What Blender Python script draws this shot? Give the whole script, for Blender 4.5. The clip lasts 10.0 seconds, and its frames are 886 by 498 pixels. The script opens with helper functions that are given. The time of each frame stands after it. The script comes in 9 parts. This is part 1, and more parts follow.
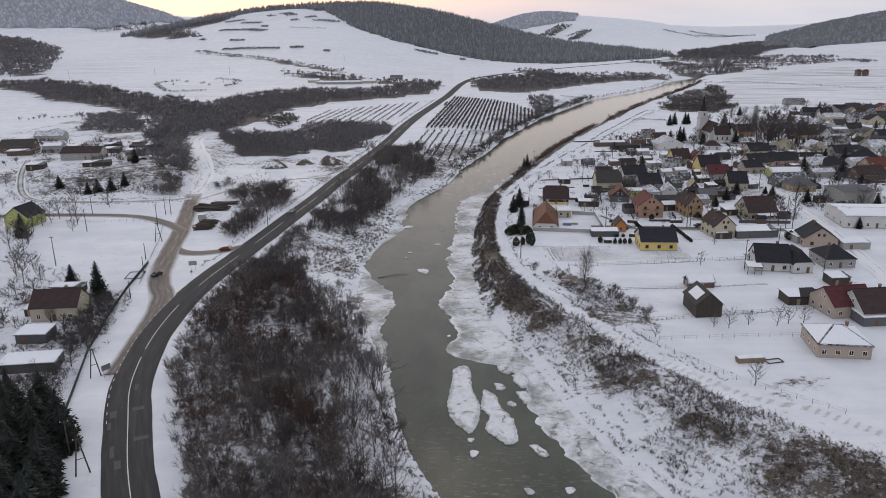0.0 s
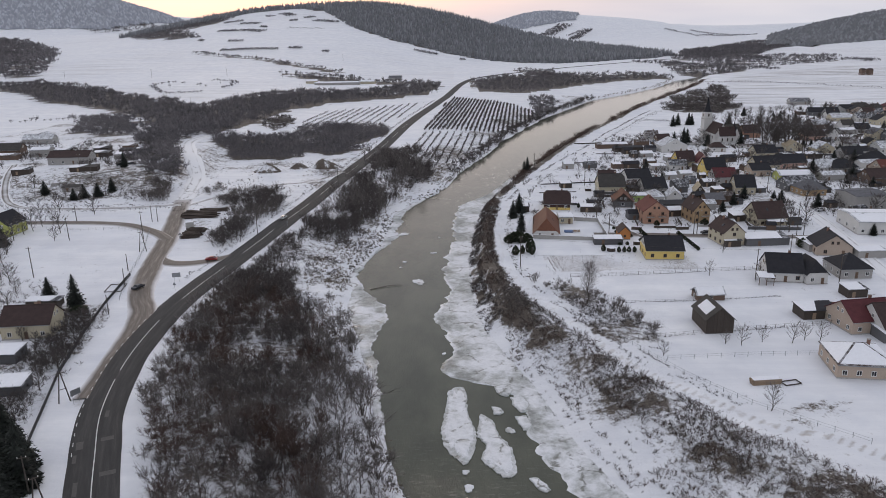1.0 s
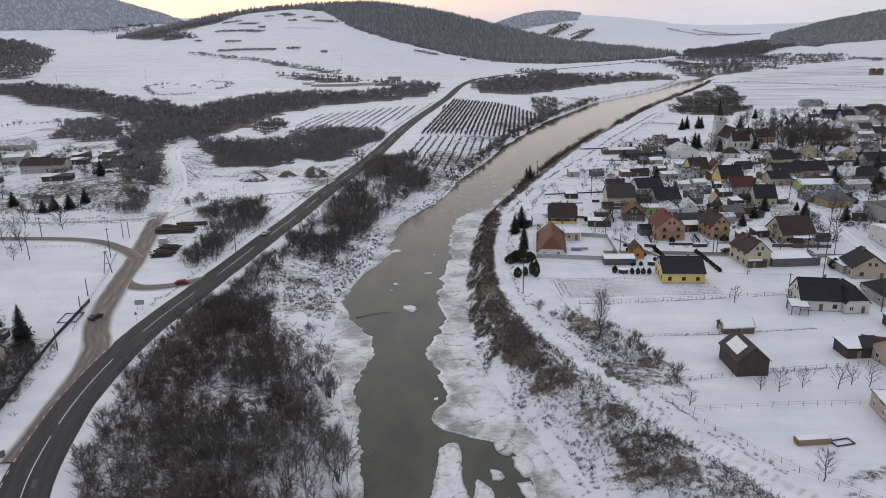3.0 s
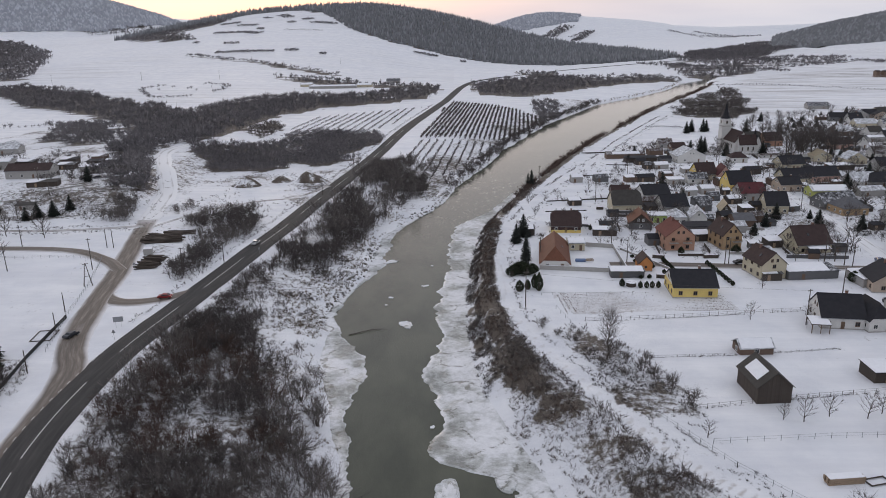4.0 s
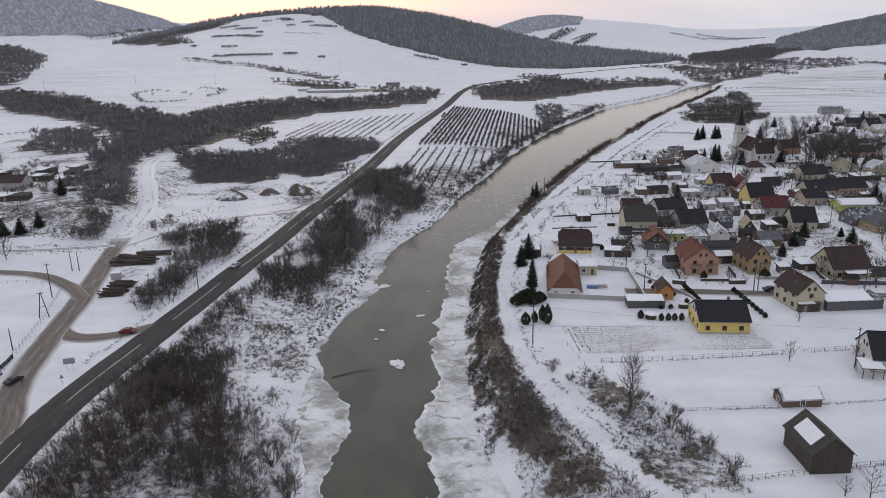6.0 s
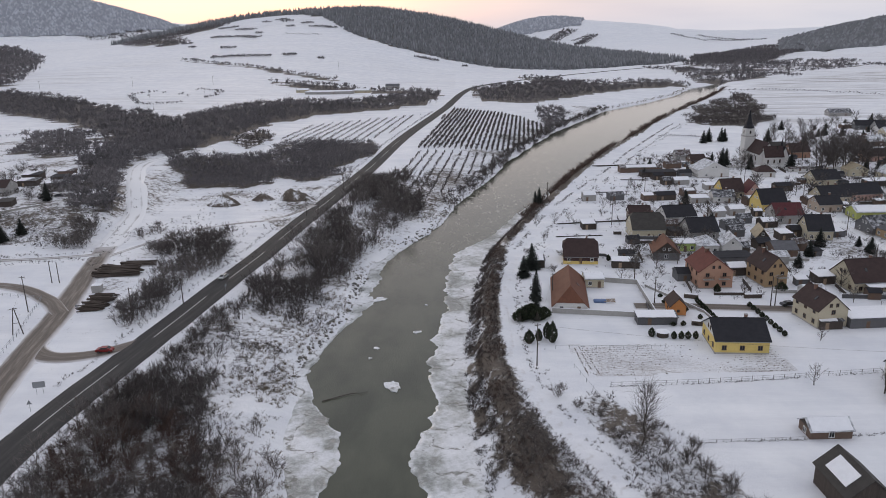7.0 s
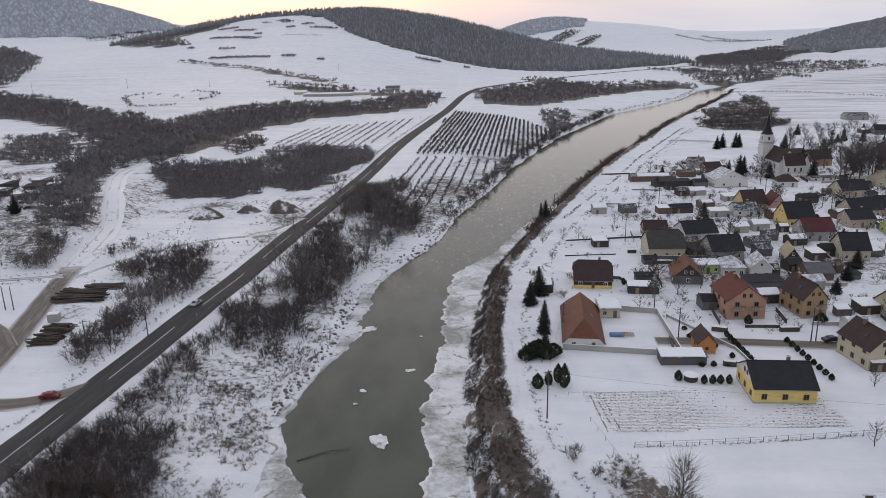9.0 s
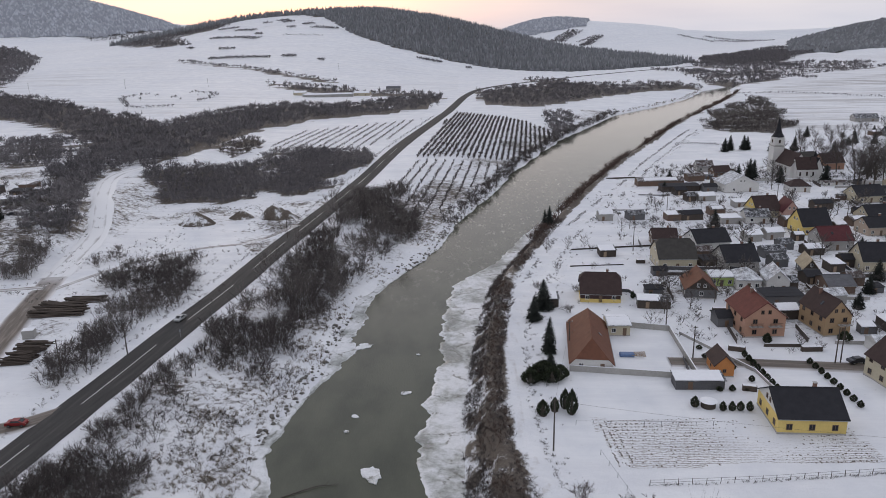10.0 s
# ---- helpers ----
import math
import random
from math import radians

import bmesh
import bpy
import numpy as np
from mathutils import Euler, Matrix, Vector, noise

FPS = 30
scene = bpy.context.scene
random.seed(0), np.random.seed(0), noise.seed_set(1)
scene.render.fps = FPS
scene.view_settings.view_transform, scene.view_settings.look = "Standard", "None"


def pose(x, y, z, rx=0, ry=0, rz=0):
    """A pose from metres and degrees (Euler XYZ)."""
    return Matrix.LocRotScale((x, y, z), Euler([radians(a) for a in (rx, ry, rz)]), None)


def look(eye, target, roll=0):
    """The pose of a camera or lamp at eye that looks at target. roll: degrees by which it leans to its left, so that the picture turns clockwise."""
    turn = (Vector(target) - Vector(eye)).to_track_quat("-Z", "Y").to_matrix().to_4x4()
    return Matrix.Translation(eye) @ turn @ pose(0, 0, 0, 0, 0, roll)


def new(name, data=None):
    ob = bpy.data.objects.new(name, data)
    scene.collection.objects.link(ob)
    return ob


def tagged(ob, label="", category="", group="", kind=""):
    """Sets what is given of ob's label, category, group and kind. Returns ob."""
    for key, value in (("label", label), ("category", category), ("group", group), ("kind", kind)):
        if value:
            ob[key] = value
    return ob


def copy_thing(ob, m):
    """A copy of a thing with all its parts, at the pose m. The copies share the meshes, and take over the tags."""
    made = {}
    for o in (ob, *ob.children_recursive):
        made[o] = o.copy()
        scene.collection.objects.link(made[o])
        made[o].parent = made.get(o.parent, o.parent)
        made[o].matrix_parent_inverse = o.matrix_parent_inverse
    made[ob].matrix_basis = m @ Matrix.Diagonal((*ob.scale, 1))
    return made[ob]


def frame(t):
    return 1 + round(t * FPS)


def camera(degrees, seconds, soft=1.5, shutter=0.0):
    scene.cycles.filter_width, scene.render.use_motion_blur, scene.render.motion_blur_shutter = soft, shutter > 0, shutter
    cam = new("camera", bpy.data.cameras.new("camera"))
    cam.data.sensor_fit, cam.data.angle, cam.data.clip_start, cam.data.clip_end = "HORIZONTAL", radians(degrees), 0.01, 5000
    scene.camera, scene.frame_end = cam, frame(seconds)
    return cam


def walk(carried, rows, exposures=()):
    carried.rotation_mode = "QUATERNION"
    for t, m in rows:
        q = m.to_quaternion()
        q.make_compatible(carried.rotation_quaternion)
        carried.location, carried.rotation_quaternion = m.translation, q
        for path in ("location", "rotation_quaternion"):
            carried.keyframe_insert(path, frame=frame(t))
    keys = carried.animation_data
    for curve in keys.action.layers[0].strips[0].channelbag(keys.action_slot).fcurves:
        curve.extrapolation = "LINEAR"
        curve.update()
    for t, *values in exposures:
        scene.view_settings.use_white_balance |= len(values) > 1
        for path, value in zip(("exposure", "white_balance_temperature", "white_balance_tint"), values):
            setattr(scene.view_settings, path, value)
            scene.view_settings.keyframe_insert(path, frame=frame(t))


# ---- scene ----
cam = camera(62.0, 10.0, 0.9)
PATH = [
    (0, (2.566, 12.892, 79.83), (2.518, 15.378, 79.066), -0.7),
    (0.5, (3.439, 19.064, 79.678), (3.39, 21.549, 78.914), -0.8),
    (1, (4.161, 25.178, 79.565), (4.109, 27.663, 78.801), -0.9),
    (1.5, (4.718, 31.641, 79.381), (4.664, 34.125, 78.615), -0.9),
    (2, (5.264, 38.025, 79.196), (5.21, 40.509, 78.43), -0.9),
    (2.5, (5.74, 44.582, 79.073), (5.682, 47.066, 78.308), -1.0),
    (4, (6.475, 64.048, 78.324), (6.417, 66.535, 77.566), -1.0),
    (4.5, (6.726, 70.394, 78.181), (6.665, 72.882, 77.425), -1.0),
    (5, (6.895, 76.818, 78.039), (6.833, 79.306, 77.286), -1.0),
    (5.5, (7.197, 83.204, 77.905), (7.134, 85.692, 77.155), -1.1),
    (7, (7.77, 102.474, 77.236), (7.704, 104.965, 76.491), -1.1),
    (7.5, (8.081, 108.749, 77.07), (8.012, 111.24, 76.326), -1.1),
    (8, (8.389, 115.094, 76.944), (8.317, 117.585, 76.202), -1.1),
    (8.5, (8.567, 121.362, 76.723), (8.494, 123.852, 75.981), -1.1),
    (9, (8.724, 127.873, 76.545), (8.65, 130.364, 75.804), -1.1),
    (9.5, (8.96, 133.986, 76.359), (8.883, 136.477, 75.617), -1.1),
    (10, (9.216, 140.412, 76.306), (9.136, 142.903, 75.565), -1.1),
]
walk(cam, [(t, look(eye, target, roll)) for t, eye, target, roll in PATH])

# ---- light: a clouded winter evening, with the glow of the set sun ahead ----
world = bpy.data.worlds.new("evening_sky")
scene.world = world
world.use_nodes = True
wn, wl = world.node_tree.nodes, world.node_tree.links
wn.clear()
SUN_TURN = radians(-14)
sky = wn.new("ShaderNodeTexSky")
sky.sky_type = "NISHITA"
sky.sun_disc = False
sky.sun_elevation = radians(3.0)
sky.sun_rotation = SUN_TURN
sky.air_density, sky.dust_density, sky.ozone_density = 1.0, 2.2, 1.2
clouds = wn.new("ShaderNodeTexNoise")
clouds.inputs["Scale"].default_value = 2.2
clouds.inputs["Detail"].default_value = 5
spread = wn.new("ShaderNodeMapping")
spread.inputs["Scale"].default_value = (1, 1, 7)
where = wn.new("ShaderNodeTexCoord")
wl.new(where.outputs["Generated"], spread.inputs["Vector"])
wl.new(spread.outputs["Vector"], clouds.inputs["Vector"])
veil = wn.new("ShaderNodeValToRGB")
veil.color_ramp.elements[0].position, veil.color_ramp.elements[0].color = 0.35, (5.2, 5.5, 6.5, 1)
veil.color_ramp.elements[1].position, veil.color_ramp.elements[1].color = 0.68, (6.9, 6.8, 7.3, 1)
wl.new(clouds.outputs["Fac"], veil.inputs["Fac"])
both = wn.new("ShaderNodeMixRGB")
both.inputs["Fac"].default_value = 0.78
back = wn.new("ShaderNodeBackground")
back.inputs["Strength"].default_value = 0.12
wout = wn.new("ShaderNodeOutputWorld")
wl.new(sky.outputs["Color"], both.inputs["Color1"])
wl.new(veil.outputs["Color"], both.inputs["Color2"])
wl.new(both.outputs["Color"], back.inputs["Color"])
wl.new(back.outputs["Background"], wout.inputs["Surface"])

sun = new("sun", bpy.data.lights.new("sun", "SUN"))
sun.data.energy, sun.data.angle, sun.data.color = 0.6, radians(12), (1.0, 0.84, 0.70)
sun.matrix_world = look((0, 0, 0), (math.sin(radians(14)), -math.cos(radians(14)), -math.tan(radians(4.5))))
sun.location = (-300, 1200, 400)
scene.view_settings.exposure = 0.22


# ---- materials ----
def material(name, build):
    m = bpy.data.materials.new(name)
    m.use_nodes = True
    nt = m.node_tree
    build(nt.nodes, nt.links, nt.nodes["Principled BSDF"])
    return m


def coords(n, l, scale=1.0, stretch=(1, 1, 1), space="Object"):
    tc, mp = n.new("ShaderNodeTexCoord"), n.new("ShaderNodeMapping")
    mp.inputs["Scale"].default_value = [scale * s for s in stretch]
    if space == "World":
        geo = n.new("ShaderNodeNewGeometry")
        l.new(geo.outputs["Position"], mp.inputs["Vector"])
    else:
        l.new(tc.outputs[space], mp.inputs["Vector"])
    return mp.outputs["Vector"]


def noise_tex(n, l, vec, scale, detail=4, rough=0.55):
    t = n.new("ShaderNodeTexNoise")
    t.inputs["Scale"].default_value, t.inputs["Detail"].default_value, t.inputs["Roughness"].default_value = scale, detail, rough
    l.new(vec, t.inputs["Vector"])
    return t.outputs["Fac"]


def ramp(n, l, fac, *stops):
    r = n.new("ShaderNodeValToRGB")
    el = r.color_ramp.elements
    while len(el) < len(stops):
        el.new(0.5)
    for e, (p, c) in zip(el, stops):
        e.position, e.color = p, (*c, 1) if len(c) == 3 else c
    l.new(fac, r.inputs["Fac"])
    return r.outputs["Color"]


def mix(n, l, fac, a, b, kind="MIX"):
    m = n.new("ShaderNodeMixRGB")
    m.blend_type = kind
    for sock, v in (("Fac", fac), ("Color1", a), ("Color2", b)):
        if isinstance(v, (int, float)):
            m.inputs[sock].default_value = v
        elif isinstance(v, tuple):
            m.inputs[sock].default_value = (*v, 1)
        else:
            l.new(v, m.inputs[sock])
    return m.outputs["Color"]


def mathn(n, l, op, a, b=0.0, clamp=False):
    m = n.new("ShaderNodeMath")
    m.operation, m.use_clamp = op, clamp
    for i, v in enumerate((a, b)):
        if isinstance(v, (int, float)):
            m.inputs[i].default_value = v
        else:
            l.new(v, m.inputs[i])
    return m.outputs["Value"]


def bump(n, l, b, height, strength, distance):
    k = n.new("ShaderNodeBump")
    k.inputs["Strength"].default_value, k.inputs["Distance"].default_value = strength, distance
    l.new(height, k.inputs["Height"])
    l.new(k.outputs["Normal"], b.inputs["Normal"])


def surface(name, colour, rough=0.8, grain=3.0, vary=0.18, stain=0.35, relief=0.02, metal=0.0, stretch=(1, 1, 1), random_tone=0.0):
    """A plain material with grain, larger stains and fine relief."""
    def build(n, l, b):
        v = coords(n, l, 1.0, stretch)
        fine = noise_tex(n, l, v, grain, 6, 0.65)
        wide = noise_tex(n, l, v, grain / 9, 4, 0.6)
        dark = tuple(c * (1 - vary) for c in colour)
        lite = tuple(min(1, c * (1 + vary)) for c in colour)
        c = ramp(n, l, fine, (0.3, dark), (0.7, lite))
        c = mix(n, l, ramp(n, l, wide, (0.42, (0, 0, 0)), (0.7, (stain, stain, stain))), c, tuple(0.6 * k for k in colour))
        if random_tone:
            info = n.new("ShaderNodeObjectInfo")
            c = mix(n, l, mathn(n, l, "MULTIPLY", info.outputs["Random"], random_tone), c, tuple(0.35 * k for k in colour))
        l.new(c, b.inputs["Base Color"])
        b.inputs["Roughness"].default_value, b.inputs["Metallic"].default_value = rough, metal
        bump(n, l, b, fine, 0.4, relief)
    return material(name, build)


def ground_build(n, l, b):
    v = coords(n, l, 1.0, (1, 1, 1), "World")
    a_grass, a_dirt, a_rows = (n.new("ShaderNodeAttribute") for _ in range(3))
    a_grass.attribute_name, a_dirt.attribute_name, a_rows.attribute_name = "grass", "dirt", "rows"
    n1 = noise_tex(n, l, v, 0.55, 8, 0.72)
    n2 = noise_tex(n, l, v, 0.09, 5, 0.6)
    n3 = noise_tex(n, l, v, 2.4, 5, 0.7)
    n4 = noise_tex(n, l, v, 0.012, 4, 0.6)
    snow = ramp(n, l, n2, (0.3, (0.66, 0.675, 0.71)), (0.5, (0.75, 0.76, 0.78)), (0.75, (0.83, 0.83, 0.84)))
    snow = mix(n, l, ramp(n, l, n4, (0.45, (0, 0, 0)), (0.7, (0.35, 0.35, 0.35))), snow, (0.66, 0.68, 0.74))
    vs = coords(n, l, 1.0, (0.012, 0.11, 0.05), "World")
    streak = noise_tex(n, l, vs, 1.0, 6, 0.7)
    snow = mix(n, l, ramp(n, l, streak, (0.42, (0, 0, 0)), (0.70, (0.6, 0.6, 0.6))), snow, (0.60, 0.61, 0.65))
    dead = ramp(n, l, n3, (0.3, (0.060, 0.050, 0.040)), (0.5, (0.118, 0.098, 0.078)), (0.72, (0.22, 0.19, 0.155)))
    # thin snow: the dead grass shows where noise falls under the share of cover
    n5 = noise_tex(n, l, v, 0.17, 3, 0.6)
    s = mathn(n, l, "ADD", mathn(n, l, "MULTIPLY", n1, 0.55), mathn(n, l, "ADD", mathn(n, l, "MULTIPLY", n3, 0.20), mathn(n, l, "MULTIPLY", n5, 0.25)))
    edge = mathn(n, l, "SUBTRACT", mathn(n, l, "ADD", mathn(n, l, "MULTIPLY", a_grass.outputs["Fac"], 0.62), 0.17), s)
    bare = mathn(n, l, "MULTIPLY", edge, 11.0, True)
    dead = mix(n, l, mathn(n, l, "MULTIPLY", mathn(n, l, "SUBTRACT", a_grass.outputs["Fac"], 0.55), 2.6, True), dead, ramp(n, l, n3, (0.3, (0.035, 0.027, 0.021)), (0.5, (0.066, 0.049, 0.038)), (0.75, (0.105, 0.081, 0.062))))
    c = mix(n, l, bare, snow, dead)
    # single stalks and clods that poke through the snow, in loose drifts
    n6 = noise_tex(n, l, v, 1.5, 7, 0.82)
    n7 = noise_tex(n, l, v, 0.05, 3, 0.6)
    thr = mathn(n, l, "SUBTRACT", mathn(n, l, "SUBTRACT", 0.955, mathn(n, l, "MULTIPLY", a_grass.outputs["Fac"], 0.45)), mathn(n, l, "MULTIPLY", n7, 0.22))
    speck = mathn(n, l, "MULTIPLY", mathn(n, l, "SUBTRACT", n6, thr), 16.0, True)
    c = mix(n, l, mathn(n, l, "MULTIPLY", speck, 0.9), c, dead)
    # wind-blown stubble streaks on the far fields
    a_stub = n.new("ShaderNodeAttribute")
    a_stub.attribute_name = "stubble"
    band = noise_tex(n, l, coords(n, l, 1.0, (0.006, 0.075, 0.02), "World"), 1.0, 7, 0.72)
    band = mathn(n, l, "MULTIPLY", mathn(n, l, "MULTIPLY", mathn(n, l, "SUBTRACT", band, 0.46), 5.0, True), a_stub.outputs["Fac"])
    c = mix(n, l, mathn(n, l, "MULTIPLY", band, 0.75), c, (0.26, 0.24, 0.23))
    # furrows in ploughed strips
    rows = n.new("ShaderNodeTexWave")
    rows.wave_type, rows.bands_direction = "BANDS", "Y"
    rows.inputs["Scale"].default_value, rows.inputs["Distortion"].default_value, rows.inputs["Detail"].default_value = 0.55, 5.0, 4
    l.new(v, rows.inputs["Vector"])
    f = mathn(n, l, "SUBTRACT", mathn(n, l, "MULTIPLY", a_rows.outputs["Fac"], mathn(n, l, "ADD", mathn(n, l, "MULTIPLY", rows.outputs["Fac"], 0.30), n3)), 0.46)
    c = mix(n, l, mathn(n, l, "MULTIPLY", f, 5.0, True), c, (0.30, 0.27, 0.25))
    mud = ramp(n, l, n1, (0.3, (0.15, 0.12, 0.095)), (0.7, (0.40, 0.35, 0.30)))
    dirty = mathn(n, l, "SUBTRACT", mathn(n, l, "ADD", a_dirt.outputs["Fac"], mathn(n, l, "MULTIPLY", n1, 0.8)), 0.75)
    c = mix(n, l, mathn(n, l, "MULTIPLY", dirty, 2.2, True), c, mud)
    l.new(c, b.inputs["Base Color"])
    b.inputs["Roughness"].default_value = 0.75
    bump(n, l, b, mathn(n, l, "ADD", n1, mathn(n, l, "MULTIPLY", bare, -0.4)), 0.6, 0.3)


def water_build(n, l, b):
    v = coords(n, l, 1.0, (1, 0.45, 1), "World")
    w1 = noise_tex(n, l, v, 1.5, 5, 0.7)
    w2 = noise_tex(n, l, v, 0.12, 3, 0.5)
    a = n.new("ShaderNodeAttribute")
    a.attribute_name = "rough_water"
    c = ramp(n, l, w2, (0.35, (0.056, 0.060, 0.042)), (0.65, (0.087, 0.090, 0.064)))
    chop = noise_tex(n, l, coords(n, l, 1.0, (1, 0.35, 1), "World"), 0.45, 7, 0.75)
    a2 = n.new("ShaderNodeAttribute")
    a2.attribute_name = "rapids"
    # pale warm streaks: foam, with the far sky's reflection put into the colour
    foam_sheen = mathn(n, l, "MULTIPLY", mathn(n, l, "MULTIPLY", mathn(n, l, "SUBTRACT", chop, 0.55), 8.0, True), mathn(n, l, "MULTIPLY", a2.outputs["Fac"], 0.5))
    c = mix(n, l, foam_sheen, c, (0.56, 0.53, 0.47))
    # highlights on wave crests painted as lighter colour; the even sky gives the bump none
    crest = noise_tex(n, l, coords(n, l, 1.0, (0.55, 1.6, 1), "World"), 0.8, 5, 0.7)
    crest = mathn(n, l, "MULTIPLY", mathn(n, l, "SUBTRACT", crest, 0.56), 9.0, True)
    c = mix(n, l, mathn(n, l, "MULTIPLY", crest, mathn(n, l, "MULTIPLY", mathn(n, l, "SUBTRACT", a.outputs["Fac"], 0.25), 0.4, True)), c, (0.24, 0.24, 0.20))
    l.new(c, b.inputs["Base Color"])
    b.inputs["Roughness"].default_value = 0.07
    b.inputs["IOR"].default_value = 1.33
    hgt = mathn(n, l, "ADD", w1, mathn(n, l, "MULTIPLY", w2, 0.6))
    k = n.new("ShaderNodeBump")
    k.inputs["Distance"].default_value = 0.35
    l.new(mathn(n, l, "ADD", mathn(n, l, "MULTIPLY", a.outputs["Fac"], 0.42), 0.075), k.inputs["Strength"])
    l.new(hgt, k.inputs["Height"])
    l.new(k.outputs["Normal"], b.inputs["Normal"])


def ice_build(n, l, b):
    v = coords(n, l, 1.0, (1, 1, 1), "World")
    i1 = noise_tex(n, l, v, 0.22, 7, 0.66)
    i1.node.inputs["Distortion"].default_value = 1.1
    i2 = noise_tex(n, l, v, 1.6, 5, 0.65)
    a = n.new("ShaderNodeAttribute")
    a.attribute_name = "snowy"
    i3 = noise_tex(n, l, v, 0.55, 6, 0.7)
    cover = mathn(n, l, "ADD", mathn(n, l, "MULTIPLY", a.outputs["Fac"], 0.40), mathn(n, l, "ADD", mathn(n, l, "MULTIPLY", i1, 0.62), mathn(n, l, "SUBTRACT", mathn(n, l, "MULTIPLY", i3, 0.55), 0.36)))
    c = ramp(n, l, cover, (0.28, (0.19, 0.20, 0.185)), (0.39, (0.38, 0.395, 0.385)), (0.48, (0.55, 0.565, 0.57)), (0.57, (0.70, 0.71, 0.73)), (0.72, (0.80, 0.81, 0.83)))
    c = mix(n, l, 0.14, c, ramp(n, l, i2, (0.3, (0.25, 0.25, 0.24)), (0.7, (0.85, 0.85, 0.86))))
    # dark leads where plates have parted
    vw = n.new("ShaderNodeTexVoronoi")
    vw.feature = "DISTANCE_TO_EDGE"
    vw.inputs["Scale"].default_value = 0.11
    warp = n.new("ShaderNodeTexNoise")
    warp.inputs["Scale"].default_value, warp.inputs["Detail"].default_value = 0.5, 4
    l.new(v, warp.inputs["Vector"])
    add = n.new("ShaderNodeVectorMath")
    add.operation = "MULTIPLY_ADD"
    l.new(warp.outputs["Color"], add.inputs[0])
    add.inputs[1].default_value = (3.5, 3.5, 0)
    l.new(v, add.inputs[2])
    l.new(add.outputs["Vector"], vw.inputs["Vector"])
    lead = mathn(n, l, "MULTIPLY", mathn(n, l, "SUBTRACT", 0.045, vw.outputs["Distance"]), 36.0, True)
    lead = mathn(n, l, "MULTIPLY", lead, mathn(n, l, "MULTIPLY", mathn(n, l, "SUBTRACT", 0.50, i1), 14.0, True))
    c = mix(n, l, mathn(n, l, "MULTIPLY", lead, 0.8), c, (0.12, 0.12, 0.10))
    l.new(c, b.inputs["Base Color"])
    l.new(ramp(n, l, i1, (0.35, (0.28, 0.28, 0.28)), (0.6, (0.75, 0.75, 0.75))), b.inputs["Roughness"])
    bump(n, l, b, mathn(n, l, "ADD", i2, mathn(n, l, "MULTIPLY", i3, 2.0)), 0.6, 0.18)


def lane_coords(n, l, stretch=0.07):
    """Metres across and along a lane, drawn out along it."""
    a_s, a_r, cb = n.new("ShaderNodeAttribute"), n.new("ShaderNodeAttribute"), n.new("ShaderNodeCombineXYZ")
    a_s.attribute_name, a_r.attribute_name = "aside", "run"
    l.new(a_s.outputs["Fac"], cb.inputs["X"])
    l.new(mathn(n, l, "MULTIPLY", a_r.outputs["Fac"], stretch), cb.inputs["Y"])
    return cb.outputs["Vector"]


def road_build(n, l, b):
    v = coords(n, l, 1.0, (1, 1, 1), "World")
    vl = lane_coords(n, l)
    r1 = noise_tex(n, l, vl, 1.0, 6, 0.65)
    r2 = noise_tex(n, l, v, 6.0, 3, 0.7)
    c = ramp(n, l, r1, (0.3, (0.036, 0.035, 0.034)), (0.55, (0.058, 0.055, 0.053)), (0.72, (0.092, 0.085, 0.079)))
    a = n.new("ShaderNodeAttribute")
    a.attribute_name = "across"
    # pale salt and slush along the edges and between the wheel tracks
    g = mathn(n, l, "ADD", mathn(n, l, "MULTIPLY", a.outputs["Fac"], 0.34), mathn(n, l, "MULTIPLY", r1, 0.8))
    c = mix(n, l, mathn(n, l, "MULTIPLY", mathn(n, l, "SUBTRACT", g, 0.80), 1.6, True), c, (0.16, 0.145, 0.13))
    c = mix(n, l, 0.25, c, ramp(n, l, r2, (0.3, (0.03, 0.03, 0.03)), (0.7, (0.09, 0.09, 0.09))))
    l.new(c, b.inputs["Base Color"])
    b.inputs["Roughness"].default_value = 0.85
    b.inputs["Specular IOR Level"].default_value = 0.2
    bump(n, l, b, r2, 0.3, 0.01)


def lane_build(n, l, b, white=0.0):
    v = coords(n, l, 1.0, (1, 1, 1), "World")
    r1 = noise_tex(n, l, lane_coords(n, l), 0.9, 7, 0.7)
    r2 = noise_tex(n, l, v, 0.07, 4, 0.6)
    a = n.new("ShaderNodeAttribute")
    a.attribute_name = "across"
    c = ramp(n, l, r1, (0.3, (0.075, 0.062, 0.052)), (0.5, (0.13, 0.108, 0.090)), (0.7, (0.27, 0.232, 0.20)))
    g = mathn(n, l, "ADD", mathn(n, l, "MULTIPLY", a.outputs["Fac"], 0.8), mathn(n, l, "MULTIPLY", r2, 0.6))
    c = mix(n, l, mathn(n, l, "MULTIPLY", mathn(n, l, "SUBTRACT", g, 0.55 - white), 2.0 + 4 * white, True), c, (0.62, 0.61, 0.62) if not white else (0.76, 0.765, 0.78))
    l.new(c, b.inputs["Base Color"])
    b.inputs["Roughness"].default_value = 0.7
    bump(n, l, b, r1, 0.4, 0.05)


def twig_material(name, a, c, frost=0.0):
    def build(n, l, b):
        geo = n.new("ShaderNodeNewGeometry")
        col = ramp(n, l, geo.outputs["Random Per Island"], (0.0, a), (0.6, c), (1.0, tuple(min(1, k * 1.5 + frost) for k in c)))
        l.new(col, b.inputs["Base Color"])
        b.inputs["Roughness"].default_value = 0.85
    return material(name, build)


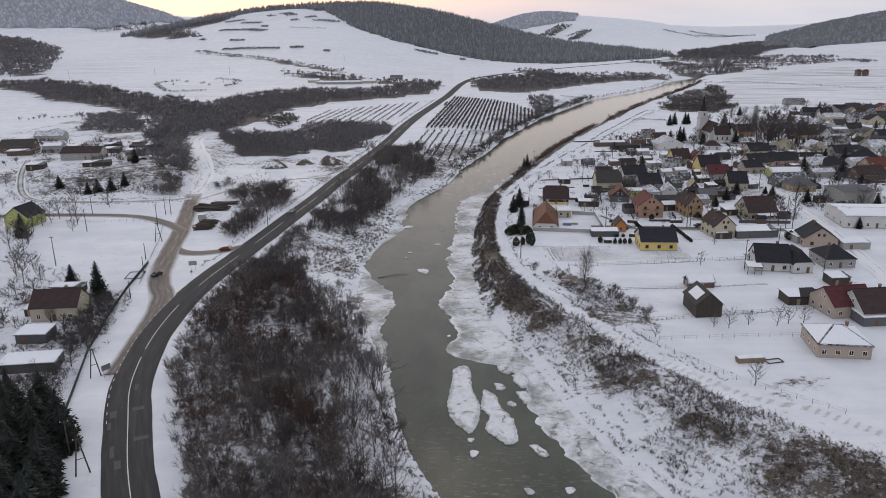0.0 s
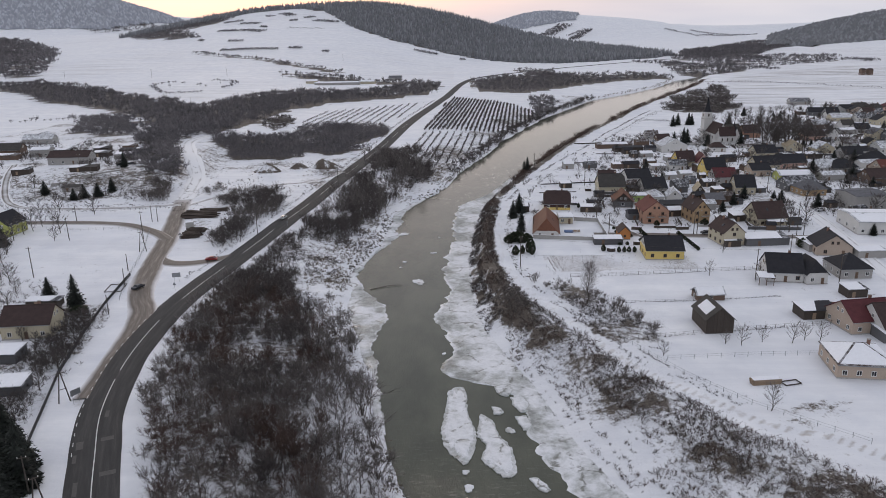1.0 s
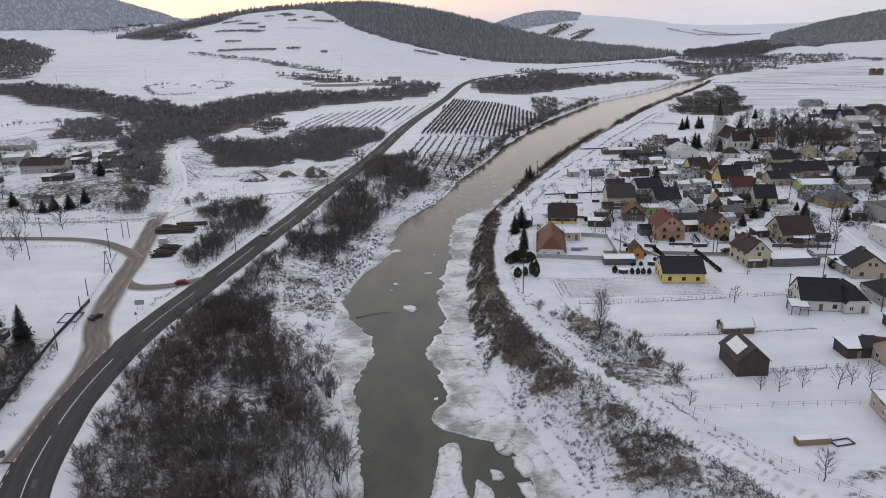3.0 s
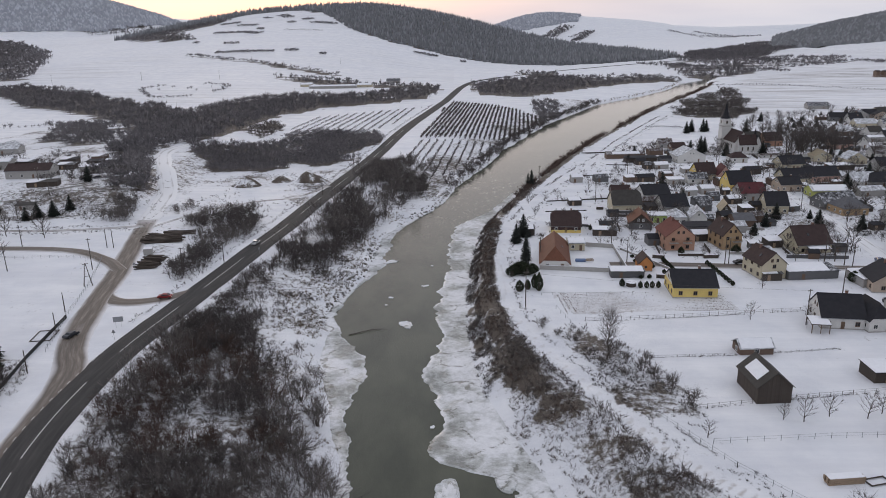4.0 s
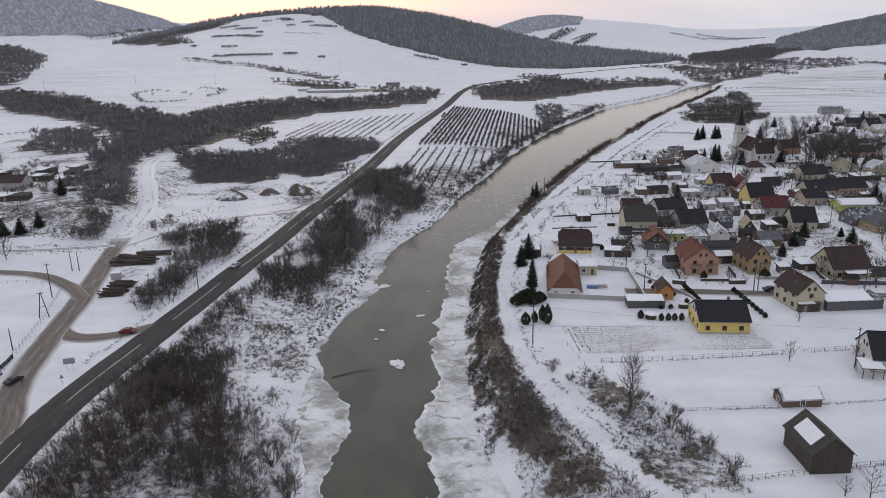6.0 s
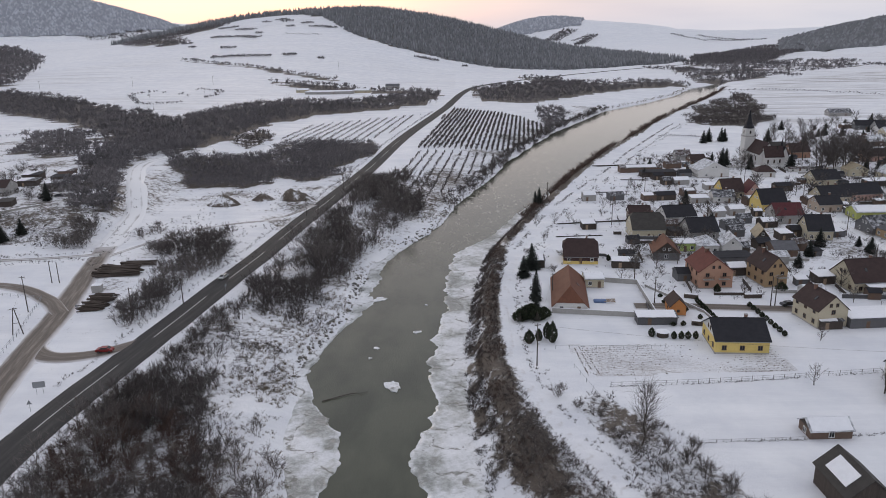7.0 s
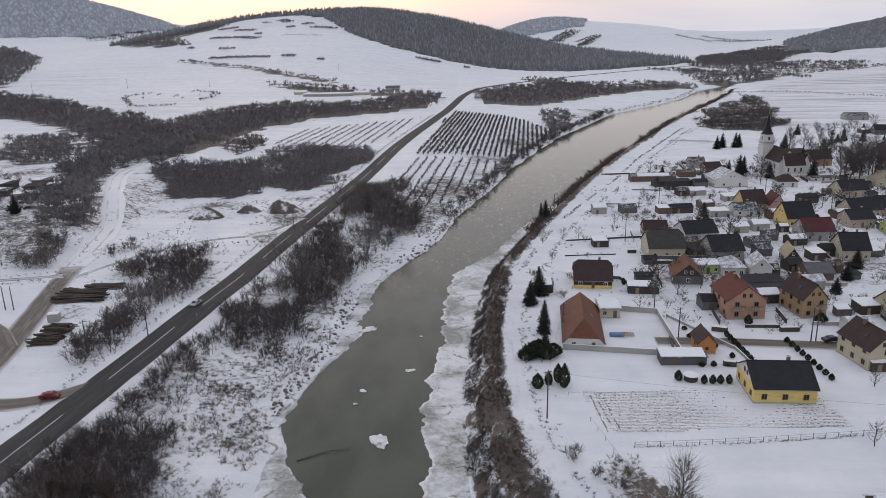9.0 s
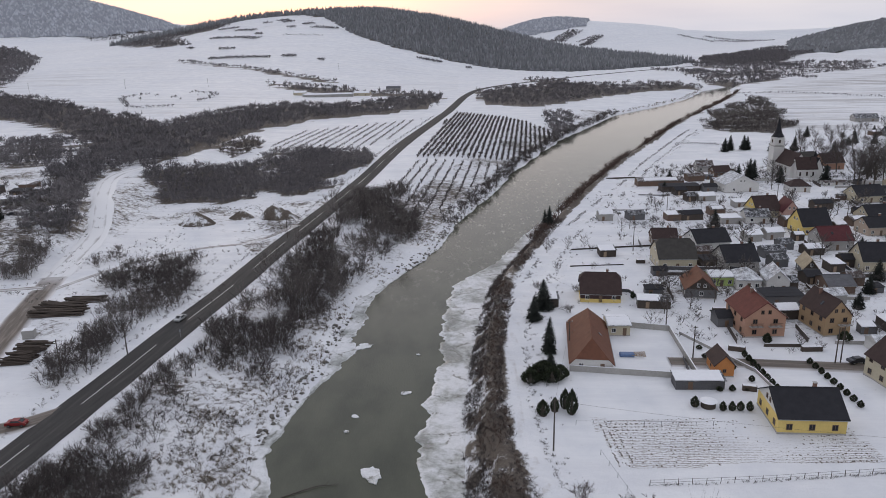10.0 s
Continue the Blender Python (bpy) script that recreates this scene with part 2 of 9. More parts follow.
def roof_material(name, colour, snow=0.0):
    """Tiled or sheeted roof: courses across the slope, weathering, and a share of lying snow."""
    def build(n, l, b):
        v = coords(n, l, 1.0)
        w = n.new("ShaderNodeTexWave")
        w.wave_type, w.bands_direction = "BANDS", "Z"
        w.inputs["Scale"].default_value, w.inputs["Distortion"].default_value = 2.6, 0.4
        l.new(v, w.inputs["Vector"])
        n1 = noise_tex(n, l, v, 0.7, 6, 0.65)
        n2 = noise_tex(n, l, v, 7.0, 4, 0.6)
        c = ramp(n, l, n1, (0.3, tuple(k * 0.72 for k in colour)), (0.7, tuple(k * 1.25 for k in colour)))
        c = mix(n, l, 0.3, c, ramp(n, l, n2, (0.3, tuple(k * 0.6 for k in colour)), (0.7, tuple(k * 1.3 for k in colour))))
        c = mix(n, l, mathn(n, l, "MULTIPLY", w.outputs["Fac"], 0.22), c, tuple(k * 0.5 for k in colour))
        if snow:
            m = mathn(n, l, "MULTIPLY", mathn(n, l, "SUBTRACT", mathn(n, l, "ADD", mathn(n, l, "ADD", mathn(n, l, "MULTIPLY", n1, 0.6), mathn(n, l, "MULTIPLY", n2, 0.4)), snow), 0.93), 5.0, True)
            c = mix(n, l, m, c, (0.74, 0.76, 0.79))
        l.new(c, b.inputs["Base Color"])
        b.inputs["Roughness"].default_value = 0.75
        b.inputs["Specular IOR Level"].default_value = 0.22
        bump(n, l, b, w.outputs["Fac"], 0.5, 0.03)
    return material(name, build)


def pane_build(n, l, b):
    b.inputs["Base Color"].default_value = (0.018, 0.02, 0.024, 1)
    b.inputs["Roughness"].default_value = 0.06
    b.inputs["IOR"].default_value = 1.5
    t = noise_tex(n, l, coords(n, l), 1.2, 2)
    bump(n, l, b, t, 0.05, 0.02)


M = {
    "ground": material("snow_and_dead_grass", ground_build),
    "water": material("river_water", water_build),
    "ice": material("river_ice", ice_build),
    "road": material("worn_asphalt", road_build),
    "lane": material("dirty_snow_lane", lane_build),
    "pane": material("window_glass", pane_build),
    "snowlane": material("rutted_snow_lane", lambda n, l, b: lane_build(n, l, b, 0.44)),
    "rutlane": material("trodden_snow_lane", lambda n, l, b: lane_build(n, l, b, 0.26)),
    "snow": surface("lying_snow", (0.79, 0.80, 0.83), 0.75, 1.2, 0.04, 0.10, 0.06),
    "marking": surface("worn_road_paint", (0.62, 0.62, 0.60), 0.6, 5.0, 0.25, 0.5, 0.002),
    "patch": surface("pale_road_filler", (0.082, 0.078, 0.072), 0.8, 3.0, 0.25, 0.4, 0.004),
    "frame": surface("white_window_frame", (0.72, 0.72, 0.70), 0.45, 8.0, 0.06, 0.1, 0.002),
    "darkframe": surface("brown_window_frame", (0.13, 0.08, 0.05), 0.5, 8.0, 0.15, 0.2, 0.002),
    "wood": surface("weathered_boards", (0.066, 0.052, 0.043), 0.85, 5.0, 0.3, 0.4, 0.02, stretch=(3, 3, 0.5), random_tone=0.4),
    "palewood": surface("pale_boards", (0.30, 0.22, 0.15), 0.8, 5.0, 0.25, 0.4, 0.02, random_tone=0.3),
    "log": surface("felled_logs", (0.085, 0.066, 0.054), 0.9, 4.0, 0.35, 0.4, 0.03, random_tone=0.6),
    "concrete": surface("old_concrete", (0.36, 0.35, 0.33), 0.85, 2.0, 0.12, 0.35, 0.01),
    "darkwall": surface("dark_fence_panels", (0.09, 0.09, 0.095), 0.7, 3.0, 0.2, 0.3, 0.01),
    "metal": surface("grey_metal", (0.30, 0.31, 0.32), 0.45, 6.0, 0.15, 0.2, 0.003, metal=0.6),
    "tarp": surface("black_tarpaulin", (0.018, 0.018, 0.02), 0.75, 3.0, 0.3, 0.3, 0.02),
    "pole": surface("tarred_pole", (0.085, 0.072, 0.062), 0.85, 4.0, 0.25, 0.3, 0.01),
    "brick": surface("chimney_brick", (0.19, 0.11, 0.085), 0.85, 6.0, 0.25, 0.4, 0.02),
    "stone": surface("bank_stone", (0.19, 0.18, 0.165), 0.85, 1.5, 0.3, 0.4, 0.05, random_tone=0.5),
    "soil": surface("bare_soil", (0.12, 0.095, 0.072), 0.95, 1.5, 0.3, 0.3, 0.08),
    "bark": surface("tree_bark", (0.085, 0.072, 0.06), 0.9, 5.0, 0.3, 0.3, 0.02),
    "twig": twig_material("willow_twigs", (0.045, 0.039, 0.037), (0.094, 0.081, 0.077)),
    "redtwig": twig_material("reddish_brush", (0.043, 0.028, 0.022), (0.090, 0.059, 0.048)),
    "greytwig": twig_material("grey_branches", (0.066, 0.058, 0.054), (0.145, 0.128, 0.12)),
    "reed": twig_material("dead_reed", (0.080, 0.066, 0.050), (0.195, 0.16, 0.118)),
    "needle": twig_material("spruce_needles", (0.004, 0.006, 0.005), (0.013, 0.017, 0.013)),
    "thuja": twig_material("thuja_leaf", (0.012, 0.018, 0.010), (0.035, 0.045, 0.022)),
    # far spruces: distance haze is put into the colour, paler and bluer
    "forest": twig_material("far_hazed_spruce", (0.135, 0.14, 0.148), (0.162, 0.167, 0.177)),
    "mist": twig_material("haze_tinted_spruce", (0.27, 0.285, 0.32), (0.32, 0.335, 0.37)),
    # bare woods lightened towards grey: haze over distance painted into the twigs
    "palewood_far": twig_material("hazed_pale_brush", (0.125, 0.116, 0.119), (0.20, 0.187, 0.19)),
    "farwood": twig_material("hazed_bare_wood", (0.098, 0.092, 0.098), (0.160, 0.150, 0.156)),
    "rubber": surface("tyre_rubber", (0.02, 0.02, 0.02), 0.8, 8.0, 0.2, 0.2, 0.003),
    "lamp_glass": surface("headlight_glass", (0.75, 0.72, 0.6), 0.2, 8.0, 0.05, 0.0, 0.001),
    "blue": surface("blue_tarpaulin", (0.10, 0.16, 0.30), 0.5, 3.0, 0.2, 0.2, 0.01),
}
for key, c, s in (("slate", (0.026, 0.026, 0.031), 0), ("brown", (0.055, 0.036, 0.034), 0), ("red", (0.135, 0.046, 0.037), 0), ("darkred", (0.10, 0.03, 0.034), 0),
                  ("rust", (0.155, 0.068, 0.043), 0), ("moss", (0.058, 0.054, 0.05), 0), ("grey", (0.12, 0.12, 0.13), 0), ("tan", (0.40, 0.34, 0.24), 0),
                  ("slate_snow", (0.045, 0.045, 0.05), 0.46), ("brown_snow", (0.07, 0.05, 0.044), 0.45), ("grey_snow", (0.15, 0.15, 0.16), 0.55)):
    M["roof_" + key] = roof_material("roof_" + key, c, s)
for key, c in (("darkbrown", (0.050, 0.026, 0.025)), ("white", (0.58, 0.57, 0.55)), ("cream", (0.47, 0.42, 0.31)), ("yellow", (0.66, 0.50, 0.17)), ("lime", (0.40, 0.42, 0.13)), ("orange", (0.50, 0.21, 0.07)),
               ("peach", (0.40, 0.235, 0.165)), ("ochre", (0.34, 0.235, 0.135)), ("beige", (0.42, 0.34, 0.275)), ("greyplaster", (0.33, 0.32, 0.305)), ("brownplaster", (0.135, 0.092, 0.070)),
               ("darkgrey", (0.12, 0.12, 0.125)), ("green", (0.40, 0.50, 0.17)), ("pink", (0.55, 0.36, 0.30))):
    M["wall_" + key] = surface("plaster_" + key, c, 0.85, 2.5, 0.07, 0.22, 0.01)


# ---- the lie of the land ----
def table(*pairs, soft=41):
    """Smooth curve through pairs (y, x), as a function."""
    ys = np.array([p[0] for p in pairs], float)
    xs = np.array([p[1] for p in pairs], float)
    dense = np.linspace(ys[0], ys[-1], 1600)
    vals = np.interp(dense, ys, xs)
    k = np.hanning(soft)
    pad = np.pad(vals, soft // 2, mode="reflect", reflect_type="odd")
    vals = np.convolve(pad, k / k.sum(), "valid")
    return lambda q: np.interp(q, dense, vals)


bank_left = table((-260, 195), (26, 75.4), (78, 31.2), (131.3, -1.3), (153.4, -9.1), (182, -15.6), (214.5, -23.4), (240.5, -29.9), (266.5, -32.5), (279.5, -31.2),
                  (301.6, -27.6), (314, -24.8), (335.4, -25.0), (356, -24.6), (371, -19.5), (386, -13.0), (400, -7.8), (418.6, -1.2), (464.1, 7.0), (521.3, 24.7), (591.5, 41.6), (735.8, 91), (811.2, 126.1),
                  (886.6, 158.6), (972.4, 223.6), (1056.9, 279.5), (1170, 331.5), (1430, 546), (1950, 1170), soft=13)
bank_right = table((-260, 290), (26, 133), (78, 77), (108, 52.5), (131.3, 38.1), (146, 31.8), (159.7, 27.2), (173, 24.2), (188.5, 20.8), (204.1, 15.6), (224, 10.4), (250, 8.4), (269.1, 8.0), (290, 8.4),
                   (322, 10.6), (356.2, 14.3), (375.7, 18.2), (422.5, 33.8), (508.3, 65), (587.6, 97.5), (777.4, 184.6), (968.5, 286), (1101.1, 351),
                   (1209, 384.8), (1430, 564.2), (1950, 1180.4), soft=13)
hill_foot = table((-5200, 650), (-1950, 728), (-650, 793), (-312, 858), (-156, 1105), (19.5, 1599), (260, 1755), (416, 1950), (546, 2730), (910, 4290), (5200, 5200))
hill_crest = table((-5200, 39), (-3120, 78), (-1820, 65), (-1300, 57.2), (-988, 65), (-806, 104), (-650, 127.4), (-455, 140.4), (-260, 143), (-52, 111.8), (169, 54.6),
                   (390, 2.6), (546, 0), (5200, 0))


crest_off = table((-260, 42), (100, 36), (131, 31), (155, 22.8), (180, 17.0), (205, 13.0), (224, 11.2), (240, 8.8), (256, 7.2), (275, 6.0), (330, 5.6), (420, 6), (1950, 7), soft=21)


def lattice(i, j, seed):
    """A fixed pseudo-random value from -1 to 1 for each grid place."""
    v = np.sin(i * 127.1 + j * 311.7 + seed * 74.7) * 43758.5453
    return 2 * (v - np.floor(v)) - 1


def ripple(x, y, size, seed=0.0):
    """Smooth noise of about -1 to 1, in two octaves."""
    out = 0.0
    for k, (grow, share) in enumerate(((0.5, 0.95), (1.15, 0.45))):
        a, b = x / size * grow + 5.3 * k, y / size * grow - 3.1 * k
        i, j = np.floor(a), np.floor(b)
        u, v = a - i, b - j
        u, v = u * u * (3 - 2 * u), v * v * (3 - 2 * v)
        sd = seed + 9.7 * k
        low_ = lattice(i, j, sd) * (1 - u) + lattice(i + 1, j, sd) * u
        top_ = lattice(i, j + 1, sd) * (1 - u) + lattice(i + 1, j + 1, sd) * u
        out = out + share * (low_ * (1 - v) + top_ * v)
    return out


def hump(x, y, cx, cy, sx, sy, top):
    return top * np.exp(-((x - cx) / sx) ** 2 - ((y - cy) / sy) ** 2)


def fall(y):
    return -0.006 * np.clip(y - 325, 0, 2900)


def river_sides(x, y):
    """Metres outwards from the left and from the right water edge."""
    dl = (bank_left(y) - x) + (1.0 * ripple(x, y, 8, 3.1) + 1.1 * ripple(x, y, 3.2, 7.1) * (y > 248)) * (np.abs(y - 325) < 450)
    dr = (x - bank_right(y))
    sl = (bank_left(y + 3) - bank_left(y - 3)) / 6
    sr = (bank_right(y + 3) - bank_right(y - 3)) / 6
    return dl / np.sqrt(1 + sl * sl), dr / np.sqrt(1 + sr * sr)


def land(x, y):
    """Height of the ground, for arrays of x and y."""
    x, y = np.asarray(x, float), np.asarray(y, float)
    dl, dr = river_sides(x, y)
    zl = np.interp(dl, [-5, -0.6, 0.8, 3.2, 10, 31, 44], [-7.5, -6.1, -5.1, -3.9, -2.9, -1.3, 0.0])
    q = np.where(dr > 0, dr * 9.0 / crest_off(y), dr)
    zr = np.interp(q, [-5, -0.6, 0.8, 4, 7, 9, 11.5, 14.5, 20], [-7.5, -6.1, -5.2, -3.6, -1.4, 0.5, 0.7, 0.3, 0.0])
    near = np.exp(-((y - 325) / 1950) ** 2 - (x / 1950) ** 2)
    wild = np.clip(dl / 5, 0, 1) * np.clip((52 - dl) / 13, 0, 1)
    z = np.maximum(zl, zr) + near * (0.10 * ripple(x, y, 9, 0.3) + 0.25 * ripple(x, y, 38, 1.9)) * ((dl > 1) | (q > 18))
    z = z + 0.3 * wild * ripple(x, y, 4.5, 5.0)
    z = z + fall(y)
    # bank of spoil and terrace beyond the side road
    z = z + 6.5 / (1 + np.exp(np.clip(-(y - 390 + 0.10 * (x + 169)) / 6, -50, 50))) / (1 + np.exp(np.clip((x + 146) / 5, -50, 50))) / (1 + np.exp(np.clip((y - 676) / 52, -50, 50)))
    # the near hill on the left, with its long snow fields
    foot = hill_foot(x)
    s = np.clip((y - foot) / np.maximum(2535 - foot, 390), 0, 1)
    back = np.clip((3700 - y) / 1165, 0, 1)
    z = z + (hill_crest(x) + 10) * s ** 1.7 * np.where(y > 2535, back * back * (3 - 2 * back), 1)
    # distance
    z = z + hump(x, y, -1950, 3750, 640, 450, 262) + hump(x, y, -2900, 3400, 600, 500, 190) + hump(x, y, -1350, 4350, 420, 350, 115)
    z = z + hump(x, y, 445, 4450, 340, 260, 108) + hump(x, y, 840, 4150, 440, 360, 86) + hump(x, y, 1450, 4400, 800, 300, 40)
    z = z + hump(x, y, 1950, 3185, 560, 430, 118) + hump(x, y, 3000, 3500, 700, 500, 140) + hump(x, y, 2700, 4500, 900, 300, 75)
    return z


def land1(x, y):
    return float(land(np.array([x]), np.array([y]))[0])


# ---- ground, river, ice, roads ----
def tri_mesh(name, V, F, mat):
    """A mesh from arrays of vertices and triangles."""
    me = bpy.data.meshes.new(name)
    V, F = np.asarray(V, np.float32), np.asarray(F, np.int32)
    me.vertices.add(len(V))
    me.vertices.foreach_set("co", V.ravel())
    me.loops.add(F.size)
    me.loops.foreach_set("vertex_index", F.ravel())
    me.polygons.add(len(F))
    me.polygons.foreach_set("loop_start", np.arange(0, F.size, 3, dtype=np.int32))
    me.update(calc_edges=True)
    me.materials.append(mat)
    return me


def grid_mesh(name, X, Y, Z, mat, smooth=True):
    """A sheet over a grid of rows and columns."""
    r, c = X.shape
    i = np.arange(r * c).reshape(r, c)
    a, b, d, e = i[:-1, :-1].ravel(), i[:-1, 1:].ravel(), i[1:, 1:].ravel(), i[1:, :-1].ravel()
    F = np.concatenate([np.stack([a, b, d], 1), np.stack([a, d, e], 1)])
    me = tri_mesh(name, np.stack([X.ravel(), Y.ravel(), Z.ravel()], 1), F, mat)
    if smooth:
        me.polygons.foreach_set("use_smooth", np.ones(len(F), bool))
    return me


def value(me, name, vals):
    at = me.attributes.new(name, "FLOAT", "POINT")
    at.data.foreach_set("value", np.asarray(vals, np.float32).ravel())


def spline(pts, step=2.0):
    """Points every step metres on a smooth line through pts."""
    p = [Vector((*q, 0)) for q in pts]
    p = [2 * p[0] - p[1], *p, 2 * p[-1] - p[-2]]
    out = []
    for a, b, c, d in zip(p, p[1:], p[2:], p[3:]):
        n = max(2, int((c - b).length / step))
        for k in range(n):
            u = k / n
            out.append(0.5 * (2 * b + (c - a) * u + (2 * a - 5 * b + 4 * c - d) * u * u + (3 * b - a - 3 * c + d) * u ** 3))
    out.append(p[-2])
    return np.array([q[:2] for q in out])


def away(x, y, line):
    """Distance of each place to a line of points."""
    best = np.full(np.shape(x), 1e9)
    for (ax, ay), (bx, by) in zip(line[:-1], line[1:]):
        dx, dy = bx - ax, by - ay
        u = np.clip(((x - ax) * dx + (y - ay) * dy) / (dx * dx + dy * dy + 1e-9), 0, 1)
        best = np.minimum(best, np.hypot(x - ax - u * dx, y - ay - u * dy))
    return best


def inside(x, y, poly):
    hit = np.zeros(np.shape(x), bool)
    for (ax, ay), (bx, by) in zip(poly, poly[1:] + poly[:1]):
        cut = (ay > y) != (by > y)
        hit ^= cut & (x < (bx - ax) * (y - ay) / (by - ay + 1e-12) + ax)
    return hit


MAIN = spline([(95, -60), (20, 28), (-26, 80.6), (-46.8, 109.2), (-57.2, 127.4), (-66.3, 148.2), (-74.1, 169), (-79.3, 197.6), (-80, 231.4), (-76, 267.8), (-69.5, 322.4), (-60.5, 403), (-47.5, 520), (-35.1, 673.4), (-7.8, 897), (14.3, 1118), (44.2, 1235), (119.6, 1355.9), (214.5, 1482), (390, 1677), (676, 1950)], 3)
SIDE = spline([(-78.5, 172), (-81, 190), (-83.6, 207), (-87.6, 223.6), (-94.9, 239.2), (-102.7, 267.8), (-110.5, 304.2), (-122.2, 348.4), (-130, 378)], 3)
TRACK = spline([(-127.5, 369), (-132.5, 395), (-138.6, 422), (-150.0, 450), (-163.5, 482), (-174.5, 512), (-177, 535), (-168, 560), (-150, 590)], 3)
FIELD_TRACK = spline([(-121, 357), (-111.7, 378), (-101, 394), (-88, 403), (-72, 411), (-60.5, 436)], 3)
WEST = spline([(-109.2, 300.3), (-119.6, 312), (-137.8, 323.7), (-167.7, 327.6), (-208, 326.3), (-273, 321.1)], 3)
UPPER = spline([(-124.8, 358.8), (-148.2, 353.6), (-174.2, 352.3), (-201.5, 357.5), (-223.6, 384.8), (-247, 435.5)], 3)
LINK = spline([(-73, 284), (-78, 277.6), (-85.8, 271.7), (-94.9, 270.0), (-102, 274), (-106, 282)], 2)
DYKE = spline([(150, 92), (112, 121), (86.1, 145.6), (77.5, 154.6), (67.7, 158.8), (58.3, 170.3), (45.4, 186.8), (38.4, 205.8), (28.6, 230.1), (21.4, 257.4), (19.5, 292.5), (23.4, 331.5), (32.5, 366.6), (52, 425.1), (93.6, 517.4), (126.1, 595.4), (215.8, 780), (339.3, 1008.8), (403, 1105)], 3)
STREET = spline([(145.6, 546), (158.6, 455), (158.6, 390), (153.4, 325), (145.6, 273), (139.1, 234), (127.4, 169)], 3)
CROSS = spline([(57.2, 301.6), (78, 300.3), (114.4, 296.4), (145.6, 293.8)], 3)
CHURCH_LANE = spline([(158.6, 448.5), (130, 455), (156, 483.6), (227.5, 500.5), (312, 494)], 3)
GARDEN = [(33, 276), (38, 257), (86, 259), (84, 274)]
ORCHARD_E = [(3.9, 929.5), (78, 686.4), (2.6, 452.4), (-31.2, 530.4)]
ORCHARD_W = [(-140.4, 631.8), (-158.6, 754), (-26, 826.8), (-46.8, 624)]
lanes = [(MAIN, 9.6), (SIDE, 8.0), (WEST, 5.6), (UPPER, 4.6), (LINK, 6.0), (STREET, 6.0), (CROSS, 5.0), (CHURCH_LANE, 5.0), (TRACK, 9.5)]


def graded(lo, fine_lo, fine_hi, hi, step, grow):
    mid = list(np.arange(fine_lo, fine_hi + step / 2, step))
    s, v, up = step, fine_hi, []
    while v < hi:
        s *= grow
        v += s
        up.append(v)
    s, v, dn = step, fine_lo, []
    while v > lo:
        s *= grow
        v -= s
        dn.append(v)
    return np.array(dn[::-1] + mid + up)


gx = graded(-4300, -125, 125, 4300, 1.4, 1.055)
gy = graded(-1500, 112, 380, 4900, 1.4, 1.02)
gy = np.concatenate([graded(-1500, 112, 120, 130, 1.4, 1.06)[:-12], gy[gy > 111]])
GX, GY = np.meshgrid(gx, gy)
GZ = land(GX, GY)
for line, wide in lanes:
    box = (GX > line[:, 0].min() - 12) & (GX < line[:, 0].max() + 12) & (GY > line[:, 1].min() - 12) & (GY < line[:, 1].max() + 12)
    d = np.full(GX.shape, 99.0)
    d[box] = away(GX[box], GY[box], line[::2])
    bed = land(line[:, 0], line[:, 1])
    bed = np.convolve(np.pad(bed, 4, mode="edge"), np.ones(9) / 9, "valid") - 0.24
    sel = d < wide / 2 + 3.2
    nearest = np.argmin((GX[sel][:, None] - line[None, :, 0]) ** 2 + (GY[sel][:, None] - line[None, :, 1]) ** 2, 1)
    u = np.clip((d[sel] - wide / 2 - 0.5) / 2.7, 0, 1)
    GZ[sel] = bed[nearest] * (1 - u) + GZ[sel] * u
dl, dr = river_sides(GX, GY)
near = (GX > -550) & (GX < 550) & (GY > 0) & (GY < 1300)
dirt = np.zeros(GX.shape)
for line, wide in lanes[:6]:
    d = np.full(GX.shape, 99.0)
    d[near] = away(GX[near], GY[near], line[::2])
    dirt = np.maximum(dirt, np.clip(1 - (d - wide / 2 + 0.3) / 1.6, 0, 1) * (0.30 if wide > 9 else 0.5))
d = np.full(GX.shape, 99.0)
d[near] = away(GX[near], GY[near], DYKE[::2])
dirt = np.maximum(dirt, np.interp(GY, [165, 215], [0.62, 0.42]) * np.exp(-((d - 0.9) / 0.75) ** 2))
grass = (0.375 + 0.09 * ripple(GX, GY, 30, 2.0)) * np.clip((900 - GY) / 500, 0, 1)
grass = grass + (0.12 + 0.12 * ripple(GX, GY, 8, 5.5)) * inside(GX, GY, [(60, 330), (150, 300), (200, 280), (330, 500), (330, 680), (180, 560), (90, 540)])
flood = np.clip(dl / 1.0, 0, 1) * np.clip((44 - dl) / 10, 0, 1) * (GY < 910)
grass = np.maximum(grass, flood * (0.44 + 0.13 * ripple(GX, GY, 12, 4.0) + 0.12 * (GY < 235) * (dl > 16) + 0.10 * (GY > 330) * (dl > 6)))
q = np.where(dr > 0, dr * 9.0 / crest_off(GY), dr)
levee = np.clip((dr + 0.5) / 1.0, 0, 1) * np.clip((15.5 - q) / 1.0, 0, 1)
belt = np.interp(GY, [125, 150, 195, 230], [0.75, 0.52, 0.5, 1.0]) * np.exp(-((q - np.interp(GY, [230, 260], [8.6, 9.8])) / np.interp(GY, [150, 230, 260], [4.0, 4.0, 5.4])) ** 4)
grass = np.maximum(grass, levee * (0.40 + 0.60 * belt * (0.68 + 0.36 * ripple(GX, GY, 3.0, 2.2)) + 0.10 * ripple(GX, GY, 5, 6.0)))
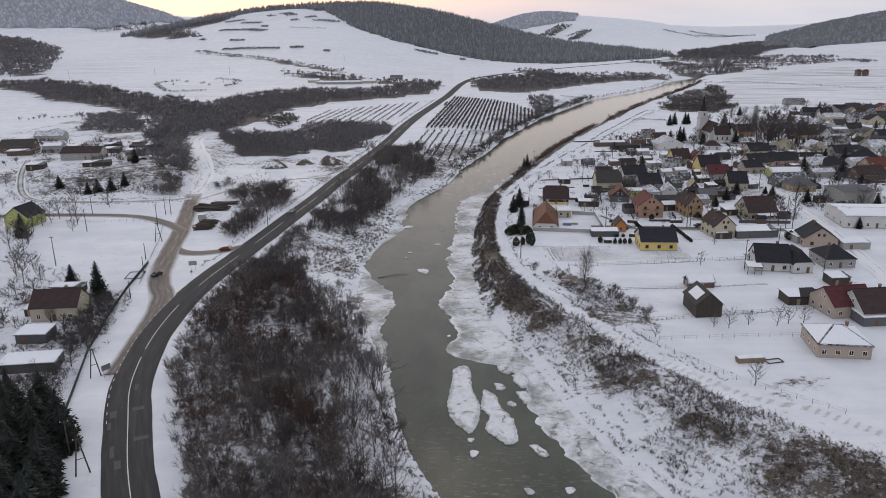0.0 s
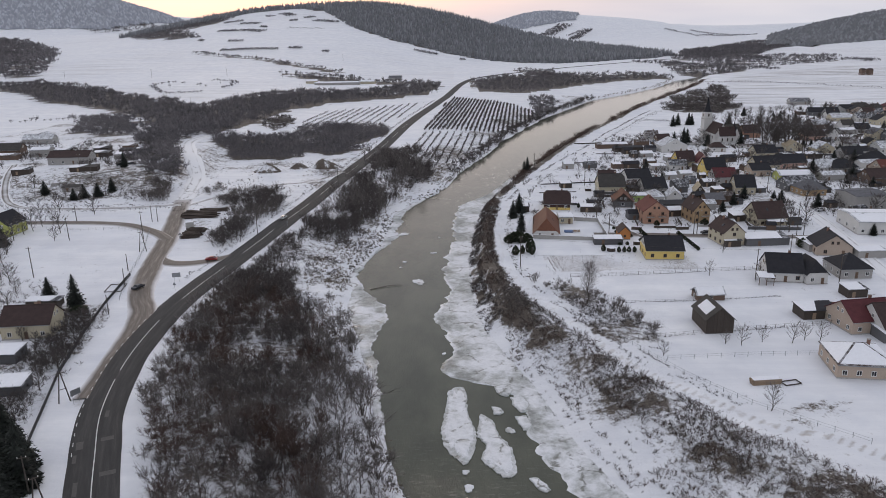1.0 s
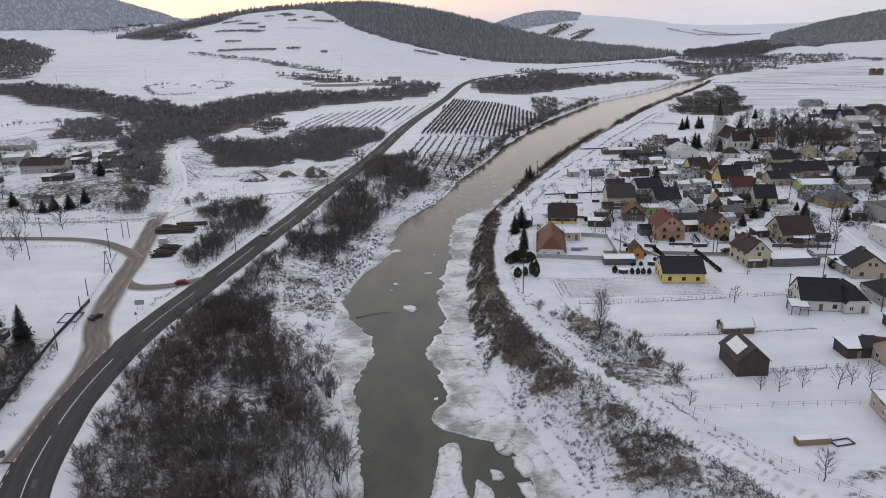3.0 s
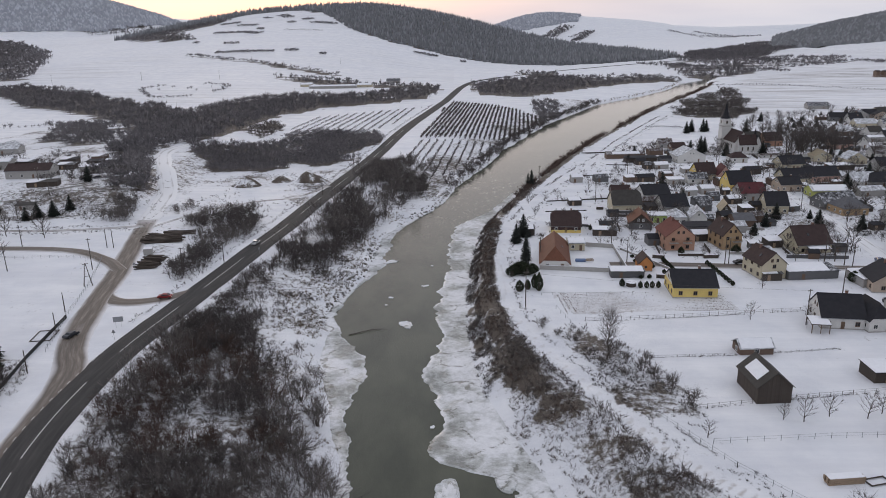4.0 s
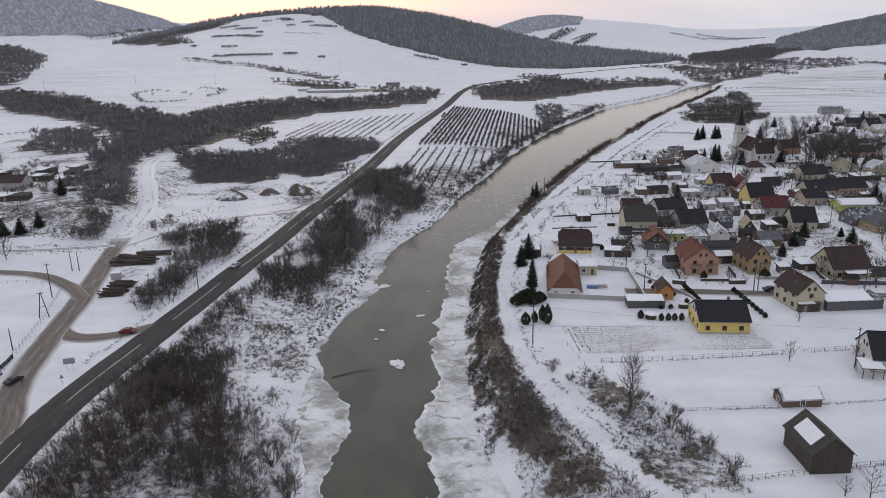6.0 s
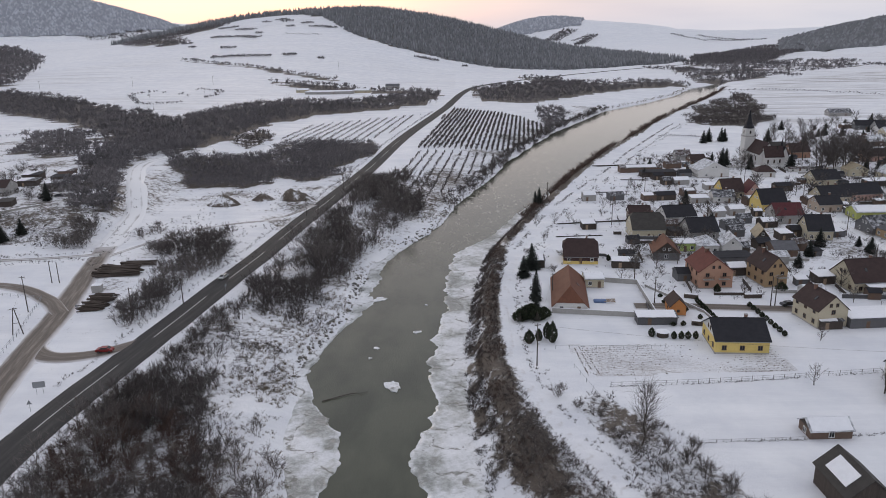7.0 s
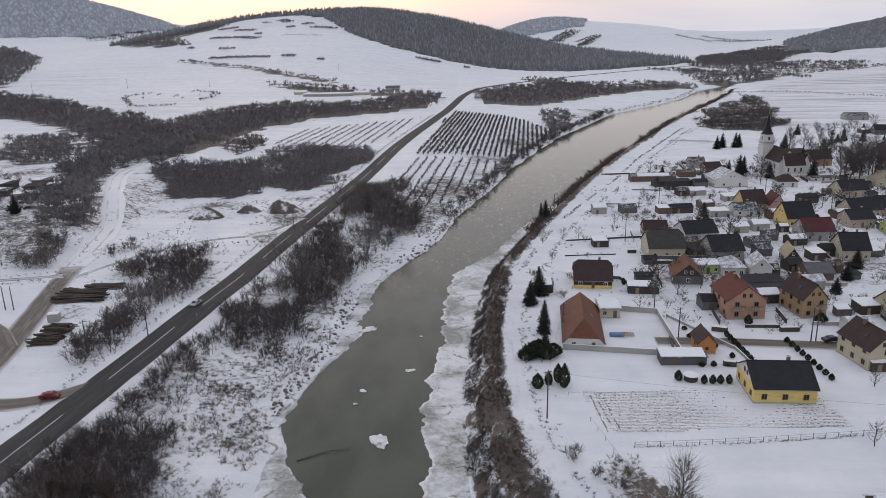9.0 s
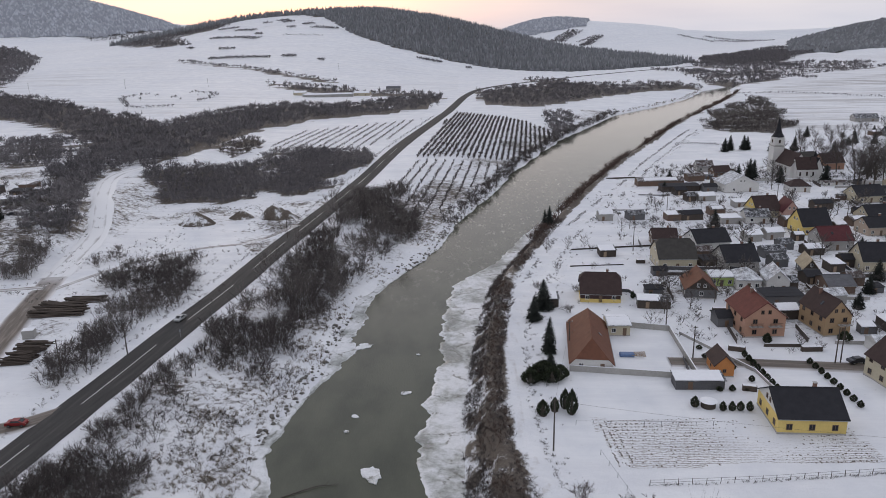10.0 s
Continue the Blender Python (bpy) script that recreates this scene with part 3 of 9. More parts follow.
steep = np.clip(q - 0.6, 0, 1) * np.clip(5.8 - q, 0, 1) * np.clip((GY - 216) / 10, 0, 1) * np.clip((440 - GY) / 20, 0, 1)
grass = np.maximum(grass, steep * (0.56 + 0.26 * ripple(GX, GY, 2.0, 3.9)))
scrub = inside(GX, GY, [(29, 247), (33, 236), (38, 222), (39, 206), (45, 200), (56, 200), (57, 210), (52, 226), (43, 240), (38, 250)])
grass = np.maximum(grass, scrub * (0.56 + 0.2 * ripple(GX, GY, 5, 8.0)))
spoil = inside(GX, GY, [(-222, 366), (-172, 370), (-144, 380), (-142, 415), (-170, 428), (-222, 425)])
grass = np.maximum(grass, spoil * (0.58 + 0.1 * ripple(GX, GY, 6, 2.0)))
west = inside(GX, GY, [(-338, 390), (-145.6, 384.8), (-124.8, 429), (-91, 429), (-65, 390), (-57.2, 429), (-49.4, 494), (-143, 520), (-195, 624), (-338, 676)])
grass = np.maximum(grass, west * (0.51 + 0.16 * ripple(GX, GY, 7, 1.0)))
grass = np.maximum(grass, inside(GX, GY, [(-119.6, 279.5), (-83.2, 280.8), (-71.5, 338), (-65, 390), (-124.8, 370.5)]) * (0.40 + 0.15 * ripple(GX, GY, 9, 7.0)))
grass = np.maximum(grass, inside(GX, GY, [(69, 164), (77, 168), (91, 172), (82, 154), (76, 156)]) * (0.52 + 0.1 * ripple(GX, GY, 4, 2.7)))
grass = np.maximum(grass, inside(GX, GY, [(-122, 150), (-84, 156), (-92, 200), (-100, 230), (-132, 230)]) * (0.5 + 0.16 * ripple(GX, GY, 5, 9.1)))
rows = np.where(inside(GX, GY, GARDEN), 0.70 + 0.14 * ripple(GX, GY, 8, 3.0), 0.0)
stubble = 1.0 * inside(GX, GY, [(225, 735), (330, 700), (480, 720), (832, 1170), (700, 1400), (429, 1190), (330, 960)]) + 0.5 * ((GY > 1150) & (GX > 420) & (GX < 1300) & (GY < 2400)) + 0.45 * (GY > 900) * (GX < 0) * np.clip(ripple(GX, GY, 160, 3.0) + 0.2, 0, 1)
ground = new("ground", grid_mesh("ground", GX, GY, GZ, M["ground"]))
tagged(ground, "snow-covered valley floor with dead grass showing and long white hill fields", "ground", kind="structure")
for key, vals in (("grass", grass), ("dirt", dirt), ("rows", rows), ("stubble", stubble)):
    value(ground.data, key, vals)


def ribbon(name, line, wide, lift, mat, label, edge=0.35, seed=1.0, fade=0.0):
    """A lane with slightly ragged edges, lying on the ground."""
    t = np.gradient(line, axis=0)
    t /= np.linalg.norm(t, axis=1)[:, None]
    nrm = np.stack([-t[:, 1], t[:, 0]], 1)
    us = np.array([-1, -0.8, -0.5, -0.15, 0.15, 0.5, 0.8, 1.0])
    s = np.arange(len(line)) * 3.0
    rag = 1 + edge / wide * np.stack([ripple(s, s * 0 + k, 5, seed + k) * (abs(u) > 0.9) for k, u in enumerate(us)], 1)
    X = line[:, :1] + nrm[:, :1] * us * wide / 2 * rag
    Y = line[:, 1:] + nrm[:, 1:] * us * wide / 2 * rag
    cz = land(line[:, 0], line[:, 1])
    k = np.ones(9) / 9
    cz = np.convolve(np.pad(cz, 4, mode="edge"), k, "valid")
    Z = np.repeat(cz[:, None], len(us), 1) + lift + 0.06 * (1 - us * us)
    Z[:, 0] -= 0.25
    Z[:, -1] -= 0.25
    ob = new(name, grid_mesh(name, X, Y, Z, mat))
    value(ob.data, "aside", np.repeat((us * wide / 2)[None], len(line), 0))
    run = np.concatenate([[0], np.cumsum(np.linalg.norm(np.diff(line, axis=0), axis=1))])
    value(ob.data, "run", np.repeat(run[:, None], len(us), 1))
    across = np.repeat(np.array([1.0, 0.55, 0.0, 0.25, 0.25, 0.0, 0.55, 1.0])[None], len(line), 0)
    if fade:
        across = np.maximum(across, np.clip((run - run[-1] + fade) / fade, 0, 1)[:, None])
    value(ob.data, "across", across)
    return tagged(ob, label, "road", kind="structure"), cz + lift + 0.06


main_road, main_z = ribbon("road", MAIN, 9.6, 0.06, M["road"], "wet grey two-lane asphalt road with slush at its edges", 0.3)
ribbon("road_side", SIDE, 8.2, 0.015, M["lane"], "sanded brown side road with packed dirty snow", 0.8, 1.0, 34.0)
ribbon("road_track", TRACK, 9.5, 0.10, M["snowlane"], "broad track under packed white snow", 1.6)
ribbon("road_west", WEST, 5.8, 0.07, M["lane"], "narrow bending lane with brown slush", 0.6)
ribbon("road_field", FIELD_TRACK, 3.2, 0.06, M["rutlane"], "wheel ruts across the waste ground under snow", 0.8)
ribbon("road_upper", UPPER, 4.6, 0.05, M["rutlane"], "upper farm lane under trampled snow", 0.8)
ribbon("road_link", LINK, 6.2, 0.0, M["lane"], "short slushy link between both roads", 1.0)
ribbon("road_street", STREET, 6.2, 0.05, M["snowlane"], "village street with brown rutted snow", 0.6)
ribbon("road_cross", CROSS, 5.2, 0.05, M["lane"], "cross street between gardens, dirty snow", 0.6)
ribbon("road_church", CHURCH_LANE, 5.0, 0.05, M["snowlane"], "lane to the church under snow", 0.6)

# painted lines of the main road: an unbroken middle line in the bend, long dashes beyond
arc = np.concatenate([[0], np.cumsum(np.linalg.norm(np.diff(MAIN, axis=0), axis=1))])


def on_main(s):
    x, y, z = np.interp(s, arc, MAIN[:, 0]), np.interp(s, arc, MAIN[:, 1]), np.interp(s, arc, main_z)
    x2, y2 = np.interp(s + 0.5, arc, MAIN[:, 0]), np.interp(s + 0.5, arc, MAIN[:, 1])
    return x, y, z, math.atan2(y2 - y, x2 - x)


def strip(name, lo, hi, off, wide, lift=0.012):
    ss = np.arange(lo, hi, 1.5)
    P = [on_main(s) for s in ss]
    us = np.array([-0.5, 0.5])
    X = np.array([[p[0] - math.sin(p[3]) * (off + u * wide) for u in us] for p in P])
    Y = np.array([[p[1] + math.cos(p[3]) * (off + u * wide) for u in us] for p in P])
    Z = np.array([[p[2] - 0.06 * (off / 4.8) ** 2 + lift] * 2 for p in P])
    ob = new(name, grid_mesh(name, X, Y, Z, M["marking"], False))
    ob.parent = main_road
    return ob


at_y = lambda yy: float(np.interp(yy, MAIN[:, 1], arc))
strip("middle_line", 2, at_y(182), 0, 0.20)
for s in np.arange(at_y(185.5), 760, 48.4):
    strip("dash", s, s + 32.0, 0, 0.20)
# frost cracks and filled patches in the bend
for lo_, n_, off_, w_ in ((at_y(141.5), 0.5, -2.2, 3.6), (at_y(153.5), 0.5, -2.0, 2.6), (at_y(133), 2.2, 1.8, 1.2), (at_y(137), 3.0, 2.8, 0.8), (at_y(147.5), 2.6, 3.6, 0.7), (at_y(152), 1.6, 2.9, 1.4), (at_y(163), 1.8, -1.4, 0.8)):
    ob = strip("repair_patch", lo_, lo_ + n_ + 1.6, off_, w_, 0.008)
    ob.data.materials[0] = M["patch"]
for s in np.arange(at_y(150), at_y(236), 4.0):
    strip("edge_dash", s, s + 2.2, 4.2, 0.16)

# the river's surface
sy = np.concatenate([np.arange(-80, 680, 4.0), np.arange(680, 1950, 16.0)])
us = np.linspace(-0.35, 1.35, 34)
RX = bank_left(sy)[:, None] * (1 - us) + bank_right(sy)[:, None] * us
RY = np.repeat(sy[:, None], len(us), 1)
RZ = -5.5 + fall(RY)
river = tagged(new("water", grid_mesh("water", RX, RY, RZ, M["water"])), "grey-green river with ripples and a sheen of evening sky", "river", kind="structure")
value(river.data, "rapids", np.clip((RY - 340) / 120, 0.0, 1))
value(river.data, "rough_water", 0.3 * np.clip((390 - RY) / 80, 0.0, 1) + 1.2 * np.exp(-((RY - 135) / 21) ** 2) * np.clip(1.3 - us, 0, 1))


def slab(name, outline, z, thick, mat, label, category, kind="", snowy=0.6, seed=0.0):
    """A thin plate of ice with an uneven rim."""
    bm = bmesh.new()
    vs = [bm.verts.new((x, y, z)) for x, y in outline]
    f = bm.faces.new(vs)
    out = bmesh.ops.extrude_face_region(bm, geom=[f])
    top = [v for v in out["geom"] if isinstance(v, bmesh.types.BMVert)]
    bmesh.ops.translate(bm, verts=top, vec=(0, 0, thick))
    cx, cy = np.mean([p[0] for p in outline]), np.mean([p[1] for p in outline])
    bmesh.ops.recalc_face_normals(bm, faces=bm.faces)
    bmesh.ops.triangulate(bm, faces=bm.faces)
    me = bpy.data.meshes.new(name)
    bm.to_mesh(me)
    bm.free()
    me.materials.append(mat)
    value(me, "snowy", [snowy] * len(me.vertices))
    return tagged(new(name, me), label, category, kind=kind)


def shore_ice(name, edge_fn, side, width_fn, lo, hi, step, label):
    """Ice fast to a bank, in rows across so that its inner rim wanders."""
    ys = np.arange(lo, hi, step)
    vs = np.linspace(-0.25, 1, 21)
    w = np.array([width_fn(q) for q in ys])
    e = edge_fn(ys)
    rim = w * (1 + 0.10 * ripple(ys, ys * 0, 2.6, 8.0) + 0.07 * ripple(ys, ys * 0 + 9, 7.0, 2.0)) + np.clip(w, 0, 1) * (0.45 * ripple(ys, ys * 0 + 4, 0.9, 3.0) + 0.5 * np.round(1.2 * ripple(ys, ys * 0 + 2, 1.8, 6.0)))
    rim = np.where(w < 0.2, w, np.maximum(rim, 0.3))
    X = e[:, None] + side * np.where(vs[None] < 0, vs[None] * 10.0, vs[None] * rim[:, None])
    Y = np.repeat(ys[:, None], len(vs), 1)
    Z = -5.32 + fall(Y) + 0.16 * np.clip(0.3 - vs[None], 0, 1) + 0.0 * X
    Z[:, -1] -= 0.25
    ob = new(name, grid_mesh(name, X, Y, Z, M["ice"], False))
    value(ob.data, "snowy", np.clip(0.74 - 0.55 * np.clip(vs[None] - 0.3, 0, 1) + 0.45 * ripple(X, Y, 3.2, 5.0) + 0.3 * (vs[None] > 0.9), 0, 1))
    return tagged(ob, label, "ice", kind="structure")


right_w = table((78, 7), (120, 6), (131, 6.1), (137, 7.5), (147, 6.8), (156, 7.6), (166, 7.0), (172, 4.5), (186, 5.5), (190, 14), (193, 19), (204, 15), (221, 11), (235, 12.8), (241, 10.5), (250, 6.8), (259, 6.6), (267, 9.3), (284, 8.6), (291, 8.8), (308, 7.4), (325, 8.4), (339, 9.8), (362, 12.0), (372, 12.4), (386, 8.5), (397, 6), (415, 5), (442, 5), (494, 3.6), (559, 2.1), (676, 0.5), (910, 0.1), soft=7)
left_w = table((78, 0), (166.4, 0.1), (182, 1.2), (197.6, 2.4), (214, 3.6), (219, 5.8), (225, 7.6), (232, 10.2), (239, 11.6), (244, 10.6), (249.6, 6.4), (256, 4.4), (263, 3.0), (269, 0.9), (292.5, 0.6), (312, 2.6), (318, 4.6), (324, 4.0), (330, 2.4), (340.6, 4.4), (353.6, 3.6), (366, 2.2), (376, 0.6), (390, 0.1), (910, 0), soft=7)
shore_ice("ice_right", bank_right, -1, right_w, 82, 720, 0.6, "cracked grey-white shelf of ice along the embanked shore")
shore_ice("ice_left", bank_left, 1, left_w, 165, 390, 0.6, "thin grey ice shelf against the wooded shore")

# floes that drift or lie between the shelf and the stream
rnd = random.Random(5)


def floe(x, y, r, stretch=1.4, snowy=0.6, turn=0.0):
    pts = []
    n = 17 if r < 2 else 46
    for k in range(n):
        a = 2 * math.pi * (k + rnd.uniform(-0.3, 0.3)) / n
        d = r * (1 + 0.18 * math.sin(2 * a + x) + 0.12 * math.sin(3 * a + y) + 0.10 * math.sin(7 * a + x * 3) + rnd.uniform(-0.14, 0.10))
        px, py = d * math.cos(a), d * stretch * math.sin(a)
        pts.append((x + px * math.cos(turn) - py * math.sin(turn), y + px * math.sin(turn) + py * math.cos(turn)))
    slab("ice_floe", pts, -5.57 + float(fall(y)), 0.24, M["ice"], "flat grey-white ice floe frozen into the river", "ice floe", snowy=snowy)


# ---- plants ----
def part(name, me, parent, label="", m=None):
    """Links a mesh as one object under a thing or under a part."""
    ob = new(name, me)
    ob.parent = parent
    if m is not None:
        ob.matrix_basis = m
    if label:
        ob["label"] = label
    return ob


def blades(base, tip, wide, g):
    """One slim triangle for each twig, from arrays of base and tip places."""
    d = tip - base
    side = np.cross(d, g.normal(size=d.shape))
    side /= np.linalg.norm(side, axis=1)[:, None] + 1e-9
    w = np.asarray(wide)[:, None] * side * 0.5
    V = np.stack([base - w, base + w, tip], 1).reshape(-1, 3)
    return V, np.arange(len(V)).reshape(-1, 3)


def prism(a, b, ra, rb, n=4):
    """A tapered limb."""
    d = (b - a) / (np.linalg.norm(b - a) + 1e-9)
    u = np.cross(d, [0.3, 0.8, 0.5])
    u /= np.linalg.norm(u)
    v = np.cross(d, u)
    ang = np.arange(n) * 2 * np.pi / n
    ring = np.cos(ang)[:, None] * u + np.sin(ang)[:, None] * v
    V = np.concatenate([a + ra * ring, b + rb * ring])
    i = np.arange(n)
    j = (i + 1) % n
    return V, np.concatenate([np.stack([i, j, n + j], 1), np.stack([i, n + j, n + i], 1)])


def joined(pieces):
    V, F, k = [], [], 0
    for v, f in pieces:
        V.append(v)
        F.append(f + k)
        k += len(v)
    return np.concatenate(V), np.concatenate(F)


def shrub_shape(seed, h, spread, stems, twigs, wide=0.05, droop=0.0, flat=True):
    """Bare bush: stems fan out, fork, and carry a dome of fine twigs."""
    g = np.random.default_rng(seed)
    out, seg = [], []
    for _ in range(stems):
        a = np.array([*g.normal(0, spread * 0.10, 2), -0.2])
        ang, tilt = g.uniform(0, 2 * np.pi), g.uniform(0.05, 1.0) ** 0.7
        lean = np.array([math.cos(ang), math.sin(ang)]) * spread * 0.30 * tilt
        mid = a + np.array([*lean, h * g.uniform(0.38, 0.52)])
        r = 0.020 * h ** 0.5 * g.uniform(0.7, 1.3) + 0.012
        limbs = [(a, mid, r)]
        seg.append((a + (mid - a) * 0.4, mid))
        for _ in range(3):
            end = np.array([*(a[:2] + lean * g.uniform(1.0, 2.1) + g.normal(0, spread * 0.13, 2)), h * (1.0 - 0.34 * tilt * tilt) * g.uniform(0.72, 0.98)])
            limbs.append((mid, end, r * 0.6))
            seg += [(mid, end)] * 2
        if flat:
            out.append(blades(np.array([q[0] for q in limbs]), np.array([q[1] for q in limbs]), [q[2] * 2.4 for q in limbs], g))
        else:
            out += [prism(p, q, w, w * 0.4, 3) for p, q, w in limbs]
    pick = g.integers(0, len(seg), twigs)
    u = g.uniform(0.1, 1, twigs)
    A = np.array([s[0] for s in seg])[pick]
    B = np.array([s[1] for s in seg])[pick]
    base = A + (B - A) * u[:, None]
    way = 0.8 * (B - A) / np.linalg.norm(B - A, axis=1)[:, None] + g.normal(0, 0.65, (twigs, 3))
    way[:, 2] = np.abs(way[:, 2]) * (1 - droop)
    tip = base + way * (h * 0.19 * g.uniform(0.35, 1.25, twigs))[:, None]
    out.append(blades(base, tip, wide * g.uniform(0.6, 1.3, twigs), g))
    return joined(out)


def tree_shape(seed, h, spread, limbs, twigs, trunk=0.16, low=0.25, wide=0.05):
    """Bare tree: (trunk and limbs), (twigs)."""
    g = np.random.default_rng(seed)
    wood, seg = [], []
    p = np.array([0, 0, -0.3])
    steps = 5
    nodes = [p]
    for k in range(steps):
        p = p + np.array([*g.normal(0, 0.02 * h, 2), (h * 0.92 + 0.3) / steps])
        nodes.append(p)
    for k in range(steps):
        ra, rb = trunk * (1 - k / steps) ** 0.8 + 0.02, trunk * (1 - (k + 1) / steps) ** 0.8 + 0.02
        wood.append(prism(nodes[k], nodes[k + 1], ra, rb, 5))
    for k in range(limbs):
        f = low + (0.96 - low) * (k + g.uniform(0, 1)) / limbs
        q = f * steps
        i = min(int(q), steps - 1)
        a = nodes[i] + (nodes[i + 1] - nodes[i]) * (q - i)
        ang = k * 2.4 + g.uniform(-0.5, 0.5)
        reach = spread * (1.1 - 0.75 * abs(f - 0.45) / 0.55) * g.uniform(0.6, 1.0)
        b = a + np.array([math.cos(ang) * reach * 0.55, math.sin(ang) * reach * 0.55, reach * 0.45])
        c = b + np.array([math.cos(ang) * reach * 0.45, math.sin(ang) * reach * 0.45, reach * g.uniform(0.3, 0.7)])
        r = trunk * 0.34 * (1 - f) + 0.018
        wood += [prism(a, b, r, r * 0.65, 3), prism(b, c, r * 0.65, 0.012, 3)]
        seg += [(a, b), (b, c), (b, c)]
    seg.append((nodes[-2], nodes[-1]))
    pick = g.integers(0, len(seg), twigs)
    u = g.uniform(0.2, 1, twigs)
    A = np.array([s[0] for s in seg])[pick]
    B = np.array([s[1] for s in seg])[pick]
    base = A + (B - A) * u[:, None]
    way = (B - A) / np.linalg.norm(B - A, axis=1)[:, None] + g.normal(0, 0.6, (twigs, 3)) + np.array([0, 0, 0.35])
    tip = base + way * (h * 0.13 * g.uniform(0.4, 1.3, twigs))[:, None]
    return joined(wood), blades(base, tip, wide * g.uniform(0.6, 1.3, twigs), g)


def spruce_shape(seed, h, spread, tiers=11, per=13):
    """Crown of a spruce: whorls of drooping, ragged boughs with hanging sprays."""
    g = np.random.default_rng(seed)
    out = []
    for k in range(tiers):
        f = k / tiers
        z0 = h * (0.06 + 0.94 * f)
        reach = spread * (1 - f) ** 0.72 * g.uniform(0.75, 1.12) + 0.12
        n = max(5, int(per * (1 - 0.6 * f)))
        ang = np.arange(n) * 2 * np.pi / n + g.uniform(0, 6) + g.uniform(-0.15, 0.15, n)
        r = reach * g.uniform(0.55, 1.15, n)
        dip = g.uniform(0.01, 0.07, n) * h
        base = np.stack([np.zeros(n), np.zeros(n), z0 + h / tiers * g.uniform(0.6, 1.2, n)], 1)
        left = np.stack([np.cos(ang - 0.30) * r * 0.7, np.sin(ang - 0.30) * r * 0.7, z0 - 0.6 * dip], 1)
        rght = np.stack([np.cos(ang + 0.30) * r * 0.7, np.sin(ang + 0.30) * r * 0.7, z0 - 0.6 * dip], 1)
        tip = np.stack([np.cos(ang) * r, np.sin(ang) * r, z0 - dip], 1)
        V = np.stack([base, left, tip, rght], 1).reshape(-1, 3)
        i = np.arange(n) * 4
        out.append((V, np.concatenate([np.stack([i, i + 1, i + 2], 1), np.stack([i, i + 2, i + 3], 1)])))
        m = n * 3
        a2 = g.uniform(0, 2 * np.pi, m)
        q = reach * g.uniform(0.35, 1.0, m)
        b0 = np.stack([np.cos(a2) * q, np.sin(a2) * q, z0 + (1 - q / reach) * h / tiers + g.normal(0, 0.1, m)], 1)
        t0 = b0 + np.stack([np.cos(a2), np.sin(a2), g.uniform(-0.8, 0.5, m)], 1) * (0.22 * spread * (1 - f) + 0.15) * g.uniform(0.5, 1.2, (m, 1))
        out.append(blades(b0, t0, np.full(m, 0.12 * spread * (1 - f) + 0.06), g))
    return joined(out)


def cone_shape(seed, h, r):
    g = np.random.default_rng(seed)
    out = []
    for z0, z1, q in ((0.0, 0.62, 1.0), (0.34, 1.0, 0.62)):
        n = 6
        ang = np.arange(n) * 2 * np.pi / n + g.uniform(0, 2)
        rr = r * q * g.uniform(0.75, 1.15, n)
        V = np.concatenate([np.stack([np.cos(ang) * rr, np.sin(ang) * rr, np.full(n, z0 * h)], 1), [[0, 0, z1 * h]]])
        i = np.arange(n)
        out.append((V, np.stack([i, (i + 1) % n, np.full(n, n)], 1)))
    return joined(out)


def tuft_shape(seed, h, spread, n, wide=0.05):
    """A tuft of dead stalks."""
    g = np.random.default_rng(seed)
    base = np.stack([g.normal(0, spread * 0.3, n), g.normal(0, spread * 0.3, n), np.full(n, -0.05)], 1)
    tip = base + np.stack([g.normal(0, spread * 0.35, n), g.normal(0, spread * 0.35, n), h * g.uniform(0.5, 1.0, n)], 1)
    return blades(base, tip, np.full(n, wide), g)


def scatter(name, shapes, places, sizes, mat, label, category, seed=0, sink=0.0, on=None):
    """Many plants as one object: places is an array of x, y."""
    g = np.random.default_rng(seed)
    places = np.asarray(places, float)
    zs = land(places[:, 0], places[:, 1]) if on is None else on
    which = g.integers(0, len(shapes), len(places))
    turn = g.uniform(0, 2 * np.pi, len(places))
    sizes = np.broadcast_to(np.asarray(sizes, float), (len(places),))
    VV, FF, k = [], [], 0
    for s, (v, f) in enumerate(shapes):
        idx = np.nonzero(which == s)[0]
        if not len(idx):
            continue
        c, sn = np.cos(turn[idx]), np.sin(turn[idx])
        sz = sizes[idx]
        X = (v[None, :, 0] * c[:, None] - v[None, :, 1] * sn[:, None]) * sz[:, None] + places[idx, 0][:, None]
        Y = (v[None, :, 0] * sn[:, None] + v[None, :, 1] * c[:, None]) * sz[:, None] + places[idx, 1][:, None]
        Z = v[None, :, 2] * (sz * g.uniform(0.85, 1.15, len(idx)))[:, None] + (zs[idx] - sink)[:, None]
        VV.append(np.stack([X, Y, Z], 2).reshape(-1, 3))
        FF.append((f[None] + (np.arange(len(idx)) * len(v))[:, None, None]).reshape(-1, 3) + k)
        k += len(idx) * len(v)
    ob = new(name, tri_mesh(name, np.concatenate(VV), np.concatenate(FF), mat))
    return tagged(ob, label, category, kind="stuff")


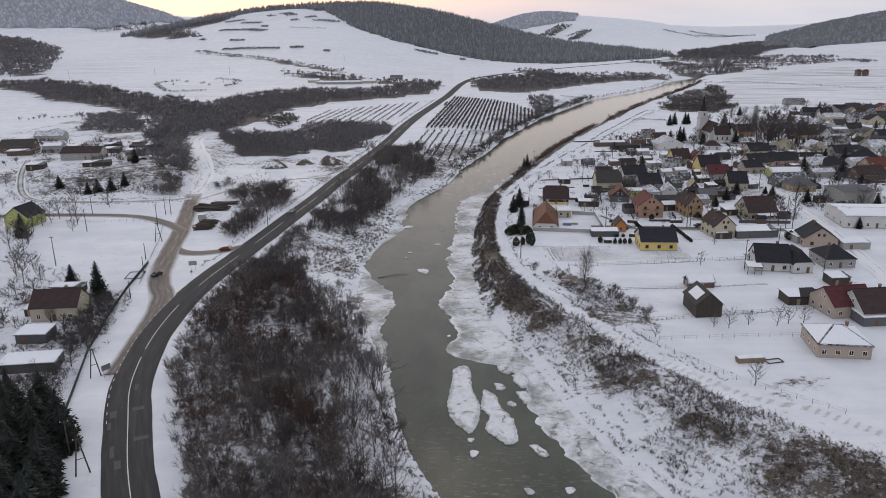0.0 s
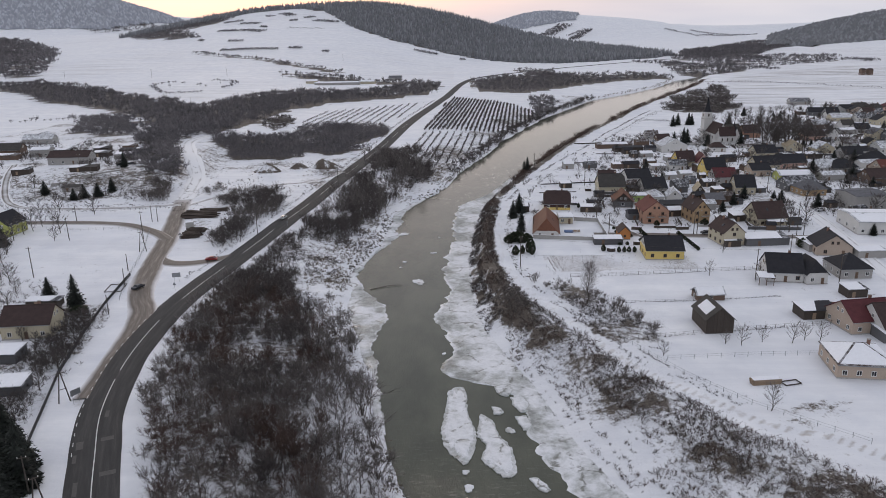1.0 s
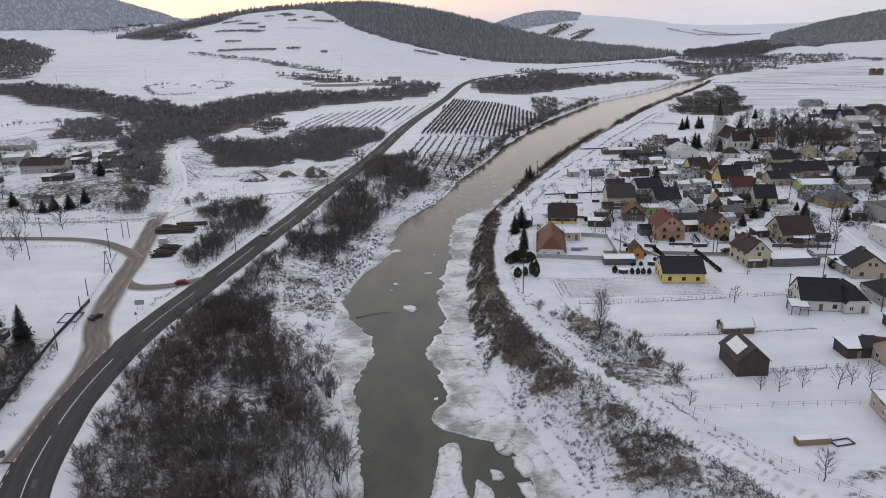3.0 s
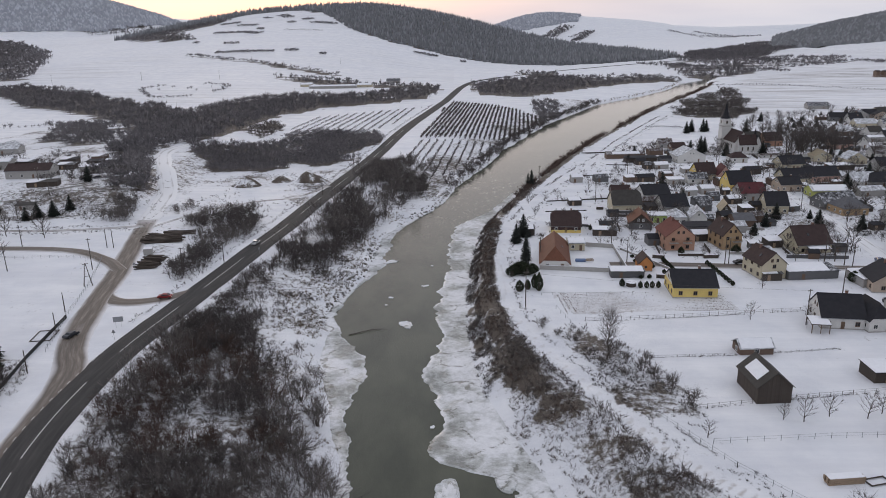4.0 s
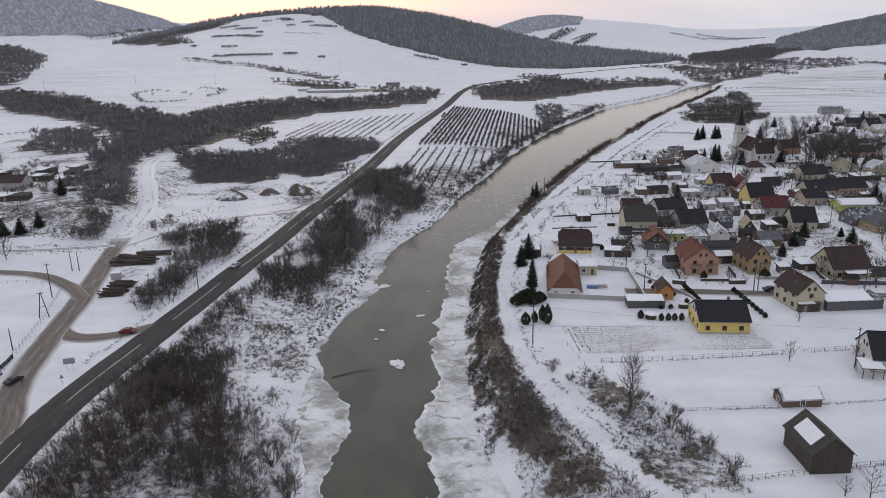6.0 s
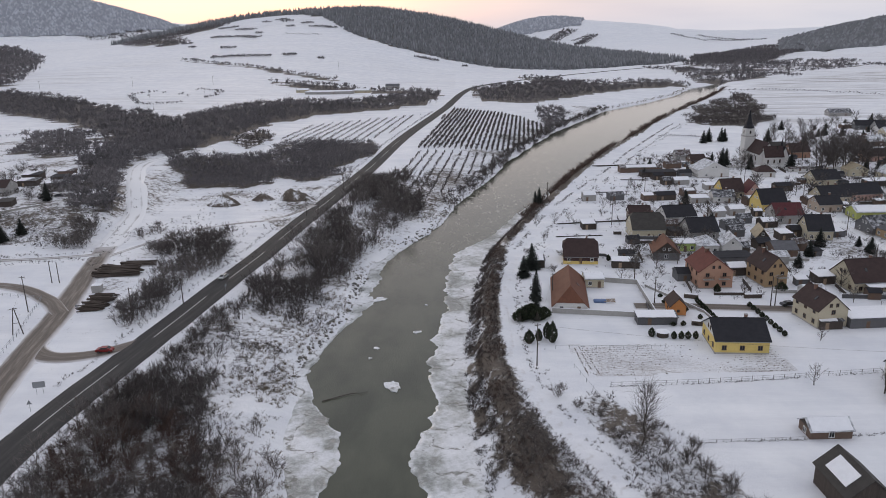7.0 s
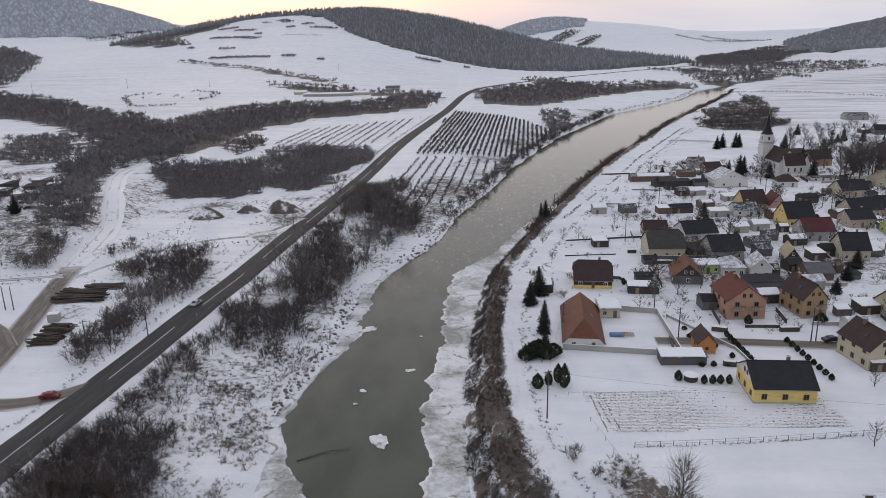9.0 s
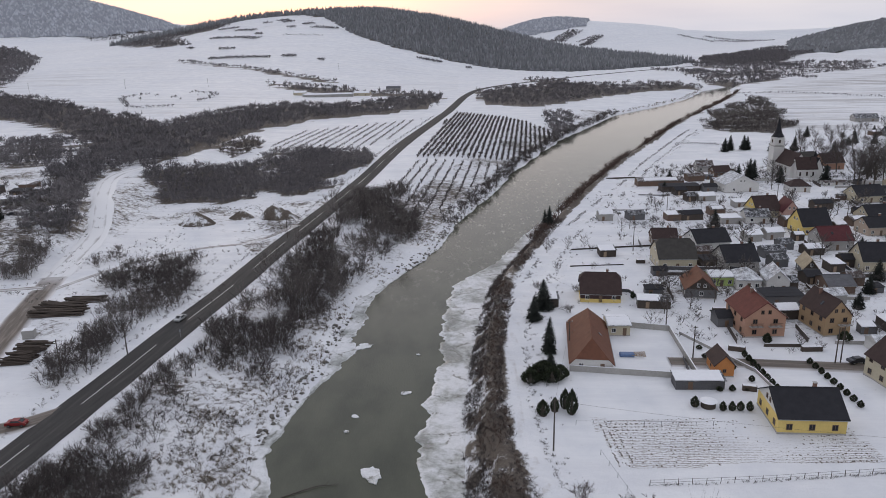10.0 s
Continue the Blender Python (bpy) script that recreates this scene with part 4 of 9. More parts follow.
def sown(poly, gap, seed, clump=0.0, size=12.0):
    """Places about gap metres apart inside an outline, thinned into clumps."""
    g = np.random.default_rng(seed)
    xs = np.array([p[0] for p in poly])
    ys = np.array([p[1] for p in poly])
    X, Y = np.meshgrid(np.arange(xs.min(), xs.max(), gap), np.arange(ys.min(), ys.max(), gap))
    X = X.ravel() + g.uniform(-0.5, 0.5, X.size) * gap
    Y = Y.ravel() + g.uniform(-0.5, 0.5, Y.size) * gap
    wob = min(10.0, 0.12 * min(np.ptp(xs), np.ptp(ys)))
    keep = inside(X + wob * ripple(X, Y, wob + 2, 7.7), Y + wob * ripple(X, Y, wob + 2, 3.3), poly)
    if clump:
        keep &= ripple(X, Y, size, seed * 0.37) + g.uniform(-0.35, 0.35, X.size) > clump - 1
    return np.stack([X[keep], Y[keep]], 1)


def along(line, lo, hi, gap, wide, seed, side=0.0):
    """Places beside a line of points."""
    g = np.random.default_rng(seed)
    t = np.gradient(line, axis=0)
    t /= np.linalg.norm(t, axis=1)[:, None]
    s = np.concatenate([[0], np.cumsum(np.linalg.norm(np.diff(line, axis=0), axis=1))])
    q = np.arange(lo * s[-1], hi * s[-1], gap)
    off = side + g.uniform(-wide, wide, len(q))
    x = np.interp(q, s, line[:, 0]) - np.interp(q, s, t[:, 1]) * off
    y = np.interp(q, s, line[:, 1]) + np.interp(q, s, t[:, 0]) * off
    return np.stack([x, y], 1)


def tree(x, y, h, spread, seed, label, name="tree", mat="greytwig", limbs=22, twigs=420, trunk=0.16, low=0.25, wide=0.05):
    e = new(name)
    e.location = (x, y, land1(x, y))
    wood, crown = tree_shape(seed, h, spread, limbs, twigs, trunk, low, wide)
    part("trunk", tri_mesh("trunk", *wood, M["bark"]), e)
    part("crown", tri_mesh("crown", *crown, M[mat]), e)
    return tagged(e, label, "tree")


def spruce(x, y, h, spread, seed, label="dark green spruce with drooping boughs", tiers=12):
    e = new("spruce")
    e.location = (x, y, land1(x, y))
    part("trunk", tri_mesh("trunk", *prism(np.array([0, 0, -0.3]), np.array([0, 0, h * 0.7]), 0.03 * h ** 0.5 + 0.06, 0.04, 6), M["bark"]), e)
    part("crown", tri_mesh("crown", *spruce_shape(seed, h, spread, tiers + 6, 22), M["needle"]), e)
    return tagged(e, label, "tree")


# ---- buildings ----
def solid(name, verts, faces, mat):
    me = bpy.data.meshes.new(name)
    me.from_pydata([tuple(v) for v in verts], [], faces)
    me.update()
    me.materials.append(mat)
    return me


def box_mesh(name, x0, x1, y0, y1, z0, z1, mat, bevel=0.0):
    bm = bmesh.new()
    bmesh.ops.create_cube(bm, size=1)
    for v in bm.verts:
        v.co = Vector(((x0 + x1) / 2 + v.co.x * (x1 - x0), (y0 + y1) / 2 + v.co.y * (y1 - y0), (z0 + z1) / 2 + v.co.z * (z1 - z0)))
    if bevel:
        bmesh.ops.bevel(bm, geom=bm.edges[:], offset=bevel, segments=1, affect="EDGES")
    me = bpy.data.meshes.new(name)
    bm.to_mesh(me)
    bm.free()
    me.materials.append(mat)
    return me


shared = {}


def once(key, make):
    if key not in shared:
        shared[key] = make()
    return shared[key]


def window_frame(w, h, mat):
    """Frame with a middle bar, in one piece, standing proud of the wall; outwards is -y."""
    xs = [-w / 2, -w / 2 + 0.09, -0.035, 0.035, w / 2 - 0.09, w / 2]
    zs = [-h / 2 - 0.04, -h / 2 + 0.09, h / 2 - 0.09, h / 2]
    holes = {(1, 1), (3, 1)}
    V = [(x, y, z) for y in (-0.08, 0.02) for z in zs for x in xs]
    at = lambda i, j, k: k * 24 + j * 6 + i
    Fc = []
    for j in range(3):
        for i in range(5):
            if (i, j) in holes:
                Fc += [[at(i, j, 0), at(i, j, 1), at(i + 1, j, 1), at(i + 1, j, 0)], [at(i, j + 1, 0), at(i + 1, j + 1, 0), at(i + 1, j + 1, 1), at(i, j + 1, 1)],
                       [at(i, j, 0), at(i, j + 1, 0), at(i, j + 1, 1), at(i, j, 1)], [at(i + 1, j, 0), at(i + 1, j, 1), at(i + 1, j + 1, 1), at(i + 1, j + 1, 0)]]
            else:
                Fc += [[at(i, j, 0), at(i + 1, j, 0), at(i + 1, j + 1, 0), at(i, j + 1, 0)]]
    for i in range(5):
        Fc += [[at(i, 0, 0), at(i, 0, 1), at(i + 1, 0, 1), at(i + 1, 0, 0)], [at(i, 3, 0), at(i + 1, 3, 0), at(i + 1, 3, 1), at(i, 3, 1)]]
    for j in range(3):
        Fc += [[at(0, j, 0), at(0, j + 1, 0), at(0, j + 1, 1), at(0, j, 1)], [at(5, j, 0), at(5, j, 1), at(5, j + 1, 1), at(5, j + 1, 0)]]
    return solid("frame", V, Fc, mat)


def put_window(parent, m, w, h, dark=False):
    mat = M["darkframe"] if dark else M["frame"]
    win = part("window", once(("frame", w, h, dark), lambda: window_frame(w, h, mat)), parent, "", m)
    part("pane", once(("pane", w, h), lambda: box_mesh("pane", -w / 2 + 0.08, w / 2 - 0.08, -0.035, -0.012, -h / 2 + 0.08, h / 2 - 0.08, M["pane"])), win)
    return win


def slope(pts, thick):
    """A roof plane of some thickness: pts run round its rim, seen from outside."""
    p = [Vector(q) for q in pts]
    nrm = (p[1] - p[0]).cross(p[2] - p[0]).normalized()
    if nrm.z < 0:
        p.reverse()
        nrm = -nrm
    n = len(p)
    V = p + [q - nrm * thick for q in p]
    Fc = [list(range(n)), list(range(2 * n - 1, n - 1, -1))] + [[i, n + i, n + (i + 1) % n, (i + 1) % n] for i in range(n)]
    return V, Fc


def roof_planes(w, d, h, rise, hip, over):
    """Planes for a ridge along x; hip is the share of hipped ends (0 gable, 1 full hip)."""
    k = rise / (d / 2)
    y0, y1, ym = -over, d + over, d / 2
    e = h - k * over
    x0, x1 = -w / 2 - over * 0.7, w / 2 + over * 0.7
    top = h + rise
    if hip <= 0:
        return [[(x0, y0, e), (x1, y0, e), (x1, ym, top), (x0, ym, top)], [(x1, y1, e), (x0, y1, e), (x0, ym, top), (x1, ym, top)]]
    zc = top - hip * (top - e)
    yc = (zc - e) / k
    inset = hip * (d / 2) * 0.9
    r0, r1 = x0 + inset, x1 - inset
    if hip >= 1:
        return [[(x0, y0, e), (x1, y0, e), (r1, ym, top), (r0, ym, top)], [(x1, y1, e), (x0, y1, e), (r0, ym, top), (r1, ym, top)],
                [(x0, y1, e), (x0, y0, e), (r0, ym, top)], [(x1, y0, e), (x1, y1, e), (r1, ym, top)]]
    return [[(x0, y0, e), (x1, y0, e), (x1, y0 + yc, zc), (r1, ym, top), (r0, ym, top), (x0, y0 + yc, zc)],
            [(x1, y1, e), (x0, y1, e), (x0, y1 - yc, zc), (r0, ym, top), (r1, ym, top), (x1, y1 - yc, zc)],
            [(x0, y1 - yc, zc), (x0, y0 + yc, zc), (r0, ym, top)], [(x1, y0 + yc, zc), (x1, y1 - yc, zc), (r1, ym, top)]]


def house(x, y, ang, w, d, h, rise, roof, wall, label, ridge="x", hip=0.0, over=0.45, gable=None, cols=3, floors=1, chimney=1, snow=0.0,
          detail=2, dark=False, name="house", category="house", door=True, z=None, attic=True, rear=False):
    """A building: front wall on local y = 0 facing -y, x and y the middle of its foot; ang turns it, degrees."""
    e = new(name)
    rise *= 0.88
    zg = land1(x, y) if z is None else z
    e.matrix_basis = pose(x, y, zg, 0, 0, ang)
    if ridge == "y":
        turn, W, D = pose(0, d / 2, 0) @ pose(0, 0, 0, 0, 0, 90) @ pose(0, -w / 2, 0), d, w
    else:
        turn, W, D = Matrix(), w, d
    # body, with gables under the roof (W along the ridge)
    pk = h + rise * (1 - min(hip, 1) * (1 if hip >= 1 else 0)) - 0.05
    yq = D / 2
    base = -0.9
    a = [(-W / 2, 0), (W / 2, 0), (W / 2, D), (-W / 2, D)]
    V = [(px, py, base) for px, py in a] + [(px, py, h - 0.02) for px, py in a]
    Fc = [[0, 1, 5, 4], [2, 3, 7, 6], [4, 5, 6, 7], [3, 2, 1, 0], [1, 2, 6, 5], [3, 0, 4, 7]]
    part("wall", solid("wall", V, Fc, M["wall_" + wall]), e, "", turn)
    if hip < 1 and rise > 0.4:
        if hip > 0:
            cut = rise * hip
            hw = D / 2 * hip * 0.98
            prof = [(0, h - 0.02), (D, h - 0.02), (D / 2 + hw, h + rise - cut - 0.12), (D / 2 - hw, h + rise - cut - 0.12)]
        else:
            prof = [(0, h - 0.02), (D, h - 0.02), (D / 2, h + rise - 0.08)]
        gm = M["wall_" + (gable or wall)] if gable != "wood" else M["wood"]
        n = len(prof)
        for x0, x1 in ((-W / 2, -W / 2 + 0.25), (W / 2 - 0.25, W / 2)):
            V = [(x0, q, zz) for q, zz in prof] + [(x1, q, zz) for q, zz in prof]
            Fc = [list(range(n))[::-1], list(range(n, 2 * n))] + [[i, (i + 1) % n, n + (i + 1) % n, n + i] for i in range(n)]
            part("gable", solid("gable", V, Fc, gm), e, "", turn)
    V, Fc = [], []
    planes = roof_planes(W, D, h, rise, hip, over)
    for pl in planes:
        v, f = slope([(q[0], q[1], q[2] + 0.16) for q in pl], 0.16)
        Fc += [[i + len(V) for i in g] for g in f]
        V += v
    rf = part("roof", solid("roof", V, Fc, M["roof_" + roof]), e, "", turn)
    if detail >= 2:
        inset = hip * (D / 2) * 0.9 if hip > 0 else 0
        L = W + over * 1.4 - 2 * inset
        if L > 0.5:
            part("ridge_cap", box_mesh("ridge_cap", -L / 2, L / 2, D / 2 - 0.14, D / 2 + 0.14, h + rise + 0.10, h + rise + 0.24, M["roof_" + roof], 0.05), rf)
        k = rise / (D / 2)
        part("gutter", box_mesh("gutter", -W / 2 - over * 0.6, W / 2 + over * 0.6, -over - 0.15, -over - 0.01, h - k * over - 0.03, h - k * over + 0.09, M["metal"], 0.02), rf)
    if snow:
        V, Fc = [], []
        for j, pl in enumerate(planes):
            c = sum((Vector(q) for q in pl), Vector()) / len(pl)
            fr = snow * (0.97 if j % 2 == 0 else 0.94)
            pts = [c + (Vector(q) - c) * fr + Vector((0, 0, 0.29)) for q in pl]
            v, f = slope(pts, 0.11)
            Fc += [[i + len(V) for i in g] for g in f]
            V += v
        part("snow_cover", solid("snow_cover", V, Fc, M["snow"]), rf, "lying snow", None)
    if chimney:
        for c in range(chimney):
            cx = W * (0.18 - 0.42 * c)
            cz = h + rise
            ch = part("chimney", once("chimney", lambda: box_mesh("chimney", -0.32, 0.32, -0.32, 0.32, -1.4, 0.9, M["brick"], 0.03)), e, "", turn @ pose(cx, D / 2 + 0.5, cz))
            part("chimney_cap", once("chimney_cap", lambda: box_mesh("chimney_cap", -0.4, 0.4, -0.4, 0.4, 0.9, 1.0, M["concrete"], 0.02)), ch)
    if detail:
        ww, wh = (1.15, 1.25) if w > 5 else (0.8, 0.8)
        for fl in range(floors):
            zc = 1.55 + fl * 2.8
            if zc + wh / 2 > h - 0.1 and not (ridge == "y" and zc + wh / 2 < h + rise * 0.5):
                zc = h - wh / 2 - 0.35
            for c in range(cols):
                px = (c + 0.5) / cols * w - w / 2
                if fl == 0 and door and cols > 1 and c == cols // 2:
                    dr_ = part("door", once("door", lambda: box_mesh("door", -0.48, 0.48, -0.06, 0.03, 0, 2.05, M["darkframe"], 0.02)), e, "", pose(px, 0, 0.1))
                    part("handle", once("handle", lambda: box_mesh("handle", 0.3, 0.42, -0.12, -0.06, 0.98, 1.03, M["metal"])), dr_)
                    continue
                put_window(e, pose(px, 0, zc), ww, wh, dark)
            n = max(1, min(3, int(d / 3.4)))
            for side in (-1, 1):
                for c in range(n):
                    py = (c + 0.5) / n * d
                    put_window(e, pose(side * w / 2, py, zc, 0, 0, 90 * side), ww, wh, dark)
        if attic and rise > 2.4 and hip < 0.6:
            if ridge == "y":
                for px in ((-0.9, 0.9) if w > 6.5 else (0,)):
                    put_window(e, pose(px, 0, h + rise * 0.34), 0.85, 1.05, dark)
            else:
                for side in (-1, 1):
                    for py in ((-0.9, 0.9) if d > 6.5 else (0,)):
                        put_window(e, pose(side * w / 2, d / 2 + py, h + rise * 0.34, 0, 0, 90 * side), 0.85, 1.05, dark)
        if detail >= 2:
            part("plinth", box_mesh("plinth", -w / 2 - 0.05, w / 2 + 0.05, -0.05, d + 0.05, -0.9, 0.32, M["concrete"], 0.02), e)
    return tagged(e, label, category)


def shed(x, y, ang, w, d, h, roof="slate_snow", wall="wood", label="low dark shed with snow on its roof", snow=0.0, tilt=0.3, name="shed", gabled=False):
    """A lean-to with a single slope, or a small gabled hut, with a boarded door."""
    e = new(name)
    e.matrix_basis = pose(x, y, land1(x, y), 0, 0, ang)
    mat = M[wall] if wall in M else M["wall_" + wall]
    V = [(-w / 2, 0, -0.6), (w / 2, 0, -0.6), (w / 2, d, -0.6), (-w / 2, d, -0.6), (-w / 2, 0, h), (w / 2, 0, h), (w / 2, d, h + tilt), (-w / 2, d, h + tilt)]
    part("wall", solid("wall", V, [[0, 1, 5, 4], [1, 2, 6, 5], [2, 3, 7, 6], [3, 0, 4, 7], [4, 5, 6, 7], [3, 2, 1, 0]], mat), e)
    if gabled:
        V, Fc = [], []
        planes = roof_planes(w, d, h + tilt * 0.4, d * 0.24, 0, 0.3)
        for pl in planes:
            v, f = slope([(q[0], q[1], q[2] + 0.1) for q in pl], 0.1)
            Fc += [[i + len(V) for i in g_] for g_ in f]
            V += v
        rf = part("roof", solid("roof", V, Fc, M["roof_" + roof]), e)
        prof = [(0, h - 0.3), (d, h - 0.3), (d, h + tilt * 0.4), (d / 2, h + tilt * 0.4 + d * 0.24 - 0.06), (0, h + tilt * 0.4)]
        for x0 in (-w / 2, w / 2 - 0.12):
            V = [(x0, q, zz) for q, zz in prof] + [(x0 + 0.12, q, zz) for q, zz in prof]
            part("gable", solid("gable", V, [[4, 3, 2, 1, 0], [5, 6, 7, 8, 9]] + [[i, (i + 1) % 5, 5 + (i + 1) % 5, 5 + i] for i in range(5)], mat), e)
        if snow:
            pl = planes[0 if int(x) % 2 else 1]
            c = sum((Vector(q) for q in pl), Vector()) / 4
            v, f = slope([c + (Vector(q) - c) * snow + Vector((0, 0, 0.22)) for q in pl], 0.1)
            part("snow_cover", solid("snow_cover", v, f, M["snow"]), rf, "lying snow")
    else:
        v, f = slope([(-w / 2 - 0.3, -0.35, h + 0.06), (w / 2 + 0.3, -0.35, h + 0.06), (w / 2 + 0.3, d + 0.3, h + tilt + 0.14), (-w / 2 - 0.3, d + 0.3, h + tilt + 0.14)], 0.1)
        rf = part("roof", solid("roof", v, f, M["roof_" + roof]), e)
        if snow:
            v, f = slope([(-w / 2 - 0.2, -0.2, h + 0.19), (w / 2 + 0.2 - w * (1 - snow), -0.22, h + 0.19), (w / 2 + 0.2 - w * 0.6 * (1 - snow), d + 0.2, h + tilt + 0.27), (-w / 2 - 0.2, d + 0.2, h + tilt + 0.27)], 0.12)
            part("snow_cover", solid("snow_cover", v, f, M["snow"]), rf, "lying snow")
    part("door", once(("sheddoor", wall), lambda: box_mesh("door", -0.5, 0.5, -0.05, 0.02, 0, 1.85, M["palewood"] if wall == "wood" else M["darkframe"], 0.01)), e, "", pose(-w * 0.2, 0, 0.03))
    return tagged(e, label, "shed")


# ---- houses of the village and of the far bank ----
house(97.2, 179.2, -7, 12.5, 12.5, 3.6, 3.1, "brown_snow", "beige", "beige bungalow with a snow-covered hipped roof", ridge="x", hip=1, cols=4, chimney=1, snow=0.93, door=False)
house(118.6, 200.6, 6, 12.0, 12.5, 3.5, 5.2, "brown", "white", "white house with a dark brown roof and gable", ridge="x", cols=3, chimney=1)
house(112.7, 204.9, 9, 12.4, 11.2, 3.8, 4.2, "darkred", "beige", "house with a long dark red roof", ridge="x", cols=3, chimney=1)
house(-111.4, 205.0, 6, 12.8, 9.4, 4.3, 4.2, "brown", "cream", "pale house with a dark brown gable roof", ridge="x", cols=3, chimney=1)
house(115.5, 242.6, 3, 6.6, 11.2, 3.4, 4.2, "slate", "white", "white bungalow wing with a black roof", ridge="y", hip=0.8, cols=2, chimney=0)
house(106.7, 244.9, -9, 10.7, 11.2, 3.4, 5.0, "slate", "white", "white house with a black roof and snow porch", ridge="x", cols=3, chimney=1, dark=True)
house(130.0, 247.4, 2, 10.0, 11.2, 3.4, 3.8, "slate", "greyplaster", "grey bungalow with a black hipped roof", ridge="x", hip=1, cols=3, chimney=0)
house(75.6, 268.6, -3, 12.8, 11.9, 3.5, 3.9, "slate", "yellow", "yellow bungalow with a dark slate half-hipped roof", ridge="x", hip=0, gable="white", cols=3, chimney=1, door=False, dark=True)
house(134.2, 270.5, -9, 11.6, 11.2, 3.4, 4.5, "slate", "beige", "beige house with a broad black roof", ridge="y", cols=2, chimney=1, dark=True)
house(104.6, 284.2, 9, 8.3, 11.2, 5.0, 4.2, "brown", "cream", "cream house with a brown gable roof", ridge="y", floors=2, cols=1, chimney=1, dark=True)
house(67.1, 293.1, -2, 4.2, 6.5, 3.0, 2.4, "brown", "orange", "small orange garden house with a brown gable roof", ridge="y", cols=1, chimney=0, dark=True)
house(168.2, 295.8, -5, 24.7, 20.0, 5.0, 1.1, "grey_snow", "white", "long white workshop hall with a flat snowy roof", ridge="x", cols=7, chimney=0, snow=0.97, name="workshop", category="workshop")
house(38.0, 296.4, -6, 9.6, 25.0, 2.2, 5.6, "rust", "white", "farmhouse with a steep rust-red tiled roof", ridge="y", hip=0.75, chimney=0, cols=2)
house(-180.1, 305.9, -6, 10.7, 11.2, 4.8, 4.5, "slate", "lime", "lime-green house with a dark roof", ridge="y", cols=2, floors=2, chimney=0)
house(129.2, 310.2, 7, 12.5, 11.9, 3.6, 5.8, "brown", "cream", "cream house with a long dark brown roof and gable windows", ridge="x", cols=3, chimney=1, dark=True)
house(84.5, 315.3, 2, 10.3, 12.5, 5.5, 4.4, "red", "peach", "two-storey peach house with a red gable roof", ridge="y", floors=2, cols=2, chimney=1, door=False, dark=True)
house(102.9, 315.9, 8, 7.0, 11.2, 5.5, 4.5, "brown", "ochre", "two-storey ochre house with a brown gable roof", ridge="y", floors=2, cols=2, chimney=1, dark=True)
house(180.3, 333.5, 9, 15.0, 13.8, 6.6, 1.0, "grey", "greyplaster", "grey concrete hall behind the workshop", ridge="x", cols=3, chimney=0)
house(48.0, 341.6, -6, 11.4, 10.0, 2.9, 5.2, "brown", "darkbrown", "dark brown house with a mansard-like roof", ridge="x", hip=0.3, chimney=1, cols=3)
house(77.4, 343.7, -8, 8.7, 11.2, 2.8, 4.2, "rust", "darkgrey", "dark timber barn with a rust-coloured roof", ridge="y", gable="wood", cols=1, chimney=0)
house(118.8, 346.3, -1, 7.8, 8.8, 2.9, 2.0, "grey", "brownplaster", "low outbuilding with a grey sheet roof", ridge="x", cols=2, chimney=0)
house(101.4, 348.7, -9, 6.3, 8.8, 3.8, 3.2, "grey_snow", "white", "white house with a snow-dusted pointed gable", ridge="y", cols=2, chimney=0)
house(93.8, 351.0, -3, 7.1, 8.8, 3.4, 2.8, "grey_snow", "white", "low white house with a snow-streaked grey roof", ridge="x", hip=1, cols=3, chimney=0)
house(86.9, 354.4, 0, 7.2, 6.2, 3.2, 0.6, "grey_snow", "green", "lime-green bungalow with a flat snowy roof", ridge="x", cols=3, chimney=0, snow=0.95)
house(170.0, 362.1, 8, 11.3, 11.2, 3.4, 3.8, "grey", "ochre", "ochre house with a grey hipped roof", ridge="x", hip=1, cols=3, chimney=0)
house(117.0, 362.3, -9, 4.3, 8.8, 2.9, 3.2, "tan", "darkgrey", "timber shed with a pale tan roof", ridge="y", gable="wood", cols=1, chimney=0)
house(139.5, 366.1, -3, 9.1, 10.0, 4.0, 5.2, "slate", "cream", "cream house with a dark roof and two gable windows", ridge="x", cols=3, chimney=1)
house(98.2, 368.9, 6, 11.1, 10.6, 3.6, 4.6, "slate", "greyplaster", "grey house with a dark slate roof", ridge="x", cols=3, chimney=1)
house(78.3, 371.5, -0, 12.3, 11.9, 4.0, 5.5, "moss", "cream", "grey-roofed house with pale plaster walls", ridge="x", cols=3, chimney=1, hip=0.25)
house(169.4, 373.3, 9, 15.7, 10.0, 3.1, 3.8, "slate_snow", "darkgrey", "dark barn with snow-streaked roof", ridge="x", cols=3, chimney=0)
house(95.0, 387.8, 9, 12.3, 10.0, 4.8, 3.8, "slate", "white", "white house with a dark slate roof", ridge="x", floors=1, cols=3, chimney=1)
house(216.2, 388.2, 9, 15.5, 10.0, 3.4, 4.2, "brown", "brownplaster", "brown house with brown roof", ridge="x", cols=3, chimney=1)
house(139.2, 391.3, 3, 11.2, 10.0, 3.8, 4.2, "darkred", "greyplaster", "grey house with a dark red sheet roof", ridge="x", cols=3, chimney=0)
house(175.9, 396.1, 0, 16.2, 8.8, 3.4, 2.0, "grey_snow", "lime", "low pale-green house under snow", ridge="x", cols=3, chimney=0, snow=0.9)
house(81.5, 399.5, -3, 8.7, 7.5, 2.9, 3.2, "brown", "brownplaster", "low house with a red-brown roof", ridge="x", cols=2, chimney=1)
house(233.5, 408.6, 7, 16.2, 11.2, 3.8, 4.5, "red", "beige", "beige house with a red roof", ridge="x", cols=3, chimney=1)
